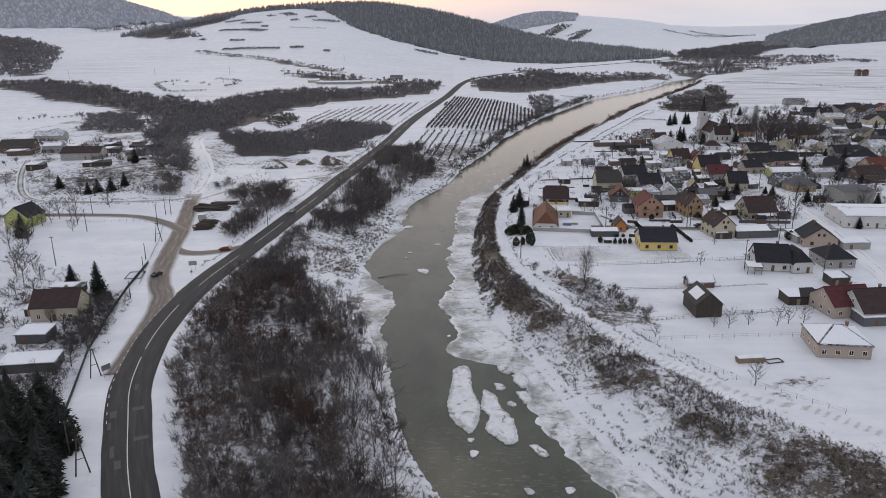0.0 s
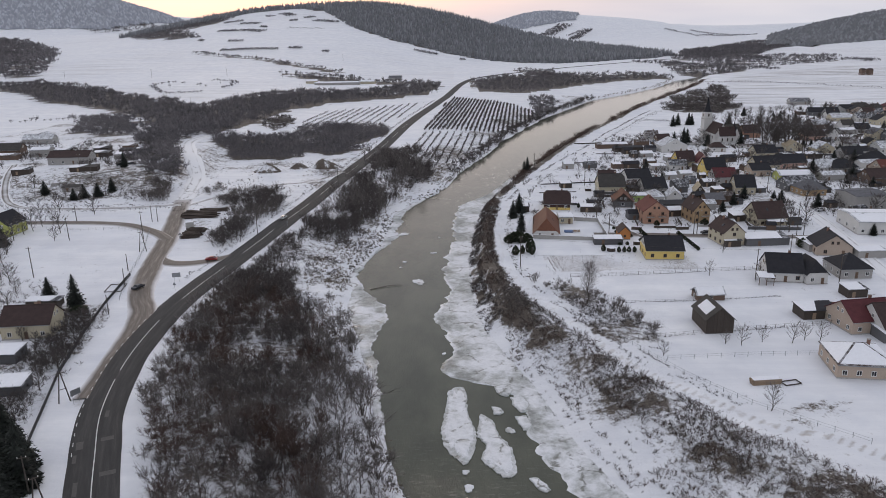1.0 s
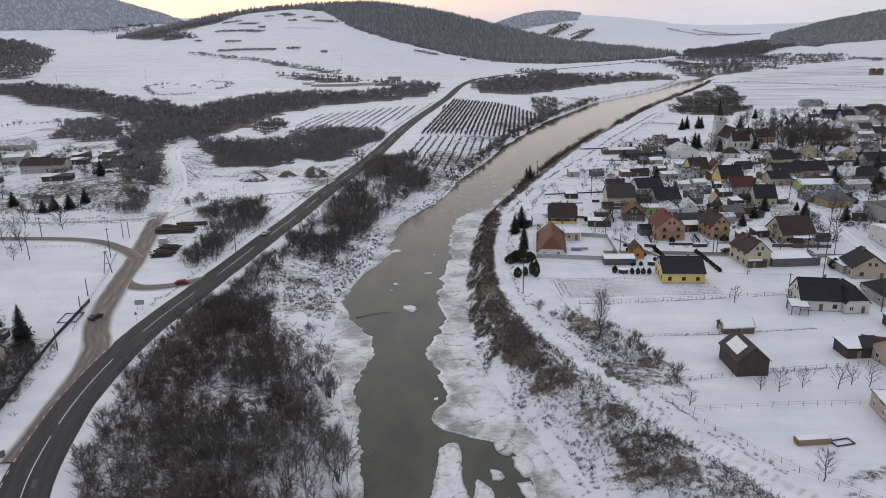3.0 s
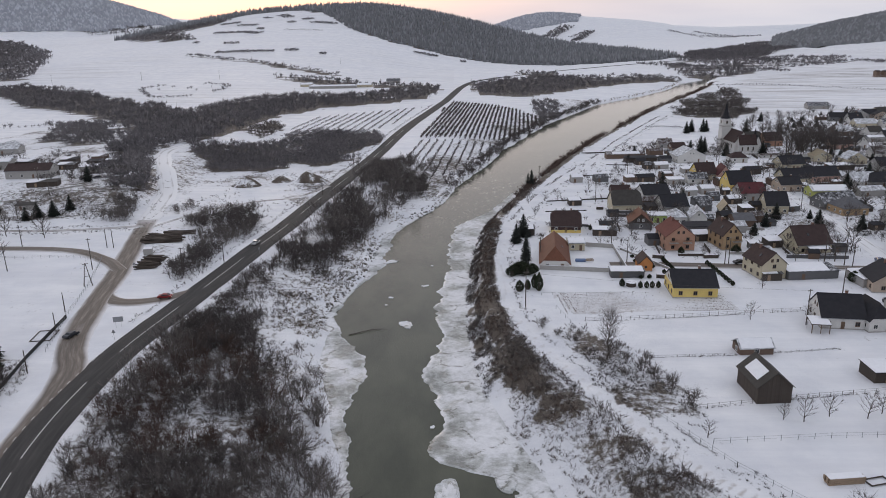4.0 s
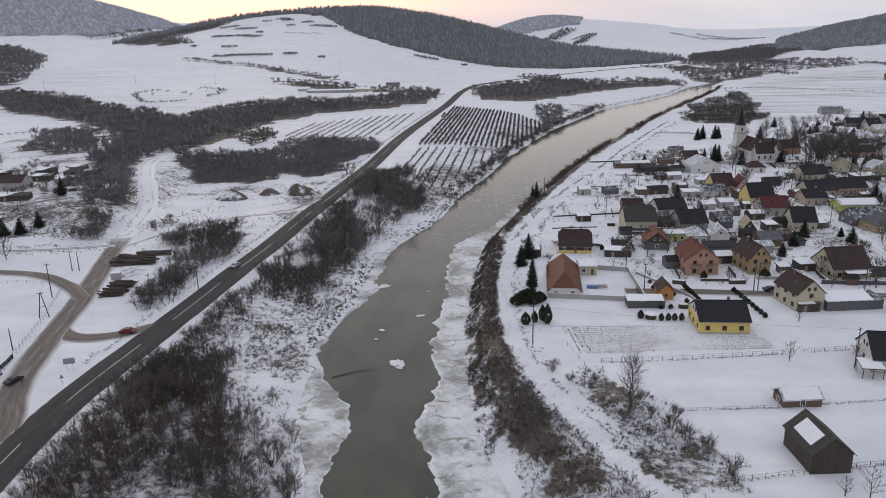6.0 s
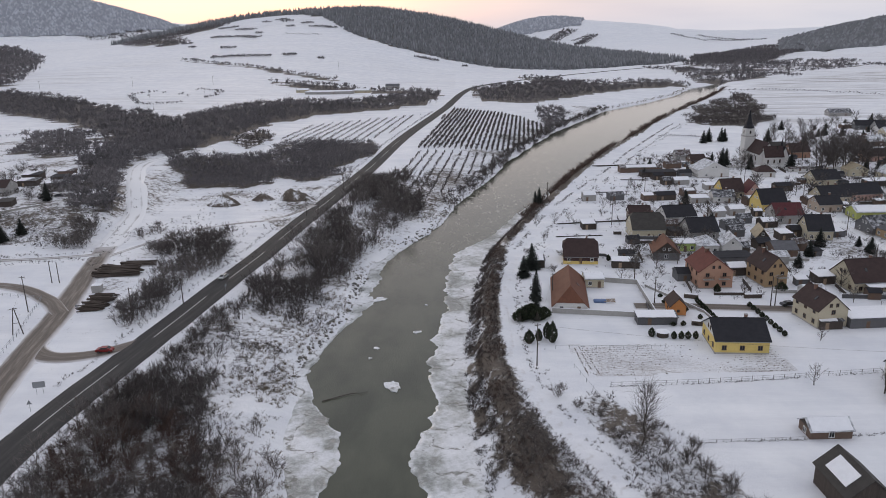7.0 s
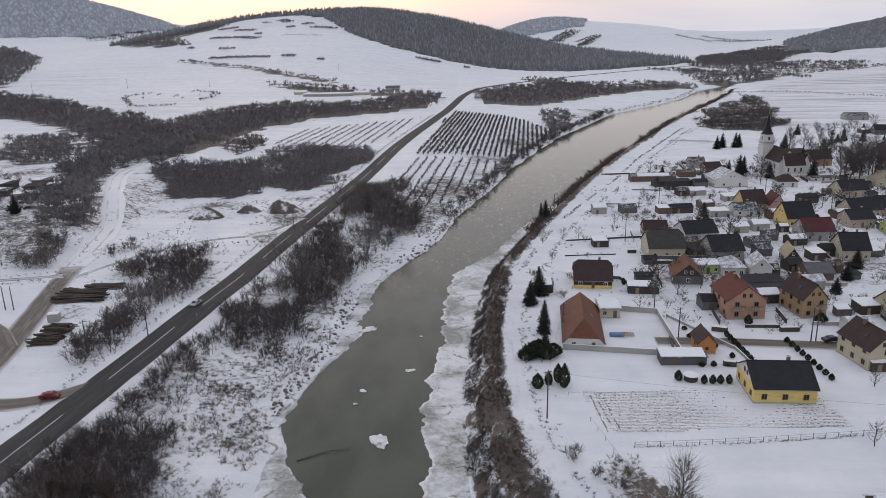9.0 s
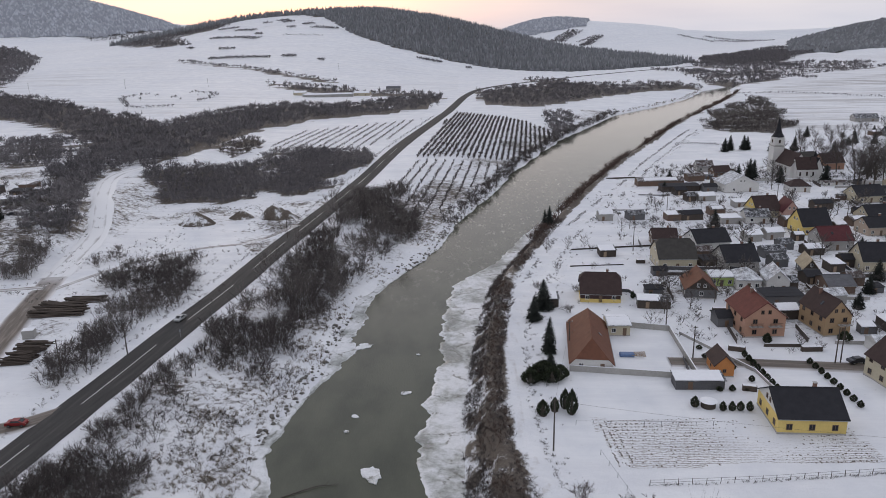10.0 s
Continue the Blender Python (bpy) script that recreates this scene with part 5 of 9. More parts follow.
house(163.9, 409.5, 6, 10.2, 8.8, 3.6, 3.2, "slate", "beige", "beige house with a slate roof", ridge="x", cols=3, chimney=1)
house(141.3, 411.9, 8, 11.5, 10.0, 3.8, 6.0, "slate", "yellow", "yellow house with a steep black roof", ridge="x", cols=3, chimney=1)
house(212.0, 417.8, 9, 14.5, 10.0, 3.1, 4.0, "slate", "greyplaster", "grey house with hipped slate roof", ridge="x", hip=1, cols=3, chimney=0)
house(203.8, 418.7, 7, 12.6, 10.0, 3.1, 3.8, "grey_snow", "white", "white house with a snowy roof", ridge="x", cols=3, chimney=0)
house(173.7, 424.7, 9, 13.8, 10.0, 3.4, 4.5, "slate", "cream", "cream gabled house with a slate roof", ridge="x", cols=3, chimney=1)
house(189.2, 429.7, 9, 16.4, 10.0, 3.6, 4.2, "slate", "pink", "pink house with a dark roof", ridge="x", cols=3, chimney=1)
house(126.3, 429.9, -3, 9.4, 7.5, 3.1, 2.5, "slate_snow", "white", "small white cottage with snowy slate roof", ridge="x", cols=2, chimney=1)
house(-215.2, 433.8, 4, 22.4, 11.2, 4.2, 3.1, "brown", "greyplaster", "long farm building with a dull brown roof", ridge="x", cols=4, chimney=0)
house(141.4, 434.9, -4, 6.6, 10.0, 3.6, 4.8, "darkred", "pink", "small house with a dark red roof", ridge="y", cols=2, chimney=0)
house(239.0, 435.9, 6, 14.1, 10.0, 3.4, 4.5, "slate", "darkgrey", "dark house with a hipped slate roof", ridge="x", hip=1, cols=3, chimney=0)
house(133.7, 438.4, 8, 10.3, 10.0, 3.6, 5.5, "brown", "cream", "house with yellow gable and dark red-brown roof", ridge="x", gable="yellow", cols=3, chimney=1)
house(235.4, 455.3, 8, 11.6, 10.0, 3.6, 4.2, "slate", "greyplaster", "grey house with slate roof", ridge="x", cols=3, chimney=0)
house(-246.8, 461.8, 9, 11.1, 10.0, 4.3, 1.2, "grey_snow", "greyplaster", "grey farm block with a flat snowy roof", ridge="x", cols=3, chimney=0, snow=0.9)
house(-269.6, 463.1, 9, 19.4, 11.2, 4.2, 3.8, "moss", "brownplaster", "farm house with a weathered brown roof", ridge="x", cols=3, chimney=0)
house(188.9, 464.2, 9, 13.5, 10.0, 3.4, 4.2, "slate", "cream", "cream cottage with a dark roof", ridge="x", cols=3, chimney=1)
house(267.4, 476.6, 7, 11.3, 10.0, 3.6, 3.8, "grey_snow", "white", "white house with a snowy roof", ridge="x", cols=3, chimney=0)
house(229.4, 477.0, 5, 11.8, 8.8, 3.6, 4.0, "grey_snow", "cream", "cream house with a snowy gable", ridge="y", cols=2, chimney=0)
house(167.8, 487.5, -1, 9.6, 7.5, 3.1, 2.8, "brown", "white", "small chapel house with a hipped brown roof", ridge="x", hip=1, cols=2, chimney=0)
house(215.6, 487.6, -1, 10.0, 8.8, 3.6, 3.2, "tan", "cream", "cream house with a tan gable", ridge="y", cols=2, chimney=0)
house(141.2, 489.1, 7, 16.5, 12.5, 4.1, 4.5, "grey_snow", "white", "white house with a broad gable and snowy roof", ridge="y", cols=2, chimney=0)
house(266.7, 492.9, -1, 8.2, 8.8, 3.6, 3.2, "slate", "cream", "cream cottage with slate roof", ridge="y", cols=2, chimney=0)
house(253.3, 493.8, -2, 11.0, 10.0, 3.6, 3.8, "brown_snow", "white", "white house with snowy brown roof", ridge="x", cols=3, chimney=0)
house(192.0, 502.4, 3, 11.6, 5.0, 1.9, 0.5, "brown_snow", "white", "low churchyard building with a dark roof", ridge="x", cols=3, chimney=0, detail=1)
house(-278.6, 517.2, 2, 19.9, 8.8, 3.6, 3.0, "grey_snow", "greyplaster", "long grey barn with a snowy roof", ridge="x", cols=3, chimney=0)
house(298.7, 521.5, 3, 14.0, 8.8, 3.8, 3.8, "slate", "darkgrey", "dark house with slate roof", ridge="x", cols=3, chimney=0)
house(144.9, 527.1, 8, 8.9, 7.5, 3.1, 3.0, "brown", "brownplaster", "low brown cottage among sheds", ridge="x", cols=2, chimney=0)
house(-281.3, 527.4, -2, 10.9, 8.8, 3.6, 3.2, "grey_snow", "greyplaster", "small grey house with a snowy gable", ridge="y", cols=2, chimney=0)
house(290.8, 530.3, 6, 10.7, 8.8, 4.1, 3.8, "grey", "cream", "cream gabled cottage with a grey roof", ridge="y", cols=2, chimney=0)
house(248.6, 532.5, 4, 14.5, 8.8, 3.6, 3.8, "brown", "pink", "pink house under a brown roof", ridge="x", cols=3, chimney=0)
house(262.4, 535.2, -5, 6.6, 8.8, 4.1, 4.2, "slate", "white", "white gabled house with slate roof", ridge="y", cols=2, chimney=0)
house(140.8, 543.7, -2, 8.7, 7.5, 3.1, 3.0, "brown_snow", "greyplaster", "low cottage with a brown roof", ridge="x", cols=2, chimney=1)
house(212.0, 547.3, 7, 12.0, 10.0, 4.2, 5.0, "brown", "peach", "peach house with a dark roof behind the trees", ridge="x", cols=2, chimney=1)
house(201.3, 551.0, 8, 11.1, 11.2, 4.2, 5.0, "moss", "greyplaster", "grey parish house with a mossy roof", ridge="x", hip=0.3, cols=2, chimney=0)
house(295.9, 560.7, -1, 10.5, 10.0, 3.6, 3.8, "slate", "greyplaster", "grey house with dark roof", ridge="x", cols=3, chimney=0)
house(334.5, 604.0, 8, 12.9, 8.8, 4.1, 4.0, "slate", "cream", "cream gabled house with slate roof", ridge="y", cols=2, chimney=0)
house(333.8, 628.2, -1, 9.1, 8.8, 3.8, 4.0, "brown", "pink", "pink gabled house with a brown roof", ridge="y", cols=2, chimney=0)
house(314.6, 629.4, -2, 15.1, 10.0, 3.4, 3.2, "grey_snow", "cream", "cream farmhouse with snowy roof", ridge="x", cols=3, chimney=0)
house(315.0, 669.9, -10, 15.6, 10.0, 3.4, 3.8, "slate", "darkgrey", "dark farmhouse at the village edge", ridge="x", cols=3, chimney=0)
house(349.7, 690.0, -4, 11.4, 8.8, 3.6, 3.5, "slate", "greyplaster", "grey house with slate roof at the village edge", ridge="x", cols=2, chimney=0)
house(390.0, 692.6, 5, 17.1, 8.8, 3.8, 4.0, "darkred", "pink", "pink house with dark red roof", ridge="y", cols=2, chimney=0)
house(339.6, 759.8, -3, 18.8, 10.0, 3.1, 3.2, "slate_snow", "greyplaster", "low farm building at the field edge", ridge="x", cols=2, chimney=0)
house(-166.6, 1105.2, 5, 65.2, 11.2, 3.6, 1.5, "grey_snow", "greyplaster", "long low farm shed with a snowy roof", ridge="x", cols=6, chimney=0, detail=1, snow=0.95)
house(-125.3, 1120.9, -5, 21.7, 11.2, 3.6, 2.5, "grey_snow", "cream", "cream farmhouse under snow", ridge="x", cols=2, chimney=0, detail=1, snow=0.9)
house(-207.0, 1125.0, 8, 17.4, 10.0, 3.6, 2.5, "grey_snow", "cream", "small farmhouse under snow", ridge="x", cols=2, chimney=0, detail=1, snow=0.9)
house(622.0, 1161.7, -3, 5.6, 10.0, 7.2, 2.5, "brown", "brownplaster", "brown tower house in the far field", ridge="x", cols=1, chimney=0, detail=1)
house(612.0, 1163.4, -3, 5.7, 10.0, 7.2, 2.5, "brown", "brownplaster", "brown tower house in the far field", ridge="x", cols=1, chimney=0, detail=1)
house(-90.9, 1199.2, -3, 19.9, 10.0, 3.6, 3.0, "grey", "greyplaster", "grey farmhouse below the hill", ridge="x", cols=2, chimney=0, detail=1)


# ---- thickets and woods ----
big = [shrub_shape(k, 6.0, 5.2, 9, 430, 0.074) for k in range(6)]
bend = [shrub_shape(10 + k, 6.0, 5.4, 8, 250, 0.105) for k in range(6)]
hedge_shape = [shrub_shape(70 + k, 4.0, 4.6, 5, 80, 0.26) for k in range(5)]
dist_tree = [shrub_shape(130 + k, 7.2, 7.0, 4, 52, 0.95) for k in range(5)]
mid = [shrub_shape(20 + k, 3.6, 4.0, 8, 300, 0.07) for k in range(6)]
low = [shrub_shape(40 + k, 1.5, 2.2, 5, 74, 0.075) for k in range(6)]
copse = [shrub_shape(50 + k, 4.0, 5.0, 6, 130, 0.19) for k in range(5)]
far_tree = [shrub_shape(60 + k, 7.2, 6.8, 5, 165, 0.34) for k in range(5)]
tufts = [tuft_shape(80 + k, 1.0, 1.1, 20, 0.085) for k in range(6)]
far_cones = [(lambda v, f: (v[:7], f[:6]))(*cone_shape(95 + k, 15.0, 7.0)) for k in range(5)]
cones = [cone_shape(90 + k, 15.0, 4.2) for k in range(6)]


def bank_band(lo, hi, a, b, gap, seed, clump, size):
    """Places between a and b metres inland from the left shore."""
    g = np.random.default_rng(seed)
    Y, O = (q.ravel() for q in np.meshgrid(np.arange(lo, hi, gap), np.arange(a, b, gap)))
    Y = Y + g.uniform(-0.6, 0.6, Y.size) * gap
    X = bank_left(Y) - O + g.uniform(-0.6, 0.6, Y.size) * gap
    keep = (away(X, Y, MAIN[::2]) > 9.0) & (away(X, Y, SIDE[::2]) > 7)
    keep &= X > np.interp(Y, MAIN[:, 1], MAIN[:, 0])
    keep &= ripple(X, Y, size, seed * 0.71) + g.uniform(-0.3, 0.3, len(X)) > clump
    return np.stack([X[keep], Y[keep]], 1)


def litter(x, y, reach, amount):
    """Dead leaves and trodden snow under the plants of a thicket."""
    at = ground.data.attributes["grass"]
    vals = np.empty(GX.size, np.float32)
    at.data.foreach_get("value", vals)
    box = ((GX > x.min() - 9) & (GX < x.max() + 9) & (GY > y.min() - 9) & (GY < y.max() + 9)).ravel()
    gxs, gys = GX.ravel()[box], GY.ravel()[box]
    cell = 3.0 if reach < 6 else 9.0
    x0, y0 = x.min() - 12 - cell, y.min() - 12 - cell
    nx, ny = int((np.ptp(x) + 24) / cell) + 4, int((np.ptp(y) + 24) / cell) + 4
    seen = np.zeros((nx, ny))
    np.add.at(seen, (((x - x0) / cell).astype(int), ((y - y0) / cell).astype(int)), 1.0)
    soft = seen.copy()
    for i, j in ((0, 1), (0, -1), (1, 0), (-1, 0)):
        soft += 0.4 * np.roll(seen, (i, j), (0, 1))
    many = np.clip(0.6 * soft[((gxs - x0) / cell).astype(int), ((gys - y0) / cell).astype(int)], 0, 1)
    vals[box] = np.maximum(vals[box], amount * many)
    at.data.foreach_set("value", vals)


P = bank_band(108, 238, 9, 62, 2.45, 3, -0.58, 5.0)
g = np.random.default_rng(1)
depth = bank_left(P[:, 1]) - P[:, 0]
P = P[depth > np.interp(P[:, 1], [108, 150, 200, 238], [15, 13, 15, 19]) + 6 * ripple(P[:, 0], P[:, 1], 7, 2.0) + g.uniform(-4, 4, len(P))]
litter(P[:, 0], P[:, 1], 3, 0.60)
red = ripple(P[:, 0], P[:, 1], 5, 4.4) + g.uniform(-0.3, 0.3, len(P)) > 0.0
tall = np.where(ripple(P[:, 0], P[:, 1], 6, 8.1) > 0, 1.0, 0.72) * g.uniform(0.55, 1.25, len(P))
scatter("willow_thicket", big, P[~red], tall[~red], M["twig"], "dense bare brown willow thicket between road and river", "thicket", 1)
scatter("willow_thicket", big, P[red], tall[red] * 0.9, M["redtwig"], "reddish bare willow thicket between road and river", "thicket", 12)
P = bank_band(112, 238, 5, 24, 4.6, 6, 0.05, 9)
scatter("willow_thicket", big, P, g.uniform(0.5, 1.0, len(P)), M["greytwig"], "single bare willows on the shore", "thicket", 14)
P = bank_band(110, 238, 10, 60, 4.8, 61, -0.3, 12)
stemmy = [joined(tree_shape(500 + k, 8.5, 4.0, 14, 480, 0.13, 0.12, 0.055)) for k in range(5)]
scatter("willow_thicket", stemmy, P, g.uniform(0.6, 1.05, len(P)), M["greytwig"], "young bare trees standing out of the thicket", "thicket", 62)
P = bank_band(238, 322, 9, 50, 2.4, 5, 0.22, 9)
inland = bank_left(P[:, 1]) - P[:, 0]
Q = bank_band(236, 300, 16, 56, 2.1, 505, -0.02, 5.5)
Q = Q[away(Q[:, 0], Q[:, 1], MAIN[::2]) < 32 - 0.22 * (Q[:, 1] - 238)]
litter(Q[:, 0], Q[:, 1], 3, 0.58)
scatter("willow_thicket", big, Q, g.uniform(0.5, 1.0, len(Q)), M["twig"], "dark bare bushes along the foot of the road bank", "thicket", 506)
scatter("willow_thicket", mid, P, g.uniform(0.5, 1.2, len(P)), M["twig"], "scattered bare bushes on the snowy floodplain", "thicket", 2)
P = sown([(-60, 309), (-56, 333), (-51, 354), (-50, 402), (-44, 489), (-26, 510), (-5, 468), (-7, 430), (-19, 390), (-28, 368), (-29, 342), (-35, 322), (-42, 310), (-50, 303)], 2.4, 7, 0.66, 8)
P = P[away(P[:, 0], P[:, 1], MAIN[::2]) > 8]
scatter("willow_thicket", bend, P, g.uniform(0.55, 1.15, len(P)), M["twig"], "dark bare thicket beside the bend of the river", "thicket", 3)
P = sown([(-58, 309), (-50, 402), (-44, 489), (-5, 468), (-7, 430), (-29, 342)], 7.0, 8, 0.4, 11)
scatter("willow_thicket", [tree_shape(k, 10, 3.6, 16, 300, 0.12, 0.2, 0.1)[1] for k in range(4)], P, g.uniform(0.7, 1.1, len(P)), M["greytwig"], "slender grey saplings in the thicket", "thicket", 15)
P = bank_band(112, 470, 1.0, 16, 1.7, 11, 0.0, 6)
scatter("brush", tufts + low[:2], P, g.uniform(0.5, 1.1, len(P)), M["reed"], "straw-coloured dead grass and low brush on the shore", "brush", 4)
P = bank_band(238, 322, 3, 44, 1.7, 16, 0.1, 5)
scatter("brush", tufts, P, g.uniform(0.35, 0.95, len(P)), M["reed"], "straw-coloured dead grass on the floodplain", "brush", 18)
P = bank_band(240, 335, 1.5, 42, 1.5, 161, 0.42, 3.4)
scatter("brush", low, P, g.uniform(0.5, 1.15, len(P)), M["twig"], "dark low brush in clumps on the floodplain", "brush", 162)
P = bank_band(250, 335, 1.0, 30, 1.4, 163, 0.5, 3.8)
scatter("brush", tufts + low[:2], P, g.uniform(0.6, 1.25, len(P)), M["reed"], "straw-coloured grass in clumps on the floodplain", "brush", 164)


def levee_band(lo, hi, a, b, gap, seed, clump, size):
    """Places between a and b metres out from the right shore."""
    g = np.random.default_rng(seed)
    Y, O = (q.ravel() for q in np.meshgrid(np.arange(lo, hi, gap), np.arange(a, b, gap)))
    Y = Y + g.uniform(-0.6, 0.6, Y.size) * gap
    slant = (bank_right(Y + 3) - bank_right(Y - 3)) / 6
    X = bank_right(Y) + O * crest_off(Y) / 9.0 * np.sqrt(1 + slant * slant) + g.uniform(-0.6, 0.6, Y.size) * gap
    keep = (away(X, Y, DYKE[::2]) > 2.0) & (ripple(X, Y, size, seed * 0.53) + g.uniform(-0.4, 0.4, len(X)) > clump)
    return np.stack([X[keep], Y[keep]], 1)


P = np.concatenate([levee_band(212, 440, 4.6, 14.9, 1.0, 13, -0.5, 4), levee_band(108, 216, 9.2, 13.2, 0.95, 131, -0.35, 5), levee_band(108, 216, 3.0, 9.5, 0.95, 132, 0.18, 5)])
P = np.concatenate([P, levee_band(96, 180, 7.6, 13.0, 0.55, 133, -0.3, 6), levee_band(100, 180, 3.0, 8.0, 0.7, 134, 0.2, 6)])
red = g.uniform(0, 1, len(P)) < 0.5
scatter("embankment_brush", low, P[red], g.uniform(0.45, 0.95, red.sum()), M["redtwig"], "red-brown brush along the crest of the embankment", "brush", 5)
scatter("embankment_brush", low + tufts, P[~red], g.uniform(0.45, 0.9, (~red).sum()), M["twig"], "dark dead weeds along the crest of the embankment", "brush", 55)
P = levee_band(108, 240, 7.0, 13, 1.1, 14, 0.1, 5)
scatter("embankment_brush", low, P, g.uniform(0.7, 1.5, len(P)), M["greytwig"], "grey-brown bushes along the widening embankment", "brush", 56)
P = levee_band(108, 440, 0.4, 8.5, 1.2, 17, 0.2, 3)
scatter("embankment_brush", tufts + low[:2], P, g.uniform(0.4, 0.85, len(P)), M["twig"], "sparse weeds on the snowy river slope", "brush", 6)
P = levee_band(420, 1080, 2, 12, 2.6, 19, -0.25, 16)
scatter("embankment_brush", hedge_shape, P, g.uniform(0.45, 1.15, len(P)), M["redtwig"], "brown hedge along the far river bank", "brush", 7)
P = levee_band(108, 262, 1.5, 9.0, 0.9, 18, 0.5, 3.2)
scatter("embankment_brush", low + tufts, P, g.uniform(0.5, 1.15, len(P)), M["redtwig"], "brown brush in clumps down the river slope", "brush", 57)
P = levee_band(218, 430, 0.6, 5.6, 0.55, 171, 0.12, 1.6)
scatter("embankment_brush", tufts + low[:2], P, g.uniform(0.4, 0.9, len(P)), M["twig"], "dark tufts on the steep snowy foot of the embankment", "brush", 172)
P = np.concatenate([along(DYKE, 0.10, 0.62, 0.5, 0.8, 173, 2.9), along(DYKE, 0.10, 0.62, 0.9, 0.9, 174, -3.6), along(DYKE, 0.10, 0.62, 1.6, 2.6, 176, -6.0)])
P = P[ripple(P[:, 0], P[:, 1], 3, 3.0) > -0.15]
scatter("track_weeds", tufts, P, g.uniform(0.3, 0.8, len(P)), M["twig"], "dry weeds along both edges of the snowy track", "weeds", 175)
ys = np.concatenate([np.arange(450, 900, 1.6), np.arange(480, 900, 2.4)])
P = np.stack([bank_left(ys) - g.uniform(0.5, 8, len(ys)), ys], 1)
scatter("bank_brush", hedge_shape, P, g.uniform(0.5, 1.2, len(P)), M["twig"], "dark brush under the orchard bank", "brush", 8)
ys = np.arange(900, 1150, 3.0)
P = np.stack([bank_left(ys) - g.uniform(1, 6, len(ys)), ys], 1)
scatter("bank_brush", copse, P, g.uniform(0.3, 0.6, len(P)), M["reed"], "pale dead reed along the far shore", "brush", 9)

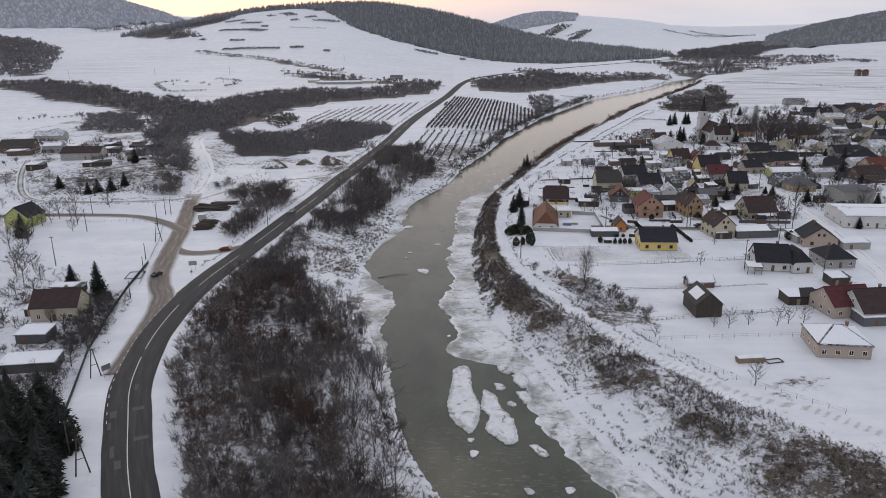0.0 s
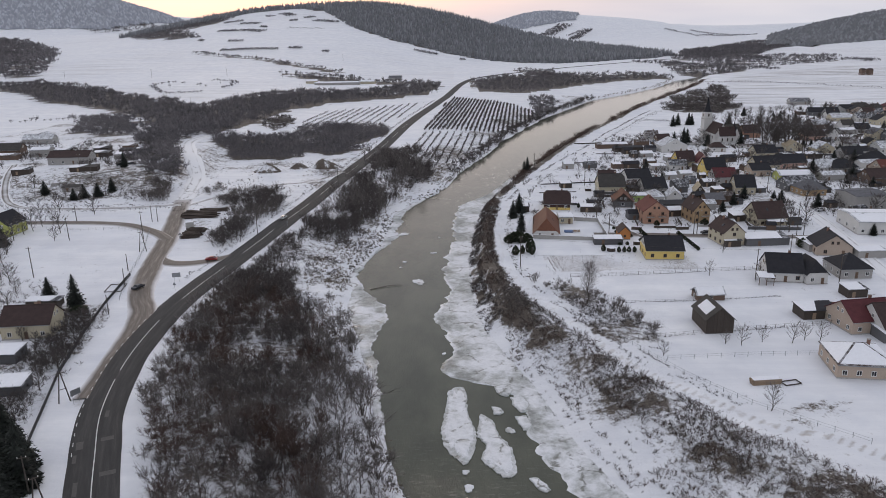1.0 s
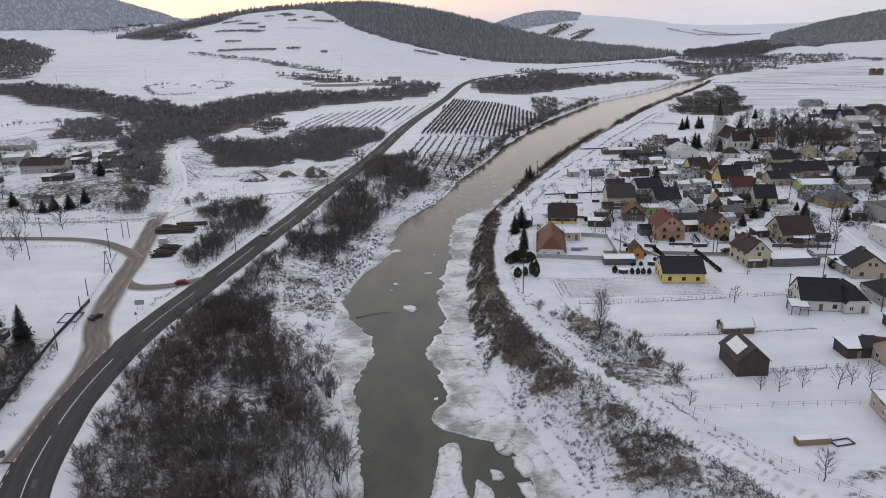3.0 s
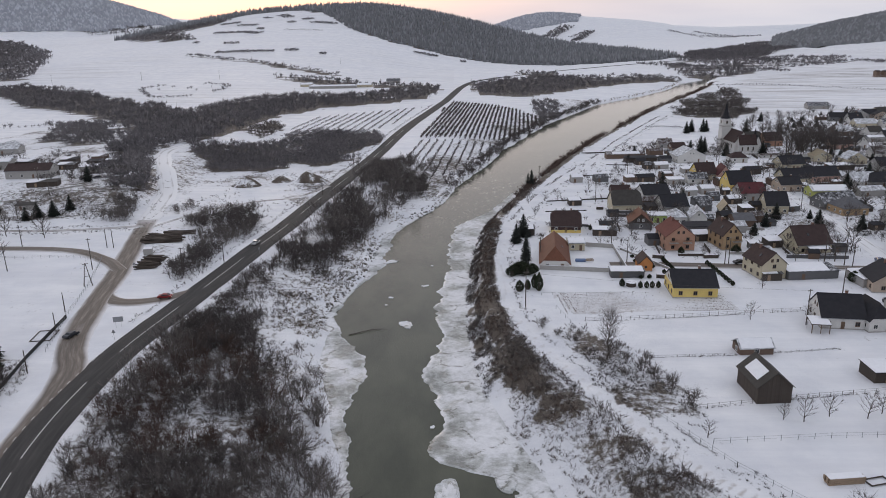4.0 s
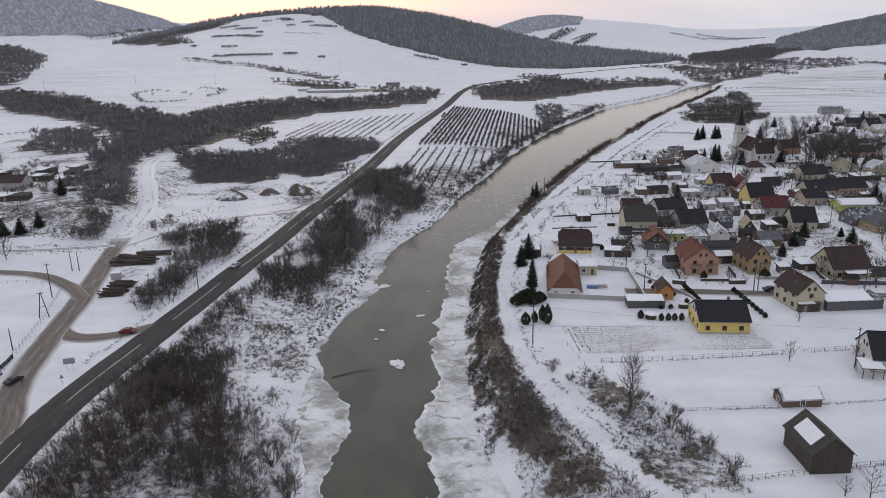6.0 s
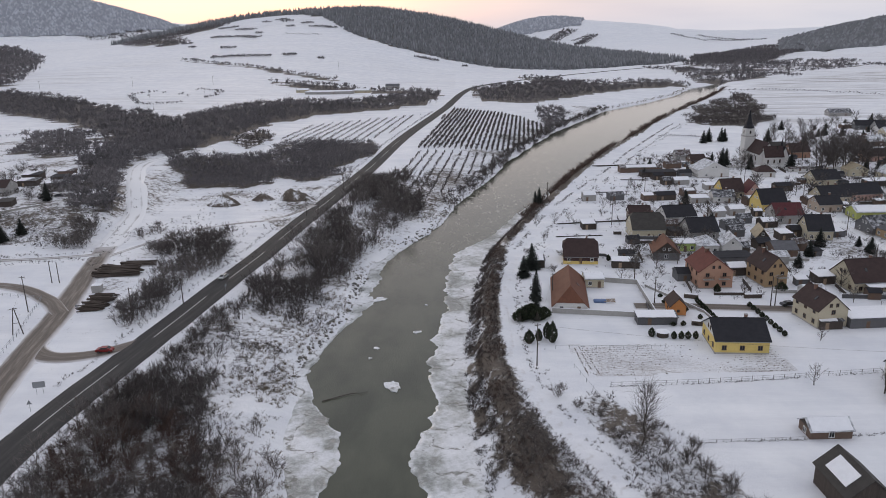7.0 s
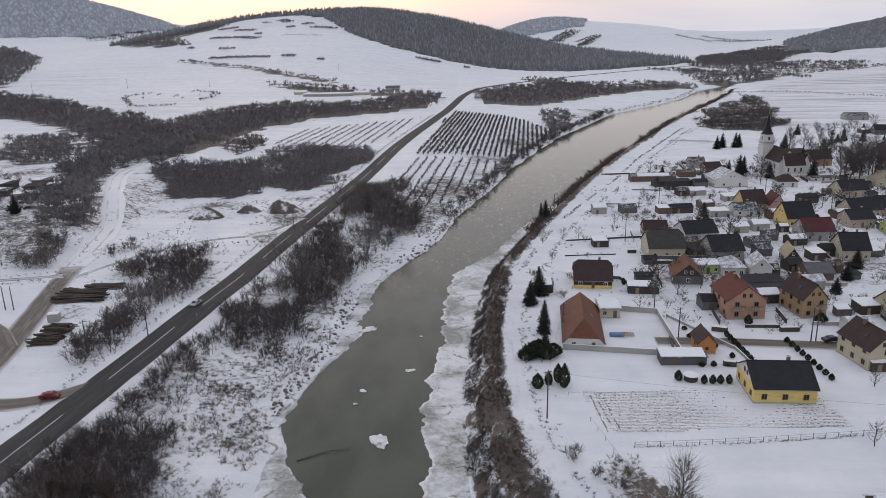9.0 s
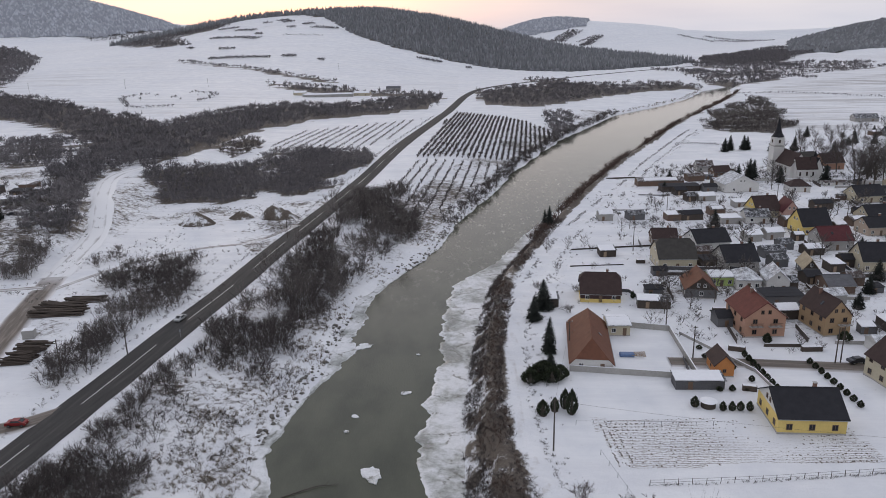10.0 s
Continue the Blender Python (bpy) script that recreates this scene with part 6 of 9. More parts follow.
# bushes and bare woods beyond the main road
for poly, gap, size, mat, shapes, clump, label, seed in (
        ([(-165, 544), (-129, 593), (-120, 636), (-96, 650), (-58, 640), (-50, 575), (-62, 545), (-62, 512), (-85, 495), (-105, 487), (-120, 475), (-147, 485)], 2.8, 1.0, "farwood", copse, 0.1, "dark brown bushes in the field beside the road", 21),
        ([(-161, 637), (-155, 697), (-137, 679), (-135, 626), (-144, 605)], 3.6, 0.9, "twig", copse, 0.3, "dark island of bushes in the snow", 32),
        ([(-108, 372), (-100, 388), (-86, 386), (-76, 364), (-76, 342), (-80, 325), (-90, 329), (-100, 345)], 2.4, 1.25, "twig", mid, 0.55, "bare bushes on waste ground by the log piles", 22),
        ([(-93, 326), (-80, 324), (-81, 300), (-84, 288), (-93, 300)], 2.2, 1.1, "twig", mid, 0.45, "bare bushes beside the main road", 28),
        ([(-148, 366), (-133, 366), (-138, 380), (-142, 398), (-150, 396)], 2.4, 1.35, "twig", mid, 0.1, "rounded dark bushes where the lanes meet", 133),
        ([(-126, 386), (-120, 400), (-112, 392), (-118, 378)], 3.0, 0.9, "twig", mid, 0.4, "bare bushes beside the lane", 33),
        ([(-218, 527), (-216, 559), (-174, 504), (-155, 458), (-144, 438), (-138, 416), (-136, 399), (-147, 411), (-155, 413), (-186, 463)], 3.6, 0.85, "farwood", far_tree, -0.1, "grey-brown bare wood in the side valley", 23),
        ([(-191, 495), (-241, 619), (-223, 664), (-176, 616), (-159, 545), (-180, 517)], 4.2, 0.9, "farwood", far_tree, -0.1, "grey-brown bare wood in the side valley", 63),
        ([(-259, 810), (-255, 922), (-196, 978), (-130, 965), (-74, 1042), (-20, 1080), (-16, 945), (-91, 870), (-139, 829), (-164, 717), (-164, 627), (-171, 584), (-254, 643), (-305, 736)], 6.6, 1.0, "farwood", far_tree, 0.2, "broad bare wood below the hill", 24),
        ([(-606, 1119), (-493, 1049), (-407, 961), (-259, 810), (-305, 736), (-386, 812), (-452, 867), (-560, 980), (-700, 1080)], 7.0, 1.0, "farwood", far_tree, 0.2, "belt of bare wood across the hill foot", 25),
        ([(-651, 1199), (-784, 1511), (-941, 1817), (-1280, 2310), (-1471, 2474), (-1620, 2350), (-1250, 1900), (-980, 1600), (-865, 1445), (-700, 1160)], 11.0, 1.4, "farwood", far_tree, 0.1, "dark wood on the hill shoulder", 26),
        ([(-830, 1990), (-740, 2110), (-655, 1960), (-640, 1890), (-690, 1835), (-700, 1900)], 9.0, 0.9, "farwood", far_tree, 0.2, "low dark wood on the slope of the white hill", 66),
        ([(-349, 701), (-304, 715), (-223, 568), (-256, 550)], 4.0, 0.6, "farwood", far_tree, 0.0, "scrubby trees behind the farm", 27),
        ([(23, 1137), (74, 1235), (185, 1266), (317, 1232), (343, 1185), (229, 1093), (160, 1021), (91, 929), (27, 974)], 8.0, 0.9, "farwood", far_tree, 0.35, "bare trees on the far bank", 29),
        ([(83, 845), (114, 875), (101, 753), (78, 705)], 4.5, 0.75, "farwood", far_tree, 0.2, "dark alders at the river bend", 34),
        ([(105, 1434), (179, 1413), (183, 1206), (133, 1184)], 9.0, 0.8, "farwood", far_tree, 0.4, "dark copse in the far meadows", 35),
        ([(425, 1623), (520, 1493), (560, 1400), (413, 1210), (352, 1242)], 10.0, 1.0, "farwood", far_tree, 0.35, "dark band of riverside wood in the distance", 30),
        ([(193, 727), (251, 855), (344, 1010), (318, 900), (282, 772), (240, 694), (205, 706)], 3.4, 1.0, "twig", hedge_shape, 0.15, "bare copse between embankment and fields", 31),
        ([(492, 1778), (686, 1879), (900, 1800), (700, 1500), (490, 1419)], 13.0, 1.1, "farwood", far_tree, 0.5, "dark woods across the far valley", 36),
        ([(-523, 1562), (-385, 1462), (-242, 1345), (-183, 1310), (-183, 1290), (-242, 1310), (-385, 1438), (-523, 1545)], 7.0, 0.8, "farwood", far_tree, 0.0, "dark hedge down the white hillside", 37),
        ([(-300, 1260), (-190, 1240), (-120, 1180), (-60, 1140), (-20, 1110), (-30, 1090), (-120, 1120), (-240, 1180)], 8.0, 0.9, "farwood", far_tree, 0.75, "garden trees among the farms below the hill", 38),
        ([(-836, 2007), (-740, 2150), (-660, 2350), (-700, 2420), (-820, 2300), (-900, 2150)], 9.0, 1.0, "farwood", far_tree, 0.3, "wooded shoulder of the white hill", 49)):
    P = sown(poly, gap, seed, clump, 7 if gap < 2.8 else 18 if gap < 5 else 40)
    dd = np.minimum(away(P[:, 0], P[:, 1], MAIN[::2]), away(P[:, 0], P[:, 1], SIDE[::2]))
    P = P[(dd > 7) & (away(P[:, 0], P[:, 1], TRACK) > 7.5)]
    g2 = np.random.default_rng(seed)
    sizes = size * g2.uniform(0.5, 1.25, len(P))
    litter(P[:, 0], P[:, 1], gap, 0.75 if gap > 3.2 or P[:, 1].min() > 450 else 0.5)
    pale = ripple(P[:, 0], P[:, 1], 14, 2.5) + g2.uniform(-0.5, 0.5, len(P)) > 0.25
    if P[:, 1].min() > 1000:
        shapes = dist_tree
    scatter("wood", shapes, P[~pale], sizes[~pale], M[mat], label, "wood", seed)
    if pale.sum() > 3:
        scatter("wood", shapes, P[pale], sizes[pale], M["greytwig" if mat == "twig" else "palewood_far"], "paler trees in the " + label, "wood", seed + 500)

ring = spline([(-399, 1029), (-420, 1075), (-400, 1115), (-359, 1128), (-320, 1120), (-310, 1060), (-327, 983), (-366, 975), (-399, 1029)], 4)
P = np.concatenate([along(ring, 0.0, 0.22, 3.0, 4.0, 640), along(ring, 0.34, 0.62, 3.0, 5.0, 643), along(ring, 0.74, 1.0, 3.0, 3.0, 644), sown([(-390, 1040), (-330, 1050), (-330, 1100), (-380, 1100)], 9.0, 645, 1.1, 20)])
scatter("hedge", far_tree, P, np.random.default_rng(641).uniform(0.3, 0.6, len(P)), M["farwood"], "oval hedge round a hollow in the hill field", "hedge", 642)
for pts, seed in ((((1052, 3903), (1189, 3758), (1300, 3600)), 650), (((1188, 3936), (1308, 3793), (1420, 3650)), 651), (((551, 3804), (600, 3850), (648, 3903)), 652), (((498, 3929), (577, 4100)), 653), (((-430, 2010), (-330, 1990)), 654), (((-380, 660), (-310, 720), (-250, 740)), 655)):
    P = along(spline(pts, 6), 0, 1, 5.0, 7.0, seed)
    scatter("hedge", far_tree, P, np.random.default_rng(seed).uniform(0.6, 1.2, len(P)) * (1.4 if pts[0][1] > 3000 else 0.6), M["farwood"], "dark hedge line across a snowy hillside", "hedge", seed)

# tree lines of the far valley and woods on the far hill
for k, (pts, wide, size, gap) in enumerate(((((341, 1058), (408, 1053), (458, 992), (518, 931)), 5, 0.32, 4.0),
                                            (((382, 1641), (430, 1553), (464, 1480)), 14, 0.8, 3.5),
                                            (((440, 1404), (522, 1432), (546, 1314)), 12, 0.7, 3.5),
                                            (((446, 2126), (535, 1939)), 30, 1.2, 3.0),
                                            (((530, 1870), (621, 1778), (694, 1673)), 30, 1.2, 3.0),
                                            (((453, 3855), (526, 3991), (580, 4072)), 45, 1.8, 3.0),
                                            (((555, 3650), (630, 3822), (678, 3912)), 22, 1.6, 3.5),
                                            (((154, 650), (171, 648), (185, 638)), 1.6, 0.42, 1.6),
                                            (((765, 1643), (834, 1638), (826, 1534)), 16, 0.9, 4.0))):
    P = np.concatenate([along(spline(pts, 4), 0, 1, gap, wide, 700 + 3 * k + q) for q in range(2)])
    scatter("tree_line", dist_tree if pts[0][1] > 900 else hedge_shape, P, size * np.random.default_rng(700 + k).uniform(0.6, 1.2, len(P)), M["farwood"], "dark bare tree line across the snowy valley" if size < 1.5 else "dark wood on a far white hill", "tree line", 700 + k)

# brush in strips and clumps on the white hill
for k, (pts, wide) in enumerate(((((-478, 1580), (-440, 1596), (-364, 1603)), 9), (((-343, 1614), (-322, 1629)), 8), (((-606, 1996), (-547, 1998), (-481, 1953)), 13), (((-512, 1766), (-480, 1759)), 9), (((-514, 2057), (-492, 2057)), 14),
                                 (((-460, 2182), (-437, 2189)), 16), (((-592, 1796), (-580, 1796)), 8), (((-386, 2167), (-317, 2129)), 14), (((-594, 2172), (-540, 2147)), 14), (((-556, 2317), (-540, 2330)), 14), (((-525, 2369), (-500, 2350), (-480, 2300)), 16),
                                 (((-91, 1788), (-38, 1778)), 9), (((14, 1740), (27, 1739)), 8), (((-268, 1588), (-255, 1586)), 6), (((-660, 2230), (-610, 2250)), 14), (((-640, 1880), (-620, 1890)), 7), (((-430, 2240), (-400, 2250)), 14), (((-1460, 3380), (-1380, 3560)), 40), (((-1550, 3270), (-1440, 3400)), 40))):
    far_off = pts[0][1] > 3000
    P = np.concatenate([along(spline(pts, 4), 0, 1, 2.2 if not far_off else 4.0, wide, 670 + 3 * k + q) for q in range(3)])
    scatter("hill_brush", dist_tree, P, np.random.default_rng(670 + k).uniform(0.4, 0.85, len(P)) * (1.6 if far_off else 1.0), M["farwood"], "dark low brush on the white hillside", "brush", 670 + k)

# spruce forest on the ridge and on the far hills
edge = table((-1000, 2280), (-830, 2300), (-700, 2440), (-614, 2470), (-535, 2490), (-413, 2420), (-322, 2190), (-272, 2050), (-143, 1900), (-32, 1850), (231, 1640), (420, 1800), (560, 1950))


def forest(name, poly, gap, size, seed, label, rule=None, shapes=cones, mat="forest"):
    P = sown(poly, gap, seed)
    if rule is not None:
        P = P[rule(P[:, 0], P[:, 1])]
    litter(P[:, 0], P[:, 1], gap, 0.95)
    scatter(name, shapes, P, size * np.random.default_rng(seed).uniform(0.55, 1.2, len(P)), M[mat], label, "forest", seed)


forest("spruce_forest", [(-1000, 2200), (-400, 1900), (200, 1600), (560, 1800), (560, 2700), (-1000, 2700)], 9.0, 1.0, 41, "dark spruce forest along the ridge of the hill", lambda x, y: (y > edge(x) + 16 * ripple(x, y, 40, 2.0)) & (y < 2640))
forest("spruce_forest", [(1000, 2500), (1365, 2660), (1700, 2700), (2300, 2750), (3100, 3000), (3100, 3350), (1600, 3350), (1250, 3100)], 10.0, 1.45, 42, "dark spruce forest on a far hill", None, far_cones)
# the farthest woods take the tree colour with aerial haze painted in
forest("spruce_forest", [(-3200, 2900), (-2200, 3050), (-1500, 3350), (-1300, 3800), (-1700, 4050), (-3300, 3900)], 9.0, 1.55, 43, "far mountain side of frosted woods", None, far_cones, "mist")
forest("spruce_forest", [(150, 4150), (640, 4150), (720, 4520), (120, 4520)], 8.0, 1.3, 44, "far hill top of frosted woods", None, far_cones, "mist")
forest("spruce_forest", [(520, 1820), (730, 1885), (1040, 2470), (1300, 2800), (1100, 2900), (650, 2210)], 9.0, 1.4, 45, "dark woods across the far valley", lambda x, y: ripple(x, y, 90, 4.0) > -0.35, dist_tree, "farwood")

# orchards: rows of low trees in the snow, on both sides of the road
bush_row = [shrub_shape(100 + k, 1.9, 1.7, 3, 26, 0.36) for k in range(5)]
g = np.random.default_rng(33)


def orchard(poly, gap, step, slant, name, label, seed, split=None, size=1.0):
    xs, ys = [], []
    for k in np.arange(-260, 200, gap):
        y = np.arange(430, 900, step)
        xs.append(k + slant * (y - 430))
        ys.append(y)
    X, Y = np.concatenate(xs), np.concatenate(ys)
    keep = inside(X, Y, poly) & (g.uniform(0, 1, len(X)) < 0.93) & (away(X, Y, MAIN[::2]) > 11)
    if split is not None:
        keep &= split(X, Y)
    P = np.stack([X[keep], Y[keep]], 1) + g.uniform(-0.3, 0.3, (keep.sum(), 2))
    scatter(name, bush_row, P, size * g.uniform(0.7, 1.15, len(P)), M["twig"], label, "orchard", seed)


EAST = [(-32, 487), (-23, 602), (-2, 880), (43, 835), (84, 735), (52, 628), (26, 562), (-6, 460)]
orchard(EAST, 5.4, 1.6, 0.088, "orchard", "rows of low fruit bushes in snow beside the river", 51, lambda x, y: y < 592)
orchard(EAST, 3.6, 1.5, 0.088, "orchard", "close dark rows of fruit bushes in snow", 52, lambda x, y: y > 606, 1.3)
orchard([(-132, 668), (-128, 745), (-30, 828), (-52, 668), (-78, 640), (-120, 640)], 7.0, 2.2, 0.085, "orchard", "rows of low bushes in a snow field across the road", 53)


# ---- church ----
def church(x, y, ang):
    e = new("church")
    e.matrix_basis = pose(x, y, land1(x, y), 0, 0, ang) @ Matrix.Scale(0.88, 4)
    white, dark = M["wall_white"], M["roof_brown"]
    def block(name, x0, x1, y0, y1, h, rise, along_y, roof="roof_brown"):
        part("wall", box_mesh("wall", x0, x1, y0, y1, -1, h, white), e)
        w, d = (y1 - y0, x1 - x0) if along_y else (x1 - x0, y1 - y0)
        t = pose(x0 + (x1 - x0) / 2, y0, 0) if not along_y else pose((x0 + x1) / 2, (y0 + y1) / 2, 0, 0, 0, 90) @ pose(0, -d / 2, 0)
        V, Fc = [], []
        for pl in roof_planes(w, d, h, rise, 0, 0.5):
            v, f = slope([(q[0], q[1], q[2] + 0.2) for q in pl], 0.2)
            Fc += [[i + len(V) for i in g_] for g_ in f]
            V += v
        part("roof", solid("roof", V, Fc, M[roof]), e, "", t)
        V = []
        for xx in (-w / 2, -w / 2 + 0.4, w / 2 - 0.4, w / 2):
            V += [(xx, 0, h - 0.02), (xx, d, h - 0.02), (xx, d / 2, h + rise - 0.1)]
        for a in (0, 6):
            part("gable", solid("gable", V[a:a + 6], [[0, 2, 1], [3, 4, 5], [0, 1, 4, 3], [1, 2, 5, 4], [2, 0, 3, 5]], white), e, "", t)
    block("nave", -5.5, 5.5, 4, 24, 8.0, 7.0, True)
    block("transept", -3.5, 8.5, 0, 7.5, 7.0, 6.0, False, "roof_brown")
    block("choir", 7.0, 12.5, 1.5, 10, 6.5, 6.0, True, "roof_slate")
    # tower with belfry, cornice, spire and cross
    tx, ty = -4.0, 26.0
    part("tower", box_mesh("tower", tx - 3.2, tx + 3.2, ty - 3.2, ty + 3.2, -1, 16.5, white, 0.1), e, "whitewashed square tower")
    part("cornice", box_mesh("cornice", tx - 3.5, tx + 3.5, ty - 3.5, ty + 3.5, 16.5, 17.0, M["concrete"], 0.1), e)
    part("belfry", box_mesh("belfry", tx - 3.0, tx + 3.0, ty - 3.0, ty + 3.0, 17.0, 22.0, white, 0.3), e)
    for k in range(4):
        put_window(e, pose(tx, ty, 19.5) @ pose(0, 0, 0, 0, 0, 90 * k) @ pose(0, -3.02, 0), 1.1, 2.0, True)
    V, Fc, n = [], [], 8
    for r, z in ((3.7, 22.0), (2.3, 24.2), (1.2, 28.0), (0.1, 34.0)):
        V += [(tx + r * math.cos(2 * math.pi * (i + 0.5) / n), ty + r * math.sin(2 * math.pi * (i + 0.5) / n), z) for i in range(n)]
    for lv in range(3):
        Fc += [[lv * n + i, lv * n + (i + 1) % n, (lv + 1) * n + (i + 1) % n, (lv + 1) * n + i] for i in range(n)]
    Fc.append(list(range(n))[::-1])
    part("spire", solid("spire", V, Fc, M["roof_slate"]), e, "dark metal spire")
    part("cross", box_mesh("cross", tx - 0.08, tx + 0.08, ty - 0.08, ty + 0.08, 33.9, 36.0, M["metal"]), e)
    part("cross_arm", box_mesh("cross_arm", tx - 0.55, tx + 0.55, ty - 0.07, ty + 0.07, 35.0, 35.16, M["metal"]), e)
    # turret over the choir
    V = [(9.5 + 0.8 * math.cos(a), 6 + 0.8 * math.sin(a), z) for z in (11.5, 13.5) for a in np.arange(6) * math.pi / 3] + [(9.5, 6, 18.0)]
    part("turret", solid("turret", V, [[i, (i + 1) % 6, 6 + (i + 1) % 6, 6 + i] for i in range(6)] + [[6 + i, 6 + (i + 1) % 6, 12] for i in range(6)], M["roof_slate"]), e)
    for px in (-1.5, 2.5, 6.2):
        put_window(e, pose(px, 0, 3.8), 1.0, 2.4, True)
    for py in (9, 14, 19):
        put_window(e, pose(-5.5, py, 4.5, 0, 0, -90), 1.0, 2.6, True)
    return tagged(e, "white village church with dark roofs and a pointed spire", "church")


church(181.6, 517.0, 4)


# ---- barn, shack, sheds, walls ----
def barn(x, y, ang, w, d, h, rise, label, snowy=0.0):
    """Timber barn of upright boards with a gable front."""
    e = new("barn")
    e.matrix_basis = pose(x, y, land1(x, y), 0, 0, ang)
    part("frame", box_mesh("frame", -w / 2 + 0.06, w / 2 - 0.06, 0.06, d - 0.06, -0.6, h, M["darkwall"]), e)
    bw = 0.42
    board = lambda hh: once(("board", round(hh, 1)), lambda: box_mesh("board", -bw / 2 + 0.012, bw / 2 - 0.012, -0.03, 0.03, -0.4, round(hh, 1), M["wood"]))
    for yy, n, turn in ((0, int(w / bw), 0), (d, int(w / bw), 180)):
        for i in range(n):
            px = (i + 0.5) / n * w - w / 2
            part("board", board(h + rise * (1 - abs(px) / (w / 2)) - 0.05), e, "", pose(px, yy, 0, 0, 0, turn))
    for xx, turn in ((-w / 2, -90), (w / 2, 90)):
        n = int(d / bw)
        for i in range(n):
            part("board", board(h), e, "", pose(xx, (i + 0.5) / n * d, 0, 0, 0, turn))
    t = pose(0, d / 2, 0, 0, 0, 90) @ pose(0, -w / 2, 0)
    V, Fc = [], []
    for pl in roof_planes(d, w, h, rise, 0, 0.5):
        v, f = slope([(q[0], q[1], q[2] + 0.16) for q in pl], 0.14)
        Fc += [[i + len(V) for i in g_] for g_ in f]
        V += v
    part("roof", solid("roof", V, Fc, M["roof_moss"]), e, "", t)
    if snowy:
        pl = roof_planes(d, w, h, rise, 0, 0.4)[1]
        c = sum((Vector(q) for q in pl), Vector()) / 4
        v, f = slope([c + (Vector(q) - c) * snowy + Vector((0, 0, 0.30)) for q in pl], 0.1)
        part("snow_cover", solid("snow_cover", v, f, M["snow"]), e, "patch of lying snow", t)
    return tagged(e, label, "barn")


barn(72.9, 205.6, 3, 7.3, 10.2, 4.0, 3.1, "weathered dark timber barn standing alone in snow", 0.58)
house(78.6, 229.8, 3, 8.2, 4.6, 1.9, 1.7, "grey_snow", "brownplaster", "old hut with snow on its ragged roof and open timber gable", ridge="x", gable="wood", cols=1, chimney=0, detail=1, snow=0.93, name="hut", category="hut", attic=False)
shed(60, 287.3, -1, 10.5, 4, 2.2, "slate_snow", "darkwall", "long black shed with a snowy roof outside the yard wall", 0.95)
house(48.4, 317.0, 0, 5.6, 7, 3.0, 0.9, "grey_snow", "cream", "cream annex with a snow-covered flat roof", cols=2, chimney=0, snow=0.96)
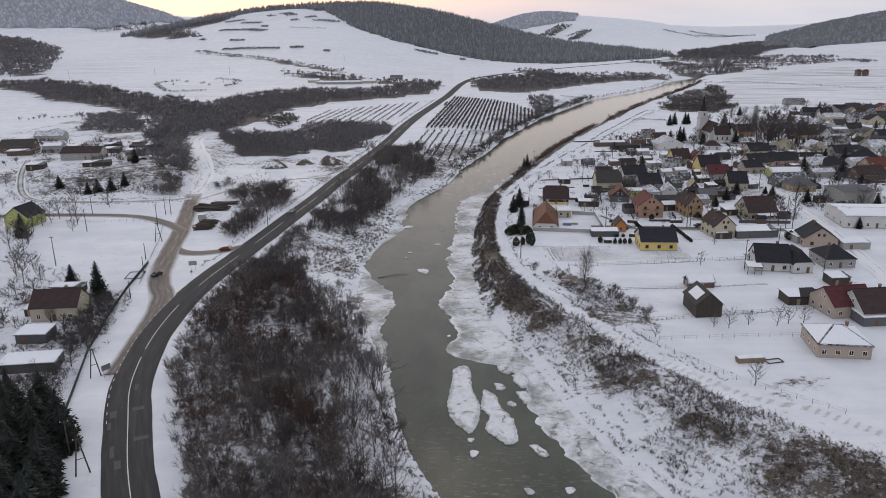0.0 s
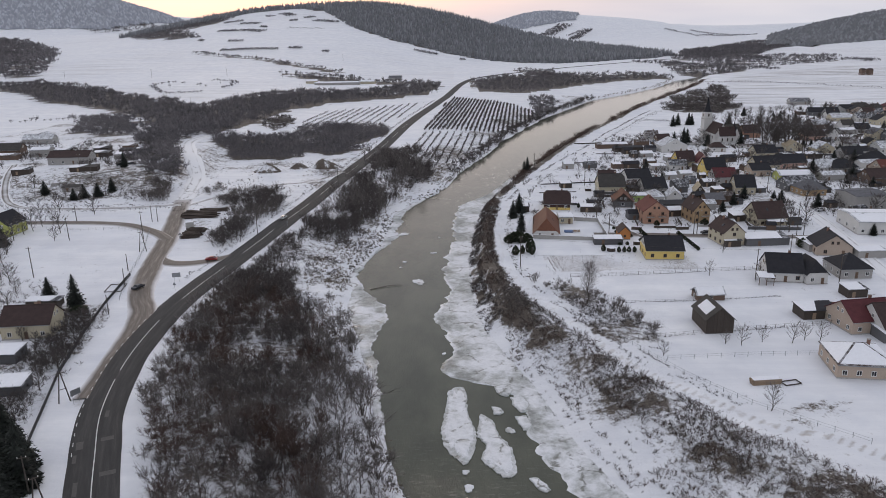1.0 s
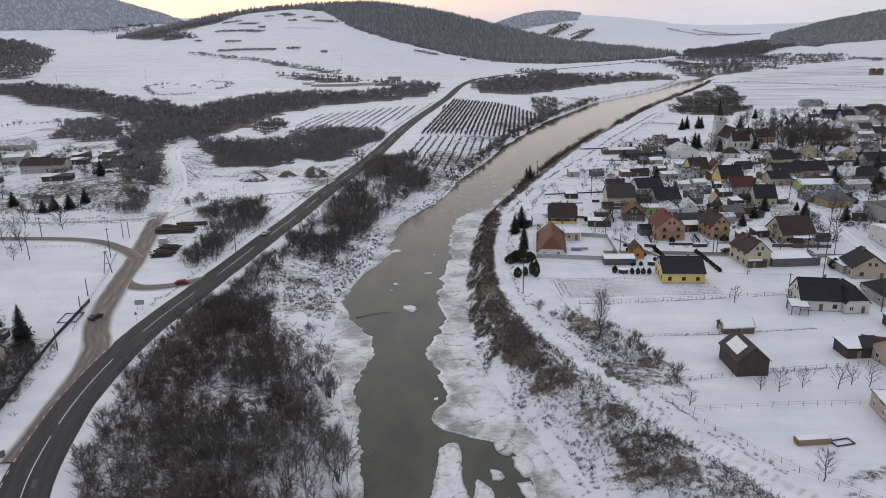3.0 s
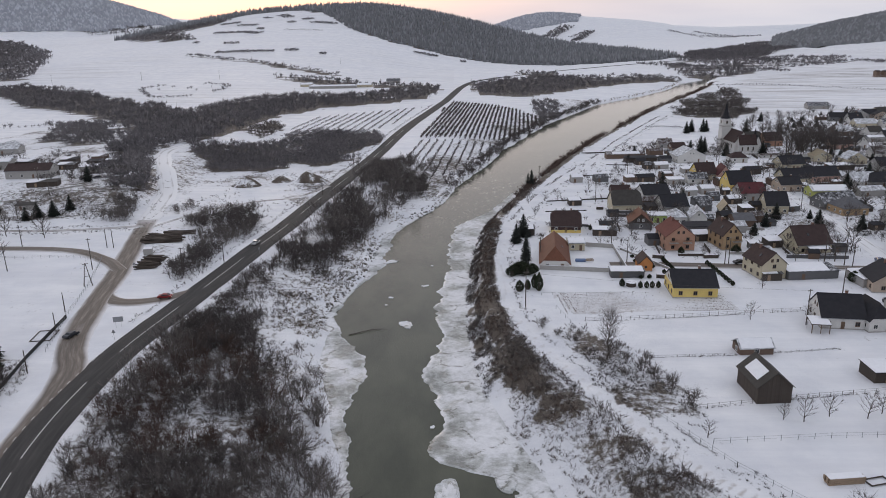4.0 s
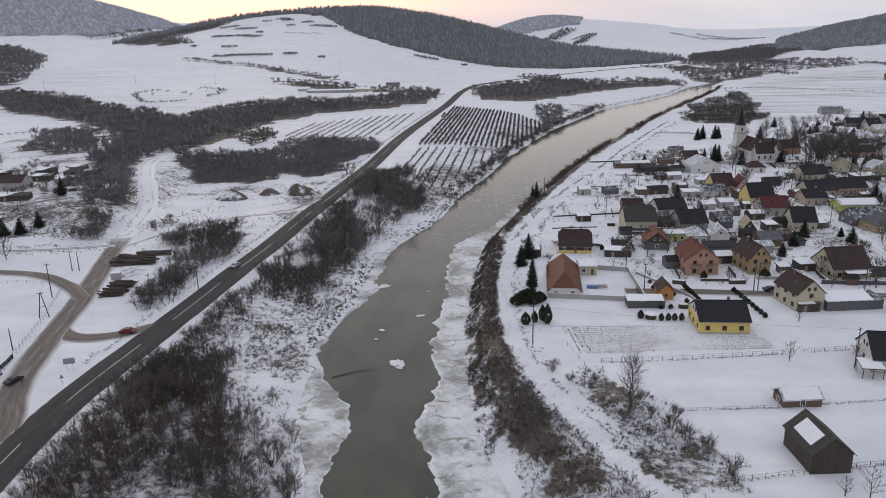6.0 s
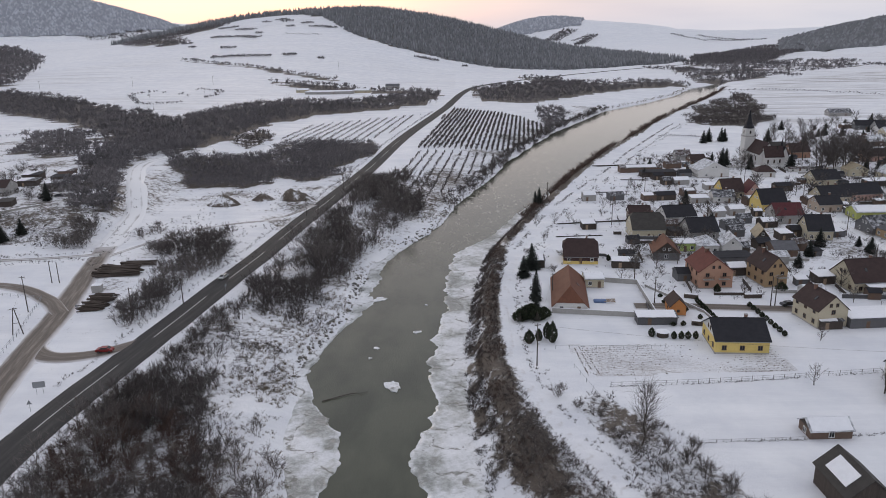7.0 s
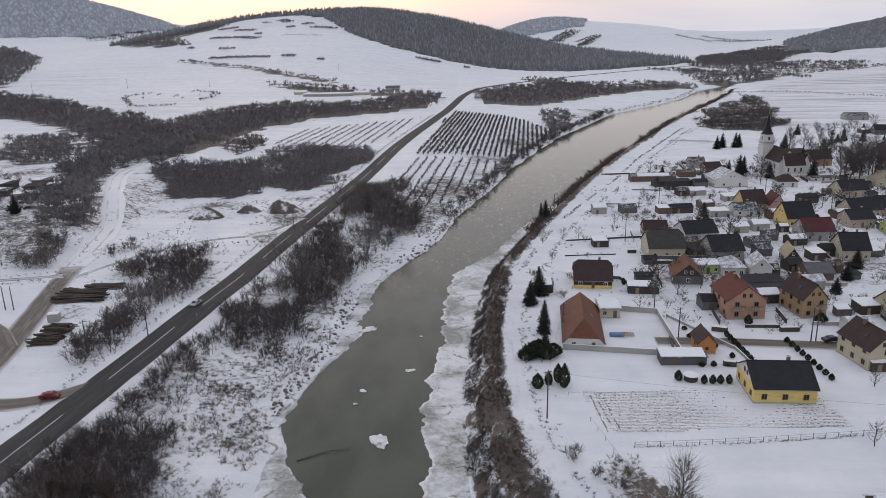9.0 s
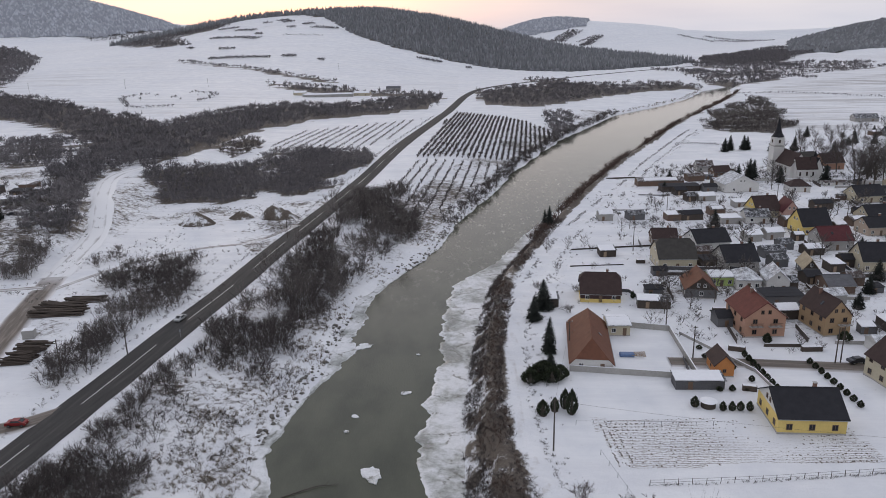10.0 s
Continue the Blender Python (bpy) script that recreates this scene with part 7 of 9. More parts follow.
for x, y, a, w, d, h, roof, wall, snow in (
        (98.7, 337.4, 3, 11, 6, 3.0, "slate", "darkgrey", 0.0), (32.5, 338, 0, 6, 5, 2.6, "slate_snow", "wood", 0.9), (62, 336, -8, 9, 4, 2.4, "slate_snow", "wood", 0.6), (79, 322, 3, 8, 5, 2.6, "slate", "darkgrey", 0),
        (95.5, 327, 4, 6, 5, 2.6, "slate_snow", "wood", 0.9), (104, 350, 4, 8, 5, 2.6, "slate_snow", "wood", 0.8),
        (112, 338, 6, 9, 5, 2.8, "grey_snow", "greyplaster", 0.9), (120, 318, 6, 7, 5, 2.6, "slate_snow", "wood", 0.7), (110, 305, 4, 6, 5, 2.5, "grey_snow", "white", 0.9),
        (117, 284, 4, 16, 7, 2.8, "slate_snow", "darkgrey", 0.8), (131, 276, 5, 6, 9, 2.6, "slate", "greyplaster", 0.9), (104, 283, 4, 6, 4, 2.4, "slate_snow", "wood", 0.7),
        (58.6, 386.3, 3, 5.5, 5, 2.4, "slate_snow", "wood", 0.9), (102.3, 436.6, 8, 9.2, 5, 2.5, "slate", "wood", 0), (95.0, 435.9, 6, 6.3, 5, 2.6, "brown_snow", "brownplaster", 0.7),
        (113.6, 493.3, 4, 18.5, 6, 2.7, "slate", "wood", 0), (128.3, 518.0, 9, 9.0, 5, 2.8, "brown_snow", "brownplaster", 0.7), (119.4, 471.4, 7, 7.9, 5, 2.4, "grey_snow", "greyplaster", 0.95),
        (115.2, 444.4, 5, 6.4, 5, 2.5, "brown_snow", "brownplaster", 0.7), (115.8, 429.8, 3, 8.1, 5, 2.6, "grey_snow", "greyplaster", 0.95), (130.2, 437.7, 8, 6.8, 5, 2.7, "slate_snow", "darkgrey", 0.8),
        (123.9, 406.6, 6, 6.7, 5, 2.8, "grey_snow", "greyplaster", 0.95), (122.6, 393.1, 4, 4.8, 5, 2.4, "slate_snow", "darkgrey", 0.8), (111.3, 484.6, 9, 5.5, 5, 2.5, "slate_snow", "wood", 0.9),
        (114.6, 383.6, 7, 7.9, 5, 2.6, "slate_snow", "darkgrey", 0.8), (127.8, 367.2, 5, 4.9, 5, 2.7, "slate_snow", "wood", 0.9), (133.8, 371.5, 3, 4.8, 5, 2.8, "slate", "wood", 0),
        (115.3, 355.7, 8, 5.1, 5, 2.4, "slate_snow", "wood", 0.9), (97.5, 401.6, 6, 5.7, 5, 2.5, "slate", "wood", 0), (90.7, 384.0, 4, 6.5, 5, 2.6, "brown_snow", "brownplaster", 0.7),
        (89.5, 373.5, 9, 4.9, 5, 2.7, "slate", "wood", 0), (137.8, 424.7, 7, 7.0, 5, 2.8, "brown_snow", "brownplaster", 0.7), (130.3, 458.4, 5, 6.2, 5, 2.4, "grey_snow", "greyplaster", 0.95),
        (107.6, 507.7, 3, 23.4, 6, 2.5, "brown_snow", "brownplaster", 0.7), (115.3, 403.8, 8, 6.0, 5, 2.6, "grey_snow", "greyplaster", 0.95), (112.1, 372.9, 6, 5.2, 5, 2.7, "slate_snow", "darkgrey", 0.8),
        (67.2, 436.9, 4, 5.7, 5, 2.8, "grey_snow", "greyplaster", 0.95), (80.0, 437.8, 9, 6.9, 5, 2.4, "slate_snow", "darkgrey", 0.8), (112.0, 470.8, 7, 4.2, 5, 2.5, "slate_snow", "wood", 0.9),
        (127.0, 490.8, 5, 6.5, 5, 2.6, "slate_snow", "darkgrey", 0.8), (136.6, 504.8, 3, 7.6, 5, 2.7, "slate_snow", "wood", 0.9), (146.2, 433.6, 8, 7.7, 5, 2.8, "slate", "wood", 0),
        (129.2, 385.9, 6, 6.5, 5, 2.4, "slate_snow", "wood", 0.9), (145.2, 399.5, 4, 5.4, 5, 2.5, "slate", "wood", 0), (163.7, 423.8, 9, 7.5, 5, 2.6, "brown_snow", "brownplaster", 0.7),
        (162.7, 452.2, 7, 8.2, 5, 2.7, "slate", "wood", 0), (126.7, 353.3, 5, 4.8, 5, 2.8, "brown_snow", "brownplaster", 0.7),
        (176, 384, 6, 10, 5, 2.6, "slate_snow", "darkgrey", 0.8), (196, 398, 6, 12, 6, 2.8, "grey_snow", "greyplaster", 0.9),
        (188, 440, 6, 12, 6, 2.8, "slate_snow", "wood", 0.8), (214, 462, 6, 14, 6, 2.8, "slate_snow", "wood", 0.8), (232, 430, 6, 12, 6, 2.8, "grey_snow", "white", 0.9),
        (250, 470, 6, 12, 6, 2.8, "slate", "greyplaster", 0.5), (268, 505, 6, 14, 6, 2.8, "slate_snow", "wood", 0.8), (285, 560, 6, 14, 6, 2.8, "slate_snow", "greyplaster", 0.8),
        (300, 590, 6, 16, 6, 2.8, "grey_snow", "white", 0.9), (330, 640, 6, 16, 6, 2.8, "slate_snow", "wood", 0.8), (310, 680, 6, 16, 6, 2.8, "slate", "brownplaster", 0.5),
        (103.8, 214.9, 4, 10, 6, 2.6, "slate", "wood", 0.3), (118, 199, 4, 12, 6, 2.6, "slate_snow", "darkgrey", 0.8),
        (122, 231, 4, 6, 5, 2.6, "slate_snow", "wood", 0.8), (146, 268, 4, 10, 4, 2.6, "grey_snow", "greyplaster", 0.9), (108, 246, 4, 5, 6, 2.8, "grey_snow", "white", 0.95),
        (-109.5, 189.5, 3, 8, 6, 2.6, "slate_snow", "darkwall", 0.97), (-101, 172.5, 8, 13, 6, 2.4, "slate_snow", "darkwall", 0.98), (-120, 209, 4, 4.5, 4, 2.2, "slate_snow", "wood", 0.9),
        (-117, 165, 8, 9, 6, 2.4, "slate", "darkwall", 0.7), (-123, 187, 8, 6, 5, 2.4, "slate_snow", "wood", 0.9), (-120, 229, 4, 10, 3, 1.8, "slate_snow", "wood", 0.7),
        (-214, 440, 5, 12, 6, 2.8, "slate_snow", "wood", 0.6), (-190, 452, 5, 14, 6, 2.8, "slate_snow", "greyplaster", 0.8), (-240, 470, 5, 14, 6, 2.8, "slate_snow", "wood", 0.8),
        (-262, 452, 5, 14, 6, 2.8, "brown_snow", "brownplaster", 0.6), (-189.5, 384, 8, 8, 5, 2.3, "moss", "greyplaster", 0), (-209, 460, 5, 9, 6, 2.8, "slate_snow", "wood", 0.4), (-198, 470, 5, 8, 6, 2.8, "slate", "wood", 0), (-216, 476, 5, 9, 7, 3.0, "slate", "wood", 0.4), (-191, 476, 5, 6, 3, 2.4, "slate_snow", "darkgrey", 0.9), (-203, 486, 5, 8, 6, 2.8, "brown_snow", "brownplaster", 0.5), (-228, 408, 8, 9, 6, 2.8, "slate_snow", "wood", 0.6), (-196, 412, 10, 14, 6, 2.4, "moss", "wood", 0.3)):
    if wall in ("wood", "darkgrey") and 85 < x < 300 and y > 290 and int(x * 7) % 2:
        snow, roof = 0.0, "slate"
    tone = {"wood": "timber", "darkwall": "black", "darkgrey": "dark", "white": "white", "greyplaster": "grey", "brownplaster": "brown"}[wall]
    cover = "deep snow on its roof" if snow > 0.85 else "patchy snow on its roof" if snow else "a bare dark roof"
    two = y > 290 and 60 < x < 300 and int(x * 3 + y) % 3 != 0
    shed(x, y, a, w, d, h, roof, wall, f"{'gabled' if two else 'low'} {tone} outbuilding with {cover}", snow, 0.3, "shed", two)


def wall_run(pts, h, thick, mat, label, name="garden_wall", cap=True):
    """A wall along a broken line, each stretch a part with a snow cap."""
    e = new(name)
    e.location = (pts[0][0], pts[0][1], land1(*pts[0]))
    for (ax, ay), (bx, by) in zip(pts[:-1], pts[1:]):
        L, a = math.hypot(bx - ax, by - ay), math.degrees(math.atan2(by - ay, bx - ax))
        m = pose(ax - pts[0][0], ay - pts[0][1], land1(ax, ay) - e.location.z, 0, 0, a)
        part("panel", box_mesh("panel", 0, L, -thick / 2, thick / 2, -0.6, h, M[mat], 0.02), e, "", m)
        if cap:
            part("snow_cap", box_mesh("snow_cap", 0, L, -thick / 2 - 0.03, thick / 2 + 0.03, h + 0.004, h + 0.1, M["snow"], 0.03), e, "", m)
    return tagged(e, label, "wall")


wall_run([(33, 297), (61.2, 292.2), (61.8, 316), (62, 320), (52.4, 322.5)], 1.5, 0.25, "concrete", "grey concrete yard wall capped with snow")
wall_run([(64, 318), (75, 296), (76, 285)], 0.7, 0.2, "concrete", "low grey garden wall beside the hedge")
wall_run([(108, 226), (118, 222), (134, 214)], 1.4, 0.2, "brick", "brown fence wall along the village street")
wall_run([(118, 306), (138, 304)], 1.3, 0.2, "darkwall", "dark panel fence before a cream house")
wall_run([(152, 518), (190, 512), (222, 505)], 1.6, 0.4, "wall_white", "white churchyard wall under snow")
wall_run([(50, 352), (58, 350), (61, 338)], 1.0, 0.15, "darkwall", "dark board fence along a garden path")
wall_run([(70, 372), (92, 370)], 1.2, 0.15, "darkwall", "low dark fence behind gardens")
wall_run([(44, 375.8), (62, 377)], 0.45, 0.12, "wood", "dark board fence across the gardens", cap=False)
wall_run([(47, 395), (80, 400)], 0.5, 0.12, "wood", "weathered fence across the gardens")


def fence(pts, gap, h, label, rails=2, mat="wood", mesh=False):
    """Posts with wires or rails along a broken line."""
    e = new("fence")
    x0, y0 = pts[0]
    z0 = land1(x0, y0)
    e.location = (x0, y0, z0)
    post = once(("post", h), lambda: box_mesh("post", -0.045, 0.045, -0.045, 0.045, -0.4, h, M[mat], 0.015))
    for (ax, ay), (bx, by) in zip(pts[:-1], pts[1:]):
        L = math.hypot(bx - ax, by - ay)
        n = max(1, round(L / gap))
        for i in range(n + 1):
            px, py = ax + (bx - ax) * i / n, ay + (by - ay) * i / n
            part("post", post, e, "", pose(px - x0, py - y0, land1(px, py) - z0, 3 * math.sin(px * 3), 3 * math.sin(py * 5), 0))
        for r in range(rails):
            zz = h * (0.9 - 0.42 * r)
            a, b = np.array([ax - x0, ay - y0, land1(ax, ay) - z0 + zz]), np.array([bx - x0, by - y0, land1(bx, by) - z0 + zz])
            part("rail", tri_mesh("rail", *prism(a, b, 0.022, 0.022, 4), M["metal" if mesh else mat]), e)
    return tagged(e, label, "fence")


fence([(40.7, 252), (60.5, 253.3), (82.7, 255.5), (104, 258)], 2.6, 1.2, "old post and wire fence above the furrowed garden")
fence([(50.6, 228.4), (73.5, 229.6)], 3.0, 0.7, "low leaning fence between snowy gardens", 1)
fence([(50.8, 202.3), (78.3, 207.3), (110, 212.2)], 2.6, 1.2, "post and wire fence below the barn")
fence([(55, 190), (78.4, 191.8), (99.3, 192.4)], 3.2, 1.3, "thin wire mesh fence across the snow", 2, "metal", True)
fence([(47, 201), (56.7, 182), (67, 167.8), (84, 152)], 3.2, 1.3, "thin wire mesh fence along the track", 2, "metal", True)
fence([(34, 262), (47, 201)], 4.0, 1.1, "fence of thin posts above the track", 1, "metal", True)
fence([(31, 273), (58, 272)], 3.5, 1.0, "thin wire fence behind the furrows", 1, "metal", True)
fence([(98, 246), (104, 258), (108, 246)], 3.0, 1.1, "short fence before a white house")
fence([(-99.2, 234.2), (-106.1, 258), (-112, 283), (-117.6, 300.8), (-121, 312)], 2.5, 1.3, "mesh fence beside the side road", 2, "metal", True)
fence([(-121, 312), (-135, 315), (-160, 314)], 3.0, 1.1, "mesh fence along the bending lane", 2, "metal", True)
wall_run([(-105.8, 257.6), (-102.0, 230.7), (-98.0, 209.9), (-92.1, 184.5), (-82.6, 154.8), (-78.7, 144.4)], 1.0, 0.1, "tarp", "black tarpaulin fence along the sports field and gardens", cap=False)
wall_run([(-75, 128), (-80, 146)], 1.0, 0.12, "darkwall", "dark low fence under the spruces", cap=False)


wall_run([(-203, 391), (-190, 400), (-177, 415)], 1.7, 0.5, "concrete", "low concrete retaining wall on the slope below the farm")

# ---- poles and wires ----
for pts in ([(67.6, 455.9), (86.6, 454.8)], [(91.5, 485.7), (105.7, 483.9)], [(79.2, 364.3), (89.4, 365.6)], [(84, 528), (100, 530)]):
    wall_run(pts, 0.45, 0.12, "wood", "low weathered board fence across a garden strip", cap=False)
for pts in ([(148, 322), (160, 350), (172, 372)], [(150, 392), (172, 388), (200, 392)], [(205, 420), (232, 418)], [(176, 470), (206, 462)], [(126, 300), (146, 312)]):
    fence(pts, 3.0, 1.2, "wooden garden fence between village plots")


def pole(x, y, h, label="tarred wooden utility pole with a crossarm", arm=1.6, lamp=False, name="utility_pole", lean=0.0, top_only=False):
    e = new(name)
    e.matrix_basis = pose(x, y, land1(x, y), lean, 0, 20)
    part("shaft", once(("shaft", h), lambda: tri_mesh("shaft", *prism(np.array([0, 0, -0.5]), np.array([0, 0, h]), 0.17, 0.11, 7), M["pole"])), e)
    if arm:
        a = part("crossarm", once(("arm", arm, h), lambda: box_mesh("crossarm", -arm / 2, arm / 2, -0.06, 0.06, h - 0.5, h - 0.36, M["pole"], 0.015)), e)
        for k in (-0.42, 0, 0.42):
            part("insulator", once(("ins", h), lambda: box_mesh("insulator", -0.06, 0.06, -0.06, 0.06, h - 0.36, h - 0.14, M["frame"], 0.02)), a, "", pose(k * arm, 0, 0))
    if lamp:
        part("lamp_arm", once(("lamparm", h), lambda: tri_mesh("lamp_arm", *prism(np.array([0, 0, h - 0.2]), np.array([1.3, 0, h + 0.2]), 0.04, 0.03, 5), M["metal"])), e)
        part("lamp_head", once(("lamphead", h), lambda: box_mesh("lamp_head", 1.1, 1.7, -0.12, 0.12, h + 0.16, h + 0.3, M["metal"], 0.04)), e)
    return tagged(e, label, "utility pole")


def a_pole(x, y, h, ang, label="A-shaped pair of wooden poles braced together"):
    e = new("utility_pole")
    e.matrix_basis = pose(x, y, land1(x, y), 0, 0, ang)
    for s in (-1, 1):
        part("leg", tri_mesh("leg", *prism(np.array([s * h * 0.17, 0, -0.4]), np.array([s * 0.1, 0, h]), 0.16, 0.11, 7), M["pole"]), e)
    part("brace", box_mesh("brace", -h * 0.1, h * 0.1, -0.05, 0.05, h * 0.42, h * 0.42 + 0.13, M["pole"], 0.01), e)
    a = part("crossarm", box_mesh("crossarm", -0.9, 0.9, -0.06, 0.06, h - 0.3, h - 0.16, M["pole"], 0.01), e)
    for k in (-0.7, 0.7):
        part("insulator", once(("ins2", h), lambda: box_mesh("insulator", -0.06, 0.06, -0.06, 0.06, h - 0.16, h + 0.06, M["frame"], 0.02)), a, "", pose(k, 0, 0))
    return tagged(e, label, "utility pole")


for x, y, h in ((25.4, 263.4, 10.9), (61.8, 322.5, 8.0), (63.4, 304, 8.0), (34.5, 309, 7.6), (-119.3, 301.4, 11.1), (-85.6, 295, 9.7), (-76, 308.3, 7.6), (-137.9, 256.1, 10.7),
                (98.6, 247.9, 10.2), (68.8, 393.8, 9.0), (162.9, 432.9, 8.0), (-73, 137.2, 7.6), (48, 440, 8), (96, 452, 8), (150, 470, 8), (205, 440, 8), (180, 360, 8), (-199, 415, 9), (-185, 398, 9), (-160, 330, 8), (-148, 420, 8), (-60, 415, 8), (-52, 470, 8)):
    pole(x, y, h)
for x, y, h in ((133.2, 297.4, 13.0), (127.3, 298.8, 10.5), (135.1, 295.8, 8.5), (95, 299.9, 9.0), (96.4, 300.3, 9.0), (140, 330, 9), (118, 268, 9), (123, 244, 9), (152, 372, 9)):
    pole(x, y, h, "street lamp on a tall grey pole", 0, True, "street_lamp")
pole(-102.8, 246.3, 6.0, "thin wooden pole by the tarpaulin fence", 0)
pole(-108.5, 262, 6.0, "thin wooden pole by the mesh fence", 0)
pole(-97, 222, 6.0, "thin wooden pole by the fence corner", 0)
for x, y in ((-582, 1147), (-464, 1180), (-351, 1192), (-265, 1193), (-210, 1465)):
    pole(x, y, 13.0, "power line pole in the open snow field", 3.0)
a_pole(-112.7, 284.8, 7.6, 30)
a_pole(-67.3, 130.8, 7.6, 40)
a_pole(-83.5, 170.4, 7.2, 40)
pole(-125.9, 326.9, 7.4, "one of two bare wooden poles by the lane", 0)
pole(-123.5, 327, 7.2, "one of two bare wooden poles by the lane", 0)
pole(-148, 300, 9.5, "tall leaning concrete mast in the snowy field", 0, False, "mast", 4)


def wire(a, b, za, zb, sag, r=0.018):
    """One hanging cable between two pole heads."""
    n = 10
    P = [np.array([a[0] + (b[0] - a[0]) * i / n, a[1] + (b[1] - a[1]) * i / n, za + (zb - za) * i / n - sag * 4 * (i / n) * (1 - i / n)]) for i in range(n + 1)]
    return joined([prism(p, q, r, r, 3) for p, q in zip(P[:-1], P[1:])])


wires = []
for a, b, ha, hb in (((25.4, 263.4), (34.5, 309), 10.5, 7.3), ((25.4, 263.4), (98.6, 247.9), 10.5, 9.8), ((61.8, 322.5), (63.4, 304), 7.7, 7.7), ((61.8, 322.5), (68.8, 393.8), 7.7, 8.7), ((-85.6, 295), (-76, 308.3), 9.3, 7.3), ((-119.3, 301.4), (-112.7, 284.8), 10.7, 7.4)):
    wires.append(wire(a, b, land1(*a) + ha, land1(*b) + hb, 0.8))
tagged(new("overhead_wires", tri_mesh("overhead_wires", *joined(wires), M["pole"])), "thin dark overhead wires between poles", "wire", kind="stuff")


# ---- evergreens and garden trees ----
def thuja_shape(seed, h, r, n=620, flat=0.5):
    """Dense evergreen: short upward leaf blades over an egg-shaped body."""
    g_ = np.random.default_rng(seed)
    u = g_.uniform(0, 1, n) ** 0.9
    a = g_.uniform(0, 2 * np.pi, n)
    rr = r * np.sin(np.pi * (0.12 + 0.86 * u) ** (1 - 0.35 * flat)) * g_.uniform(0.75, 1.05, n)
    base = np.stack([np.cos(a) * rr * 0.8, np.sin(a) * rr * 0.8, u * h * 0.93], 1)
    tip = np.stack([np.cos(a) * rr * 1.12, np.sin(a) * rr * 1.12, u * h * 0.93 + 0.16 * h * g_.uniform(0.5, 1.2, n)], 1)
    return blades(base, tip, np.full(n, 0.15 * r + 0.04), g_)


def thuja(x, y, h, r, label, seed, group=""):
    e = new("thuja")
    e.location = (x, y, land1(x, y))
    part("stem", once(("stem", h), lambda: tri_mesh("stem", *prism(np.array([0, 0, -0.2]), np.array([0, 0, h * 0.8]), r * 0.35 + 0.03, 0.03, 6), M["bark"])), e)
    part("foliage", once(("thuja", h, r, seed % 3), lambda: tri_mesh("foliage", *thuja_shape(seed % 3, h, r), M["thuja"])), e)
    return tagged(e, label, "shrub", group)


for k, x in enumerate((61.8, 63.7, 65.4, 67.3)):
    thuja(x, 278.0, 2.1, 0.8, "clipped round-topped dark thuja in a garden row", k, "clipped thujas by the well")
for k, (x, y) in enumerate(((64, 286.6), (66.7, 286.6), (69.9, 286.7), (72.5, 291), (70.4, 297), (67.2, 299.5), (66, 303.5), (68.4, 305), (66.2, 308.5))):
    thuja(x, y, 1.1 + 0.3 * (k % 2), 0.75, "low rounded evergreen bush in the snow", k, "round garden bushes")
for k in range(8):
    thuja(75.6 + 0.25 * k * 0.4, 304 - 2.5 * k, 1.6, 0.75, "dark evergreen bush in a garden hedge", k, "hedge beside the yellow house")
for k in range(9):
    thuja(89.2 + 0.14 * k, 300 - 2.6 * k, 1.5, 0.75, "dark evergreen bush in a sparse hedge row", k + 1, "hedge row behind the yellow house")
for k, (x, y, h, r) in enumerate(((25.4, 293.4, 3.6, 2.9), (28.4, 292, 3.4, 2.6), (27.0, 295.4, 3.4, 2.6), (23.6, 291.6, 3.0, 2.4), (30.4, 294.0, 3.0, 2.2), (30.7, 277.1, 5.6, 1.3), (29.6, 279.5, 4.4, 1.2), (27.4, 278.6, 3.0, 1.0), (24.8, 276.9, 3.4, 1.4), (56.6, 279.8, 2.4, 1.0), (137, 283, 5.0, 3.0), (128, 281, 3.5, 2.0),
                                   (84, 312, 2.6, 1.2), (103, 312, 3.0, 1.8), (58, 345, 2.2, 0.7), (63, 344, 2.2, 0.7), (66, 342, 2.0, 0.7), (-105.9, 222.6, 2.6, 2.8))):
    thuja(x, y, h, r, "broad dark evergreen shrub in snow" if r > 1.5 else "slim dark evergreen in a garden", k)
# round well house with a snowy lid
well = new("well")
well.location = (59.4, 279.8, land1(59.4, 279.8))
bmw = bmesh.new()
bmesh.ops.create_cone(bmw, cap_ends=True, segments=16, radius1=1.5, radius2=1.5, depth=1.5)
bmesh.ops.translate(bmw, verts=bmw.verts, vec=(0, 0, 0.6))
mw = bpy.data.meshes.new("body")
bmw.to_mesh(mw)
bmw.free()
mw.materials.append(M["wood"])
part("body", mw, well)
bmw = bmesh.new()
bmesh.ops.create_cone(bmw, cap_ends=True, segments=16, radius1=1.8, radius2=0.5, depth=0.5)
bmesh.ops.translate(bmw, verts=bmw.verts, vec=(0, 0, 1.61))
mw = bpy.data.meshes.new("lid")
bmw.to_mesh(mw)
bmw.free()
mw.materials.append(M["snow"])
part("lid", mw, well, "snow-covered lid")
tagged(well, "round wooden well house with snow on its lid", "well")

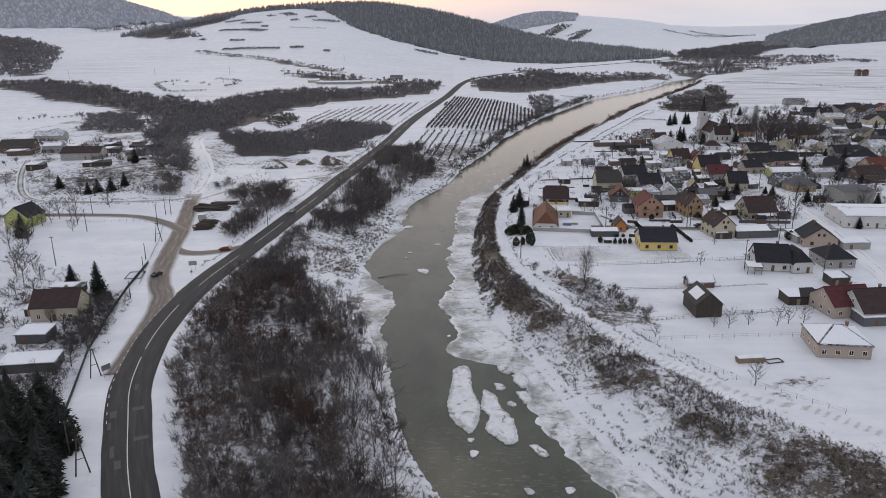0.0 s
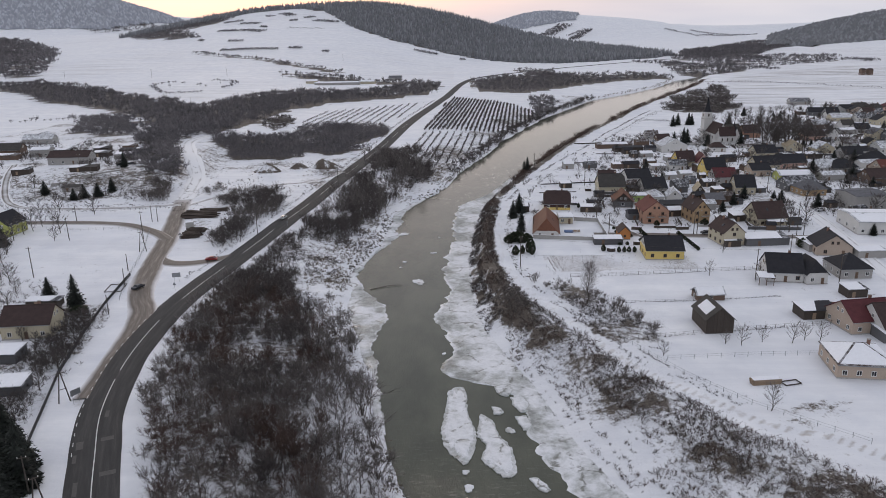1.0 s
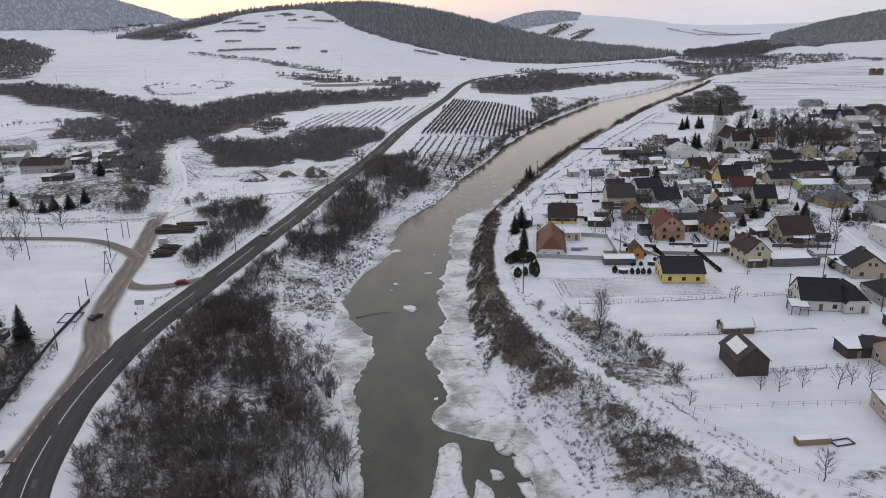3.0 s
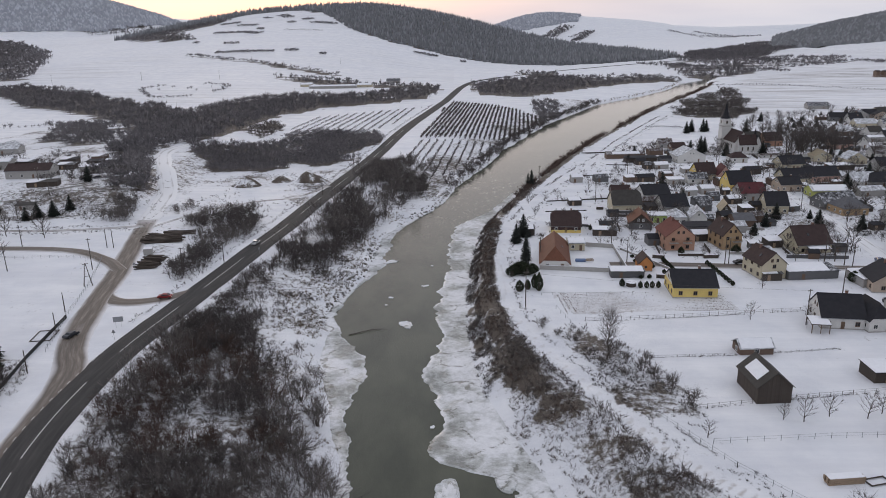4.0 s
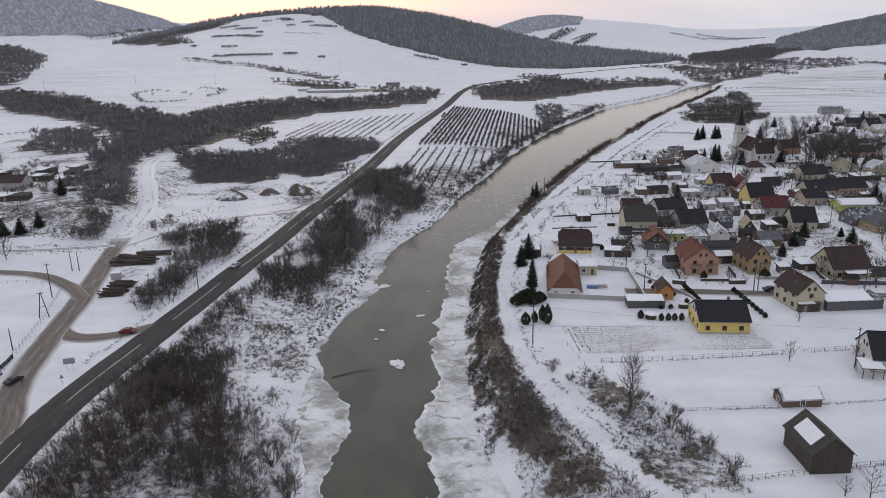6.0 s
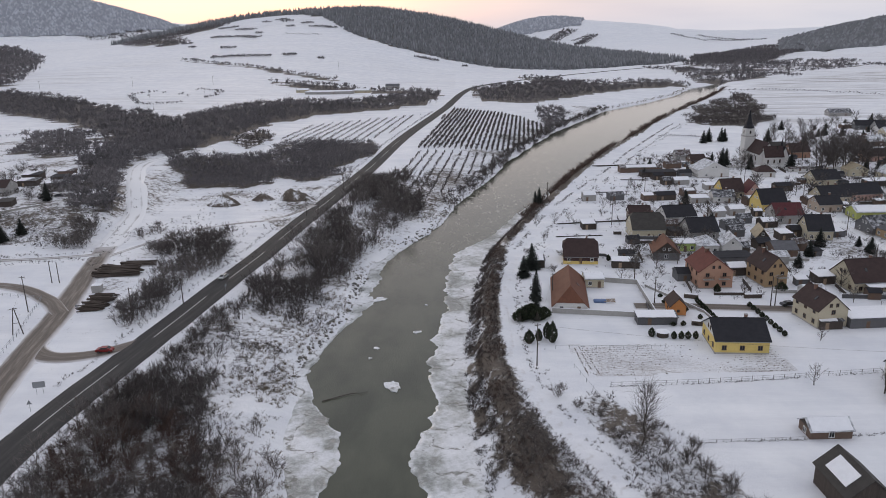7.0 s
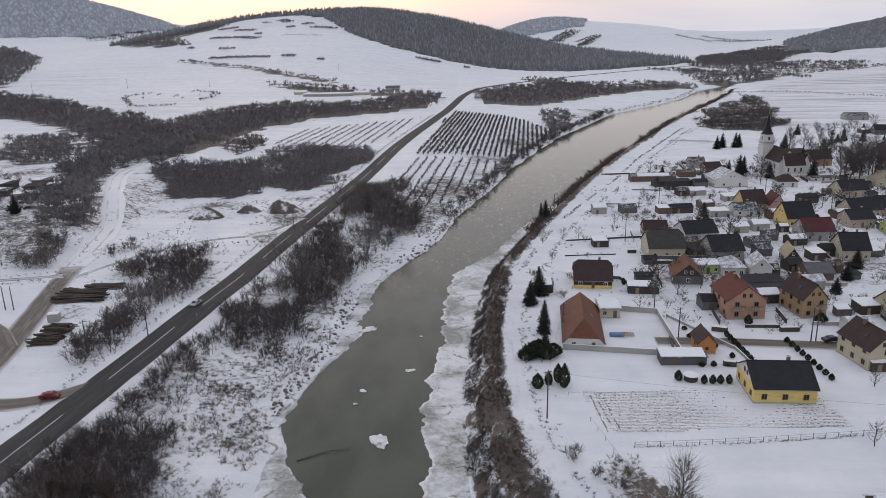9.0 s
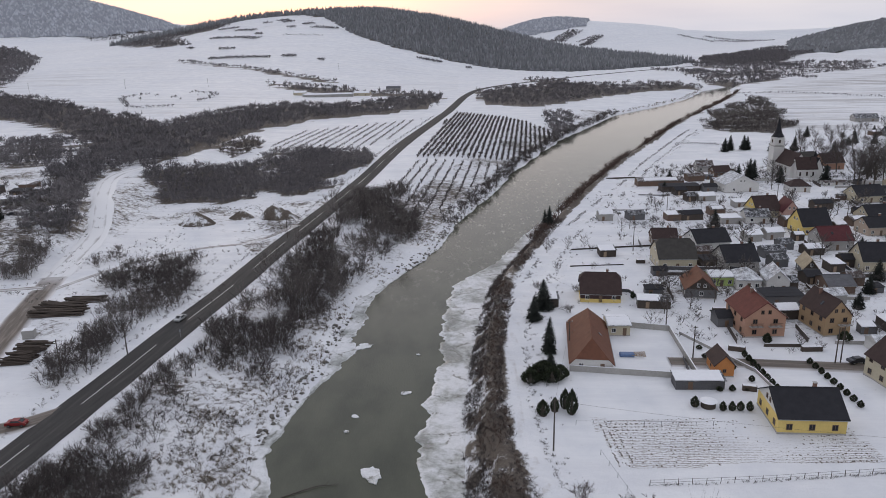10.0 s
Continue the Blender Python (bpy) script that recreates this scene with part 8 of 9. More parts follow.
k = 0
for x, y, h, r in ((31.0, 336.8, 9.0, 3.0), (29.4, 307.0, 9.6, 2.0), (27.6, 328, 7.5, 2.2), (28.5, 296.5, 5.0, 1.8), (-123.2, 238.2, 6.4, 2.0), (-110.4, 229.6, 10.1, 2.7), (-201, 381, 7, 2.4), (-178, 374, 7, 2.6), (-172, 376, 7, 2.6), (-168, 383, 7, 2.2), (-181, 370, 6, 2.2), (-179, 424, 9, 2.4), (-170, 292, 10, 3.2),
                   (175.5, 615.4, 9, 2.6), (180.9, 621.5, 10, 2.8), (189.3, 620.6, 10, 2.8), (192, 622, 9, 2.6), (204.3, 613, 9, 2.6), (218.1, 612.5, 10, 2.8), (189.4, 508.7, 10, 3.2), (145.6, 507.5, 11, 2.6), (154.5, 516.4, 12, 3.4), (158, 520, 11, 3), (186, 520, 12, 3),
                   (-78, 128, 12, 4.4), (-83, 133, 12, 4.4), (-76, 121, 12, 4.0), (-86, 126, 12, 4.4), (-82, 119, 12, 4.4), (-90, 140, 11, 4.2), (-84, 146, 10, 3.8), (-93, 130, 12, 4.4), (-72, 114, 10, 3.6), (-88, 134, 13, 4.4), (-80, 138, 11, 4.0), (-95, 145, 11, 4), (-98, 136, 12, 4.2), (-92, 151, 12, 4.0), (-97, 153, 12, 4.2), (-87, 154, 10, 3.4), (-101, 146, 12, 4.2), (-76, 134, 9, 3.2), (-79, 113, 11, 4.2), (-71, 124, 12, 3.8), (-69, 118, 12, 4.0), (-74, 129, 11, 3.6), (-67, 113, 13, 4.2), (-75, 139, 10, 3.4), (-78, 144, 11, 3.6), (-85, 139, 12, 4.2), (-90, 146, 12, 4.2), (-81, 126, 13, 4.4), (-74, 118, 13, 4.4), (-88, 122, 13, 4.4), (42, 437, 9, 2.0), (43.2, 431, 8, 1.8)):
    spruce(x, y, h, r, k, "dense dark spruce beside the road" if x > -95 and x < -65 and y < 145 else "dark green spruce with drooping boughs in snow", 14)
    k += 1

tree(41.8, 227.8, 13.6, 2.3, 201, "tall slender bare larch above the embankment", limbs=60, twigs=1300, trunk=0.2, low=0.12, wide=0.04)
tree(70.1, 165.2, 6.1, 2.6, 202, "small bare fruit tree in the snow", limbs=16, twigs=420, trunk=0.12, low=0.2)
for k, (x, y, h, s) in enumerate(((76, 198.2, 5.2, 2.6), (82, 200.1, 4.2, 2.0), (89.3, 199.3, 5.5, 2.4), (93.1, 201.1, 4.0, 1.8), (96.5, 200.1, 5.0, 2.2), (72.2, 199.1, 3.4, 1.5), (54.7, 192.2, 3.6, 1.6), (85.5, 252.1, 4.8, 1.8), (57.5, 322, 4.6, 2.2), (101, 252, 4, 1.8), (75.5, 277.5, 3.4, 1.6), (98, 276, 3.6, 1.6),
                                   (36, 312, 3.5, 1.6), (66, 348, 5, 2.4), (46, 396, 4.5, 2.4), (52, 398, 4.5, 2.4), (38, 392, 4.5, 2.6), (70, 420, 5, 2.8), (74, 424, 5, 2.6), (84, 396, 5, 2.2), (126, 352, 5, 2.4), (130, 356, 5, 2.4), (166, 352, 7, 3.6), (163, 349, 6, 3))):
    tree(x, y, h, s, 210 + k, "small bare fruit tree in a snowy garden", limbs=14, twigs=260, trunk=0.1, low=0.18)
for k, (x, y, h, s) in enumerate(((-17.5, 171.5, 11.0, 7.5), (-13.5, 157.5, 7.5, 6.5), (-19.5, 152.0, 8.5, 6.0), (-11.5, 147, 6.5, 5.0), (-26, 190, 7.5, 5.0), (-24.5, 204, 6.5, 4.5), (-30, 214, 6.0, 4.5), (-21, 181, 6.5, 4.5))):
    e = new("willow")
    e.location = (x, y, land1(x, y))
    part("trunk", tri_mesh("trunk", *joined([prism(np.array([0, 0, -0.4]), np.array([0.3 * q, 0.2 * q * q, h * 0.22]), 0.22, 0.12, 6) for q in (-1.5, 0, 1.6)]), M["bark"]), e)
    part("crown", tri_mesh("crown", *shrub_shape(250 + k, h, s * 1.5, 15, 1900, 0.05, flat=False), M["greytwig"]), e)
    tagged(e, "broad many-stemmed bare willow leaning over the water's edge", "tree")
for k, (x, y, h) in enumerate(((200, 497, 15), (204, 500, 16), (207, 496, 15), (212, 495, 17), (216, 499, 16), (219, 495, 16), (224, 500, 15), (228, 506, 15), (234, 512, 14), (243, 520, 15), (253, 525, 14), (196, 527, 16), (186, 560, 15), (200, 566, 16), (222, 560, 15), (236, 500, 13), (262, 500, 14), (247, 492, 12), (210, 540, 16), (226, 532, 15), (240, 540, 15), (203, 508, 17), (208, 512, 17), (214, 508, 18), (220, 512, 17), (226, 518, 16), (216, 520, 17), (231, 524, 16), (222, 528, 17))):
    tree(x, y, h, 5.0, 270 + k % 6, "tall bare lime tree in the churchyard grove", "tree", "twig", 30, 1000, 0.34, 0.28, 0.07)
for k, (x, y, h) in enumerate(((-170, 300, 8), (-171, 309, 9), (-170, 314, 9), (-170, 321, 9), (-168, 326, 8), (-163, 284, 7), (-158, 272, 7), (-154, 262, 6), (-150, 254, 6), (-136, 228, 5), (-130, 228, 5), (-135, 241, 5), (-100, 214, 5), (-101, 206, 5), (-96, 196, 5), (-93, 186, 5), (-92, 176, 5), (-106, 200, 4), (-126, 205, 4), (-112, 204, 4), (-186, 372, 8), (-176, 366, 7), (-260, 420, 9), (-252, 400, 9), (-246, 392, 9))):
    tree(x, y, h, h * 0.42, 290 + k % 5, "bare roadside tree with a thin crown", "tree", "twig", 20, 520, 0.14, 0.15, 0.06)
for k, (x, y, h, s) in enumerate(((28.5, 248.2, 3.2, 3.4), (48.8, 221.6, 3.6, 3), (53.4, 212.4, 4.4, 3.2), (55.2, 205, 4.6, 3.4), (51.3, 225.6, 3.2, 2.6), (38.2, 230.7, 2.6, 3), (46.1, 225.7, 3, 3), (45.7, 233.3, 2.4, 2.8), (36, 239, 1.8, 2.6), (32, 243, 1.8, 2.4), (50.5, 217, 4, 3), (44, 219, 2.4, 3), (40, 225, 2.4, 3), (38, 334, 2.4, 3.4), (43, 352, 2.0, 4.0), (31, 355, 2, 3.2))):
    e = new("bush")
    e.location = (x, y, land1(x, y))
    part("crown", tri_mesh("crown", *shrub_shape(320 + k, h, s * 1.05, 16, 900, 0.045, flat=False), M["greytwig"]), e)
    tagged(e, "bare rounded bush on the snowy embankment", "bush")
g = np.random.default_rng(77)
P = sown([(29, 247), (33, 236), (38, 222), (39, 206), (45, 200), (56, 200), (57, 210), (52, 226), (43, 240), (38, 250)], 1.25, 78, 0.62, 6)
scatter("weeds", low + tufts, P, g.uniform(0.4, 1.1, len(P)), M["twig"], "dry weeds around the bushes above the track", "weeds", 79)
P = np.concatenate([sown([(34, 340), (60, 335), (90, 420), (120, 540), (100, 560), (50, 420)], 6.0, 81, 1.0, 12), sown([(120, 300), (150, 300), (300, 560), (330, 700), (270, 620), (170, 430)], 11.0, 82, 0.95, 14)])
scatter("garden_bushes", low + mid[:2], P, g.uniform(0.5, 0.9, len(P)), M["twig"], "small bare bushes in the snowy gardens", "bush", 83)
P = sown([(-160, 372), (-146, 392), (-146, 415), (-175, 420), (-215, 405), (-205, 375)], 2.4, 84, 0.85, 9)
scatter("weeds", low + tufts, P, g.uniform(0.5, 1.0, len(P)), M["twig"], "dry weeds on the rough spoil slope", "weeds", 85)
P = np.concatenate([sown([(-120, 345), (-66, 345), (-52, 420), (-50, 480), (-110, 470), (-150, 440), (-140, 390)], 3.0, 86, 1.0, 9), along(UPPER, 0.0, 0.7, 2.2, 2.0, 87, -4.0), along(MAIN, 0.16, 0.42, 1.6, 1.0, 88, 8.0)])
scatter("weeds", tufts + low, P, g.uniform(0.4, 0.9, len(P)), M["twig"], "dry weeds on waste ground and verges", "weeds", 89)


# ---- things along the roads of the far bank ----
def car(x, y, ang, paint, label):
    e = new("car")
    e.matrix_basis = pose(x, y, land1(x, y) + 0.12, 0, 0, ang)
    prof = [(-2.1, 0.35), (-2.15, 0.75), (-1.9, 0.98), (-1.2, 1.05), (-0.75, 1.42), (0.75, 1.46), (1.55, 1.02), (2.05, 0.9), (2.12, 0.4)]
    n = len(prof)
    V = [(q, s * (0.86 if z < 1.2 else 0.66), z) for s in (-1, 1) for q, z in prof]
    Fc = [list(range(n))[::-1], list(range(n, 2 * n))] + [[i, (i + 1) % n, n + (i + 1) % n, n + i] for i in range(n)]
    me = solid("body", V, Fc, M[paint])
    body = part("body", me, e)
    for a, b, nm in ((3, 4, "rear_window"), (5, 6, "windscreen")):
        (xa, za), (xb, zb) = prof[a], prof[b]
        V = [(xa * 0.96 + xb * 0.04, -0.62, za * 0.96 + zb * 0.04 + 0.01), (xa * 0.96 + xb * 0.04, 0.62, za * 0.96 + zb * 0.04 + 0.01), (xb * 0.96 + xa * 0.04, 0.56, zb * 0.96 + za * 0.04 + 0.01), (xb * 0.96 + xa * 0.04, -0.56, zb * 0.96 + za * 0.04 + 0.01)]
        V = [(p, q, r + 0.012) for p, q, r in V] + [(p, q, r - 0.02) for p, q, r in V]
        part(nm, solid(nm, V, [[0, 1, 2, 3], [7, 6, 5, 4], [0, 4, 5, 1], [1, 5, 6, 2], [2, 6, 7, 3], [3, 7, 4, 0]], M["pane"]), body)
    for s in (-1, 1):
        part("side_window", once(("sidewin", s), lambda: solid("side_window", [(-1.0, s * 0.875, 1.05), (1.2, s * 0.875, 1.05), (0.65, s * 0.70, 1.38), (-0.7, s * 0.70, 1.36)] + [(-1.0, s * 0.8, 1.05), (1.2, s * 0.8, 1.05), (0.65, s * 0.62, 1.38), (-0.7, s * 0.62, 1.36)], [[0, 1, 2, 3], [7, 6, 5, 4], [0, 4, 5, 1], [1, 5, 6, 2], [2, 6, 7, 3], [3, 7, 4, 0]], M["pane"])), body)
        part("headlight", once(("hl", s), lambda: box_mesh("headlight", 2.0, 2.13, s * 0.62 - 0.16, s * 0.62 + 0.16, 0.62, 0.78, M["lamp_glass"], 0.03)), body)
        for q in (-1.3, 1.3):
            w = part("wheel", once("wheel", lambda: tri_mesh("wheel", *joined([prism(np.array([0, -0.1, 0]), np.array([0, 0.1, 0]), 0.32, 0.32, 12), prism(np.array([0, -0.101, 0]), np.array([0, -0.1, 0]), 0.001, 0.32, 12), prism(np.array([0, 0.1, 0]), np.array([0, 0.101, 0]), 0.32, 0.001, 12)]), M["rubber"])), e, "", pose(q, s * 0.8, 0.32))
            part("rim", once("rim", lambda: box_mesh("rim", -0.14, 0.14, -0.112, 0.112, -0.14, 0.14, M["metal"], 0.05)), w)
    return tagged(e, label, "car")


for key, c in (("paint_dark", (0.03, 0.032, 0.04)), ("paint_red", (0.22, 0.02, 0.02)), ("paint_silver", (0.45, 0.46, 0.47)), ("paint_blue", (0.04, 0.06, 0.14))):
    M[key] = surface(key, c, 0.3, 6.0, 0.05, 0.15, 0.001, 0.3)
car(-97.3, 243.5, 70, "paint_dark", "dark car waiting on the slushy side road")
car(-83.2, 272.8, 4, "paint_red", "red hatchback at the junction")
car(-70.5, 330.0, -100, "paint_silver", "silver car driving on the wet main road")
car(158.7, 333.4, 20, "paint_silver", "silver car parked by the village street")
car(100, 300, 8, "paint_dark", "dark car parked between gardens")
car(146, 300, 80, "paint_blue", "dark blue car parked by the workshop")
car(-178, 432, 20, "paint_dark", "dark car parked in the farmyard snow")
car(-173, 434, 100, "paint_silver", "silver car parked in the farmyard snow")
car(-183, 428, 10, "paint_dark", "dark van parked under the spruce by the farm")
car(128, 262, 85, "paint_dark", "dark car parked beside the street")


def log_pile(x, y, ang, length, across, layers, seed, label):
    e = new("log_pile")
    e.matrix_basis = pose(x, y, land1(x, y), 0, 0, ang)
    r_ = random.Random(seed)
    for lv in range(layers):
        n = int(across / 0.42) - lv
        for i in range(n):
            rad = r_.uniform(0.17, 0.26)
            me = once(("log", length, r_.randint(0, 3)), lambda: tri_mesh("log", *joined([prism(np.array([-length / 2, 0, 0]), np.array([length / 2, 0, 0]), rad, rad * 0.8, 7), prism(np.array([-length / 2 - 0.01, 0, 0]), np.array([-length / 2, 0, 0]), 0.001, rad, 7), prism(np.array([length / 2, 0, 0]), np.array([length / 2 + 0.01, 0, 0]), rad * 0.8, 0.001, 7)]), M["log"]))
            part("log", me, e, "", pose(r_.uniform(-1.4, 1.4), (i - n / 2 + 0.5) * 0.42 + r_.uniform(-0.25, 0.25), 0.2 + lv * 0.35, 0, r_.uniform(-4, 4), r_.uniform(-11, 11)))
    return tagged(e, label, "log pile")


for k, (y, n) in enumerate(((302.6, 5), (306.0, 4), (309.6, 5), (313.0, 4))):
    log_pile(-101.2 - 0.25 * k, y, (4, -5, 2, -3)[k], 6.0, 3.3, n, 1 + k, "stacked felled logs beside the side road" if k < 3 else "stacked felled logs beside a pale cabin")
log_pile(-108, 335, 3, 14.0, 5.0, 4, 5, "long pile of dark tree trunks")
log_pile(-109.5, 340.5, -4, 13.0, 4.6, 4, 6, "long pile of dark tree trunks with a little snow")
log_pile(-106, 346.5, 9, 11.0, 3.8, 3, 7, "loose pile of grey trunks with branches by the lane")
box_e = new("container")
box_e.matrix_basis = pose(-106.8, 318.5, land1(-106.8, 318.5), 0, 0, 12)
part("body", box_mesh("body", -1.5, 1.5, -1.1, 1.1, 0, 2.3, M["wall_greyplaster"], 0.05), box_e)
part("snow_cover", box_mesh("snow_cover", -1.5, 1.5, -1.1, 1.1, 2.304, 2.45, M["snow"], 0.05), box_e, "lying snow")
tagged(box_e, "small pale cabin with a snowy roof by the logs", "cabin")


def sign(x, y, ang, w, h, z, mat, label, tri=False):
    e = new("road_sign")
    e.matrix_basis = pose(x, y, land1(x, y), 0, 0, ang)
    for s in ((-0.7, 0.7) if w > 1.2 else (0,)):
        part("post", once(("signpost", z), lambda: tri_mesh("post", *prism(np.array([0, 0.06, -0.4]), np.array([0, 0.06, z + h * 0.5]), 0.04, 0.04, 6), M["metal"])), e, "", pose(s, 0, 0))
    if tri:
        V = [(-w / 2, -0.02, z - h / 2), (w / 2, -0.02, z - h / 2), (0, -0.02, z + h / 2), (-w / 2, 0.02, z - h / 2), (w / 2, 0.02, z - h / 2), (0, 0.02, z + h / 2)]
        part("plate", solid("plate", V, [[0, 1, 2], [5, 4, 3], [0, 3, 4, 1], [1, 4, 5, 2], [2, 5, 3, 0]], M[mat]), e)
    else:
        part("plate", box_mesh("plate", -w / 2, w / 2, -0.03, 0.02, z - h / 2, z + h / 2, M[mat], 0.02), e)
    return tagged(e, label, "road sign")


sign(-87.3, 250, 15, 2.6, 1.5, 2.4, "metal", "grey back of a direction sign on two posts")
sign(-85, 242, 15, 1.1, 1.0, 2.2, "metal", "grey triangular warning sign seen from behind", True)
sign(-104, 300, 15, 0.7, 0.7, 2.4, "metal", "small round-edged sign by the lane")
sign(-80.5, 170, 60, 2.4, 1.4, 2.6, "metal", "grey sign board on posts beside the road")
sign(-66, 318, 60, 0.7, 0.7, 2.2, "metal", "small sign on a thin post by the road")

# goal frame, timber stack, yard clutter
goal = new("sandpit")
goal.matrix_basis = pose(-104.5, 241, land1(-104.5, 241) + 0.01, 0, 0, 8)
for a, b in (((-2.5, 0), (2.5, 0)), ((2.5, 0), (2.5, 7)), ((2.5, 7), (-2.5, 7)), ((-2.5, 7), (-2.5, 0))):
    part("beam", tri_mesh("beam", *prism(np.array([*a, 0.12]), np.array([*b, 0.12]), 0.13, 0.13, 5), M["wood"]), goal)
tagged(goal, "square sandpit edged with dark beams under snow", "sandpit")
stack = new("timber_stack")
stack.matrix_basis = pose(73.7, 177.5, land1(73.7, 177.5), 0, 0, 6)
for lv in range(3):
    for q in range(4):
        part("beam", once("stackbeam", lambda: box_mesh("beam", -3.3, 3.3, -0.2, 0.2, 0, 0.4, M["palewood"], 0.03)), stack, "", pose(0.15 * math.sin(q * 3 + lv), (q - 1.5) * 0.44, lv * 0.43))
part("snow_cover", box_mesh("snow_cover", -3.2, 3.2, -0.85, 0.85, 1.27, 1.42, M["snow"], 0.06), stack, "lying snow")
tagged(stack, "stack of old timber beams under snow", "timber stack")
trough = new("cold_frame")
trough.matrix_basis = pose(79.5, 177.5, land1(79.5, 177.5), 0, 0, 14)
for a, b in (((-2, -1), (2, -1)), ((2, -1), (2, 1)), ((2, 1), (-2, 1)), ((-2, 1), (-2, -1))):
    part("beam", tri_mesh("beam", *prism(np.array([*a, 0.2]), np.array([*b, 0.2]), 0.14, 0.14, 5), M["wood"]), trough)
tagged(trough, "open garden bed edged with logs in the snow", "garden bed")
tarp = new("covered_pile")
tarp.matrix_basis = pose(49, 304.6, land1(49, 304.6), 0, 0, -3)
part("sheet", box_mesh("sheet", -3, 0.6, -0.8, 0.8, 0, 0.9, M["blue"], 0.25), tarp)
for k in range(6):
    part("lath", once("lath", lambda: box_mesh("lath", -2.2, 2.2, -0.06, 0.06, 0, 0.1, M["palewood"])), tarp, "", pose(1.0, -0.9 + 0.34 * k, 0.5 + 0.04 * k, 0, 0, 3 * k - 8))
tagged(tarp, "pile of laths under a blue tarpaulin in the yard", "pile")

# spoil heaps beside the main road
for x, y, r, h, label in ((-72, 450, 6.0, 4.8, "steep heap of bare soil with snow on its shoulders"), (-104, 439, 5.5, 3.6, "low heap of rubble in the snow"), (-88, 449, 4.0, 2.6, "low heap of rubble in the snow")):
    uu, aa = np.meshgrid(np.linspace(0, 1, 11), np.linspace(0, 2 * np.pi, 33))
    X = x + uu * r * 1.5 * np.cos(aa)
    Y = y + uu * r * np.sin(aa)
    Z = land(X, Y) - 0.3 * uu ** 4 + h * (1 - uu ** 1.6) * (1 + 0.5 * ripple(X, Y, 2.2, 1.0) * (uu < 0.95))
    me = grid_mesh("mound", X, Y, Z, M["ground"])
    value(me, "grass", 0.72 + 0.3 * ripple(X, Y, 2.0, 3.0) - 0.35 * (Y > y + 1.5))
    value(me, "dirt", 0 * X)
    value(me, "rows", 0 * X)
    tagged(new("mound", me), label, "mound")

# stones along the left shore
rock_shapes = []
for k in range(5):
    g_ = np.random.default_rng(400 + k)
    bmr = bmesh.new()
    bmesh.ops.create_icosphere(bmr, subdivisions=1, radius=0.6)
    V = np.array([v.co[:] for v in bmr.verts]) * g_.uniform(0.6, 1.2, (len(bmr.verts), 1)) * np.array([1.2, 1.0, 0.7])
    F = np.array([[v.index for v in f.verts] for f in bmr.faces])
    bmr.free()
    rock_shapes.append((V, F))
g = np.random.default_rng(410)
ys = np.concatenate([g.uniform(266, 345, 190), g.uniform(385, 540, 300), g.uniform(112, 160, 60)])
P = np.stack([bank_left(ys) - g.uniform(-1.6, 3.6, len(ys)), ys], 1)
scatter("bank_stones", rock_shapes, P, g.uniform(0.3, 1.1, len(P)), M["stone"], "dark rough stones along the water's edge", "stones", 411)

# ---- ice floes ----
def plate(outline, label, snowy=0.6, seed=0):
    """A broad floe with a ragged rim, from the corners of its outline."""
    r_ = random.Random(seed)
    pts = spline(outline + outline[:1], 0.7)[:-1]
    pts = [(x + r_.uniform(-0.22, 0.22), y + r_.uniform(-0.3, 0.3)) for x, y in pts]
    z = -5.57 + float(fall(outline[0][1]))
    floe_ = slab("ice_floe", pts, z, 0.26, M["ice"], label, "ice floe", snowy=snowy * 0.7)
    cx, cy = sum(p[0] for p in pts) / len(pts), sum(p[1] for p in pts) / len(pts)
    top = [(cx + (x - cx) * (k + w), cy + (y - cy) * (k + w), z + zz) for k, zz in ((0.86, 0.24), (0.80, 0.36)) for (x, y), w in zip(pts, [r_.uniform(-0.13, 0.07) for _ in pts])]
    n = len(pts)
    crust = solid("snow_crust", top, [list(range(n, 2 * n))] + [[i, (i + 1) % n, n + (i + 1) % n, n + i] for i in range(n)], M["ice"])
    value(crust, "snowy", [snowy + 0.12] * (2 * n))
    part("snow_crust", crust, floe_, "crusted grey-white snow on the ice")


plate([(1.6, 185.0), (4.0, 187.0), (5.8, 184.5), (6.2, 174), (7.8, 164), (5.8, 154.5), (3.6, 156.0), (1.2, 160), (0.2, 166), (0.7, 172)], "long white ice floe broken from the shelf", 0.75, 61)
plate([(8.9, 174.2), (11.8, 170.4), (12.6, 165.0), (14.8, 160.5), (15.4, 151.6), (13.4, 149.2), (10.6, 152.5), (8.6, 156.2), (9.6, 161.0), (8.0, 165.5)], "long white ice floe with a notched rim", 0.75, 62)
plate([(17.6, 149.4), (19.6, 149.2), (21.2, 145.6), (19.6, 144.8)], "small white ice floe beside the shelf", 0.9, 63)
plate([(12.8, 187.4), (15.6, 188.2), (17.2, 185.6), (15.8, 182.2), (13.6, 183.0)], "grey ice plate jammed against the shelf", 0.6, 65)
plate([(16.4, 181.6), (19.2, 182.0), (20.4, 177.6), (18.6, 174.6), (16.8, 177.2)], "grey-white ice plate jammed against the shelf", 0.7, 66)
plate([(16.8, 172.6), (19.2, 173.0), (20.2, 168.6), (18.0, 167.2)], "small grey ice plate beside the shelf", 0.65, 67)
plate([(11.6, 177.2), (13.6, 176.4), (14.2, 174.0), (12.4, 173.6)], "small grey ice floe between larger plates", 0.6, 64)
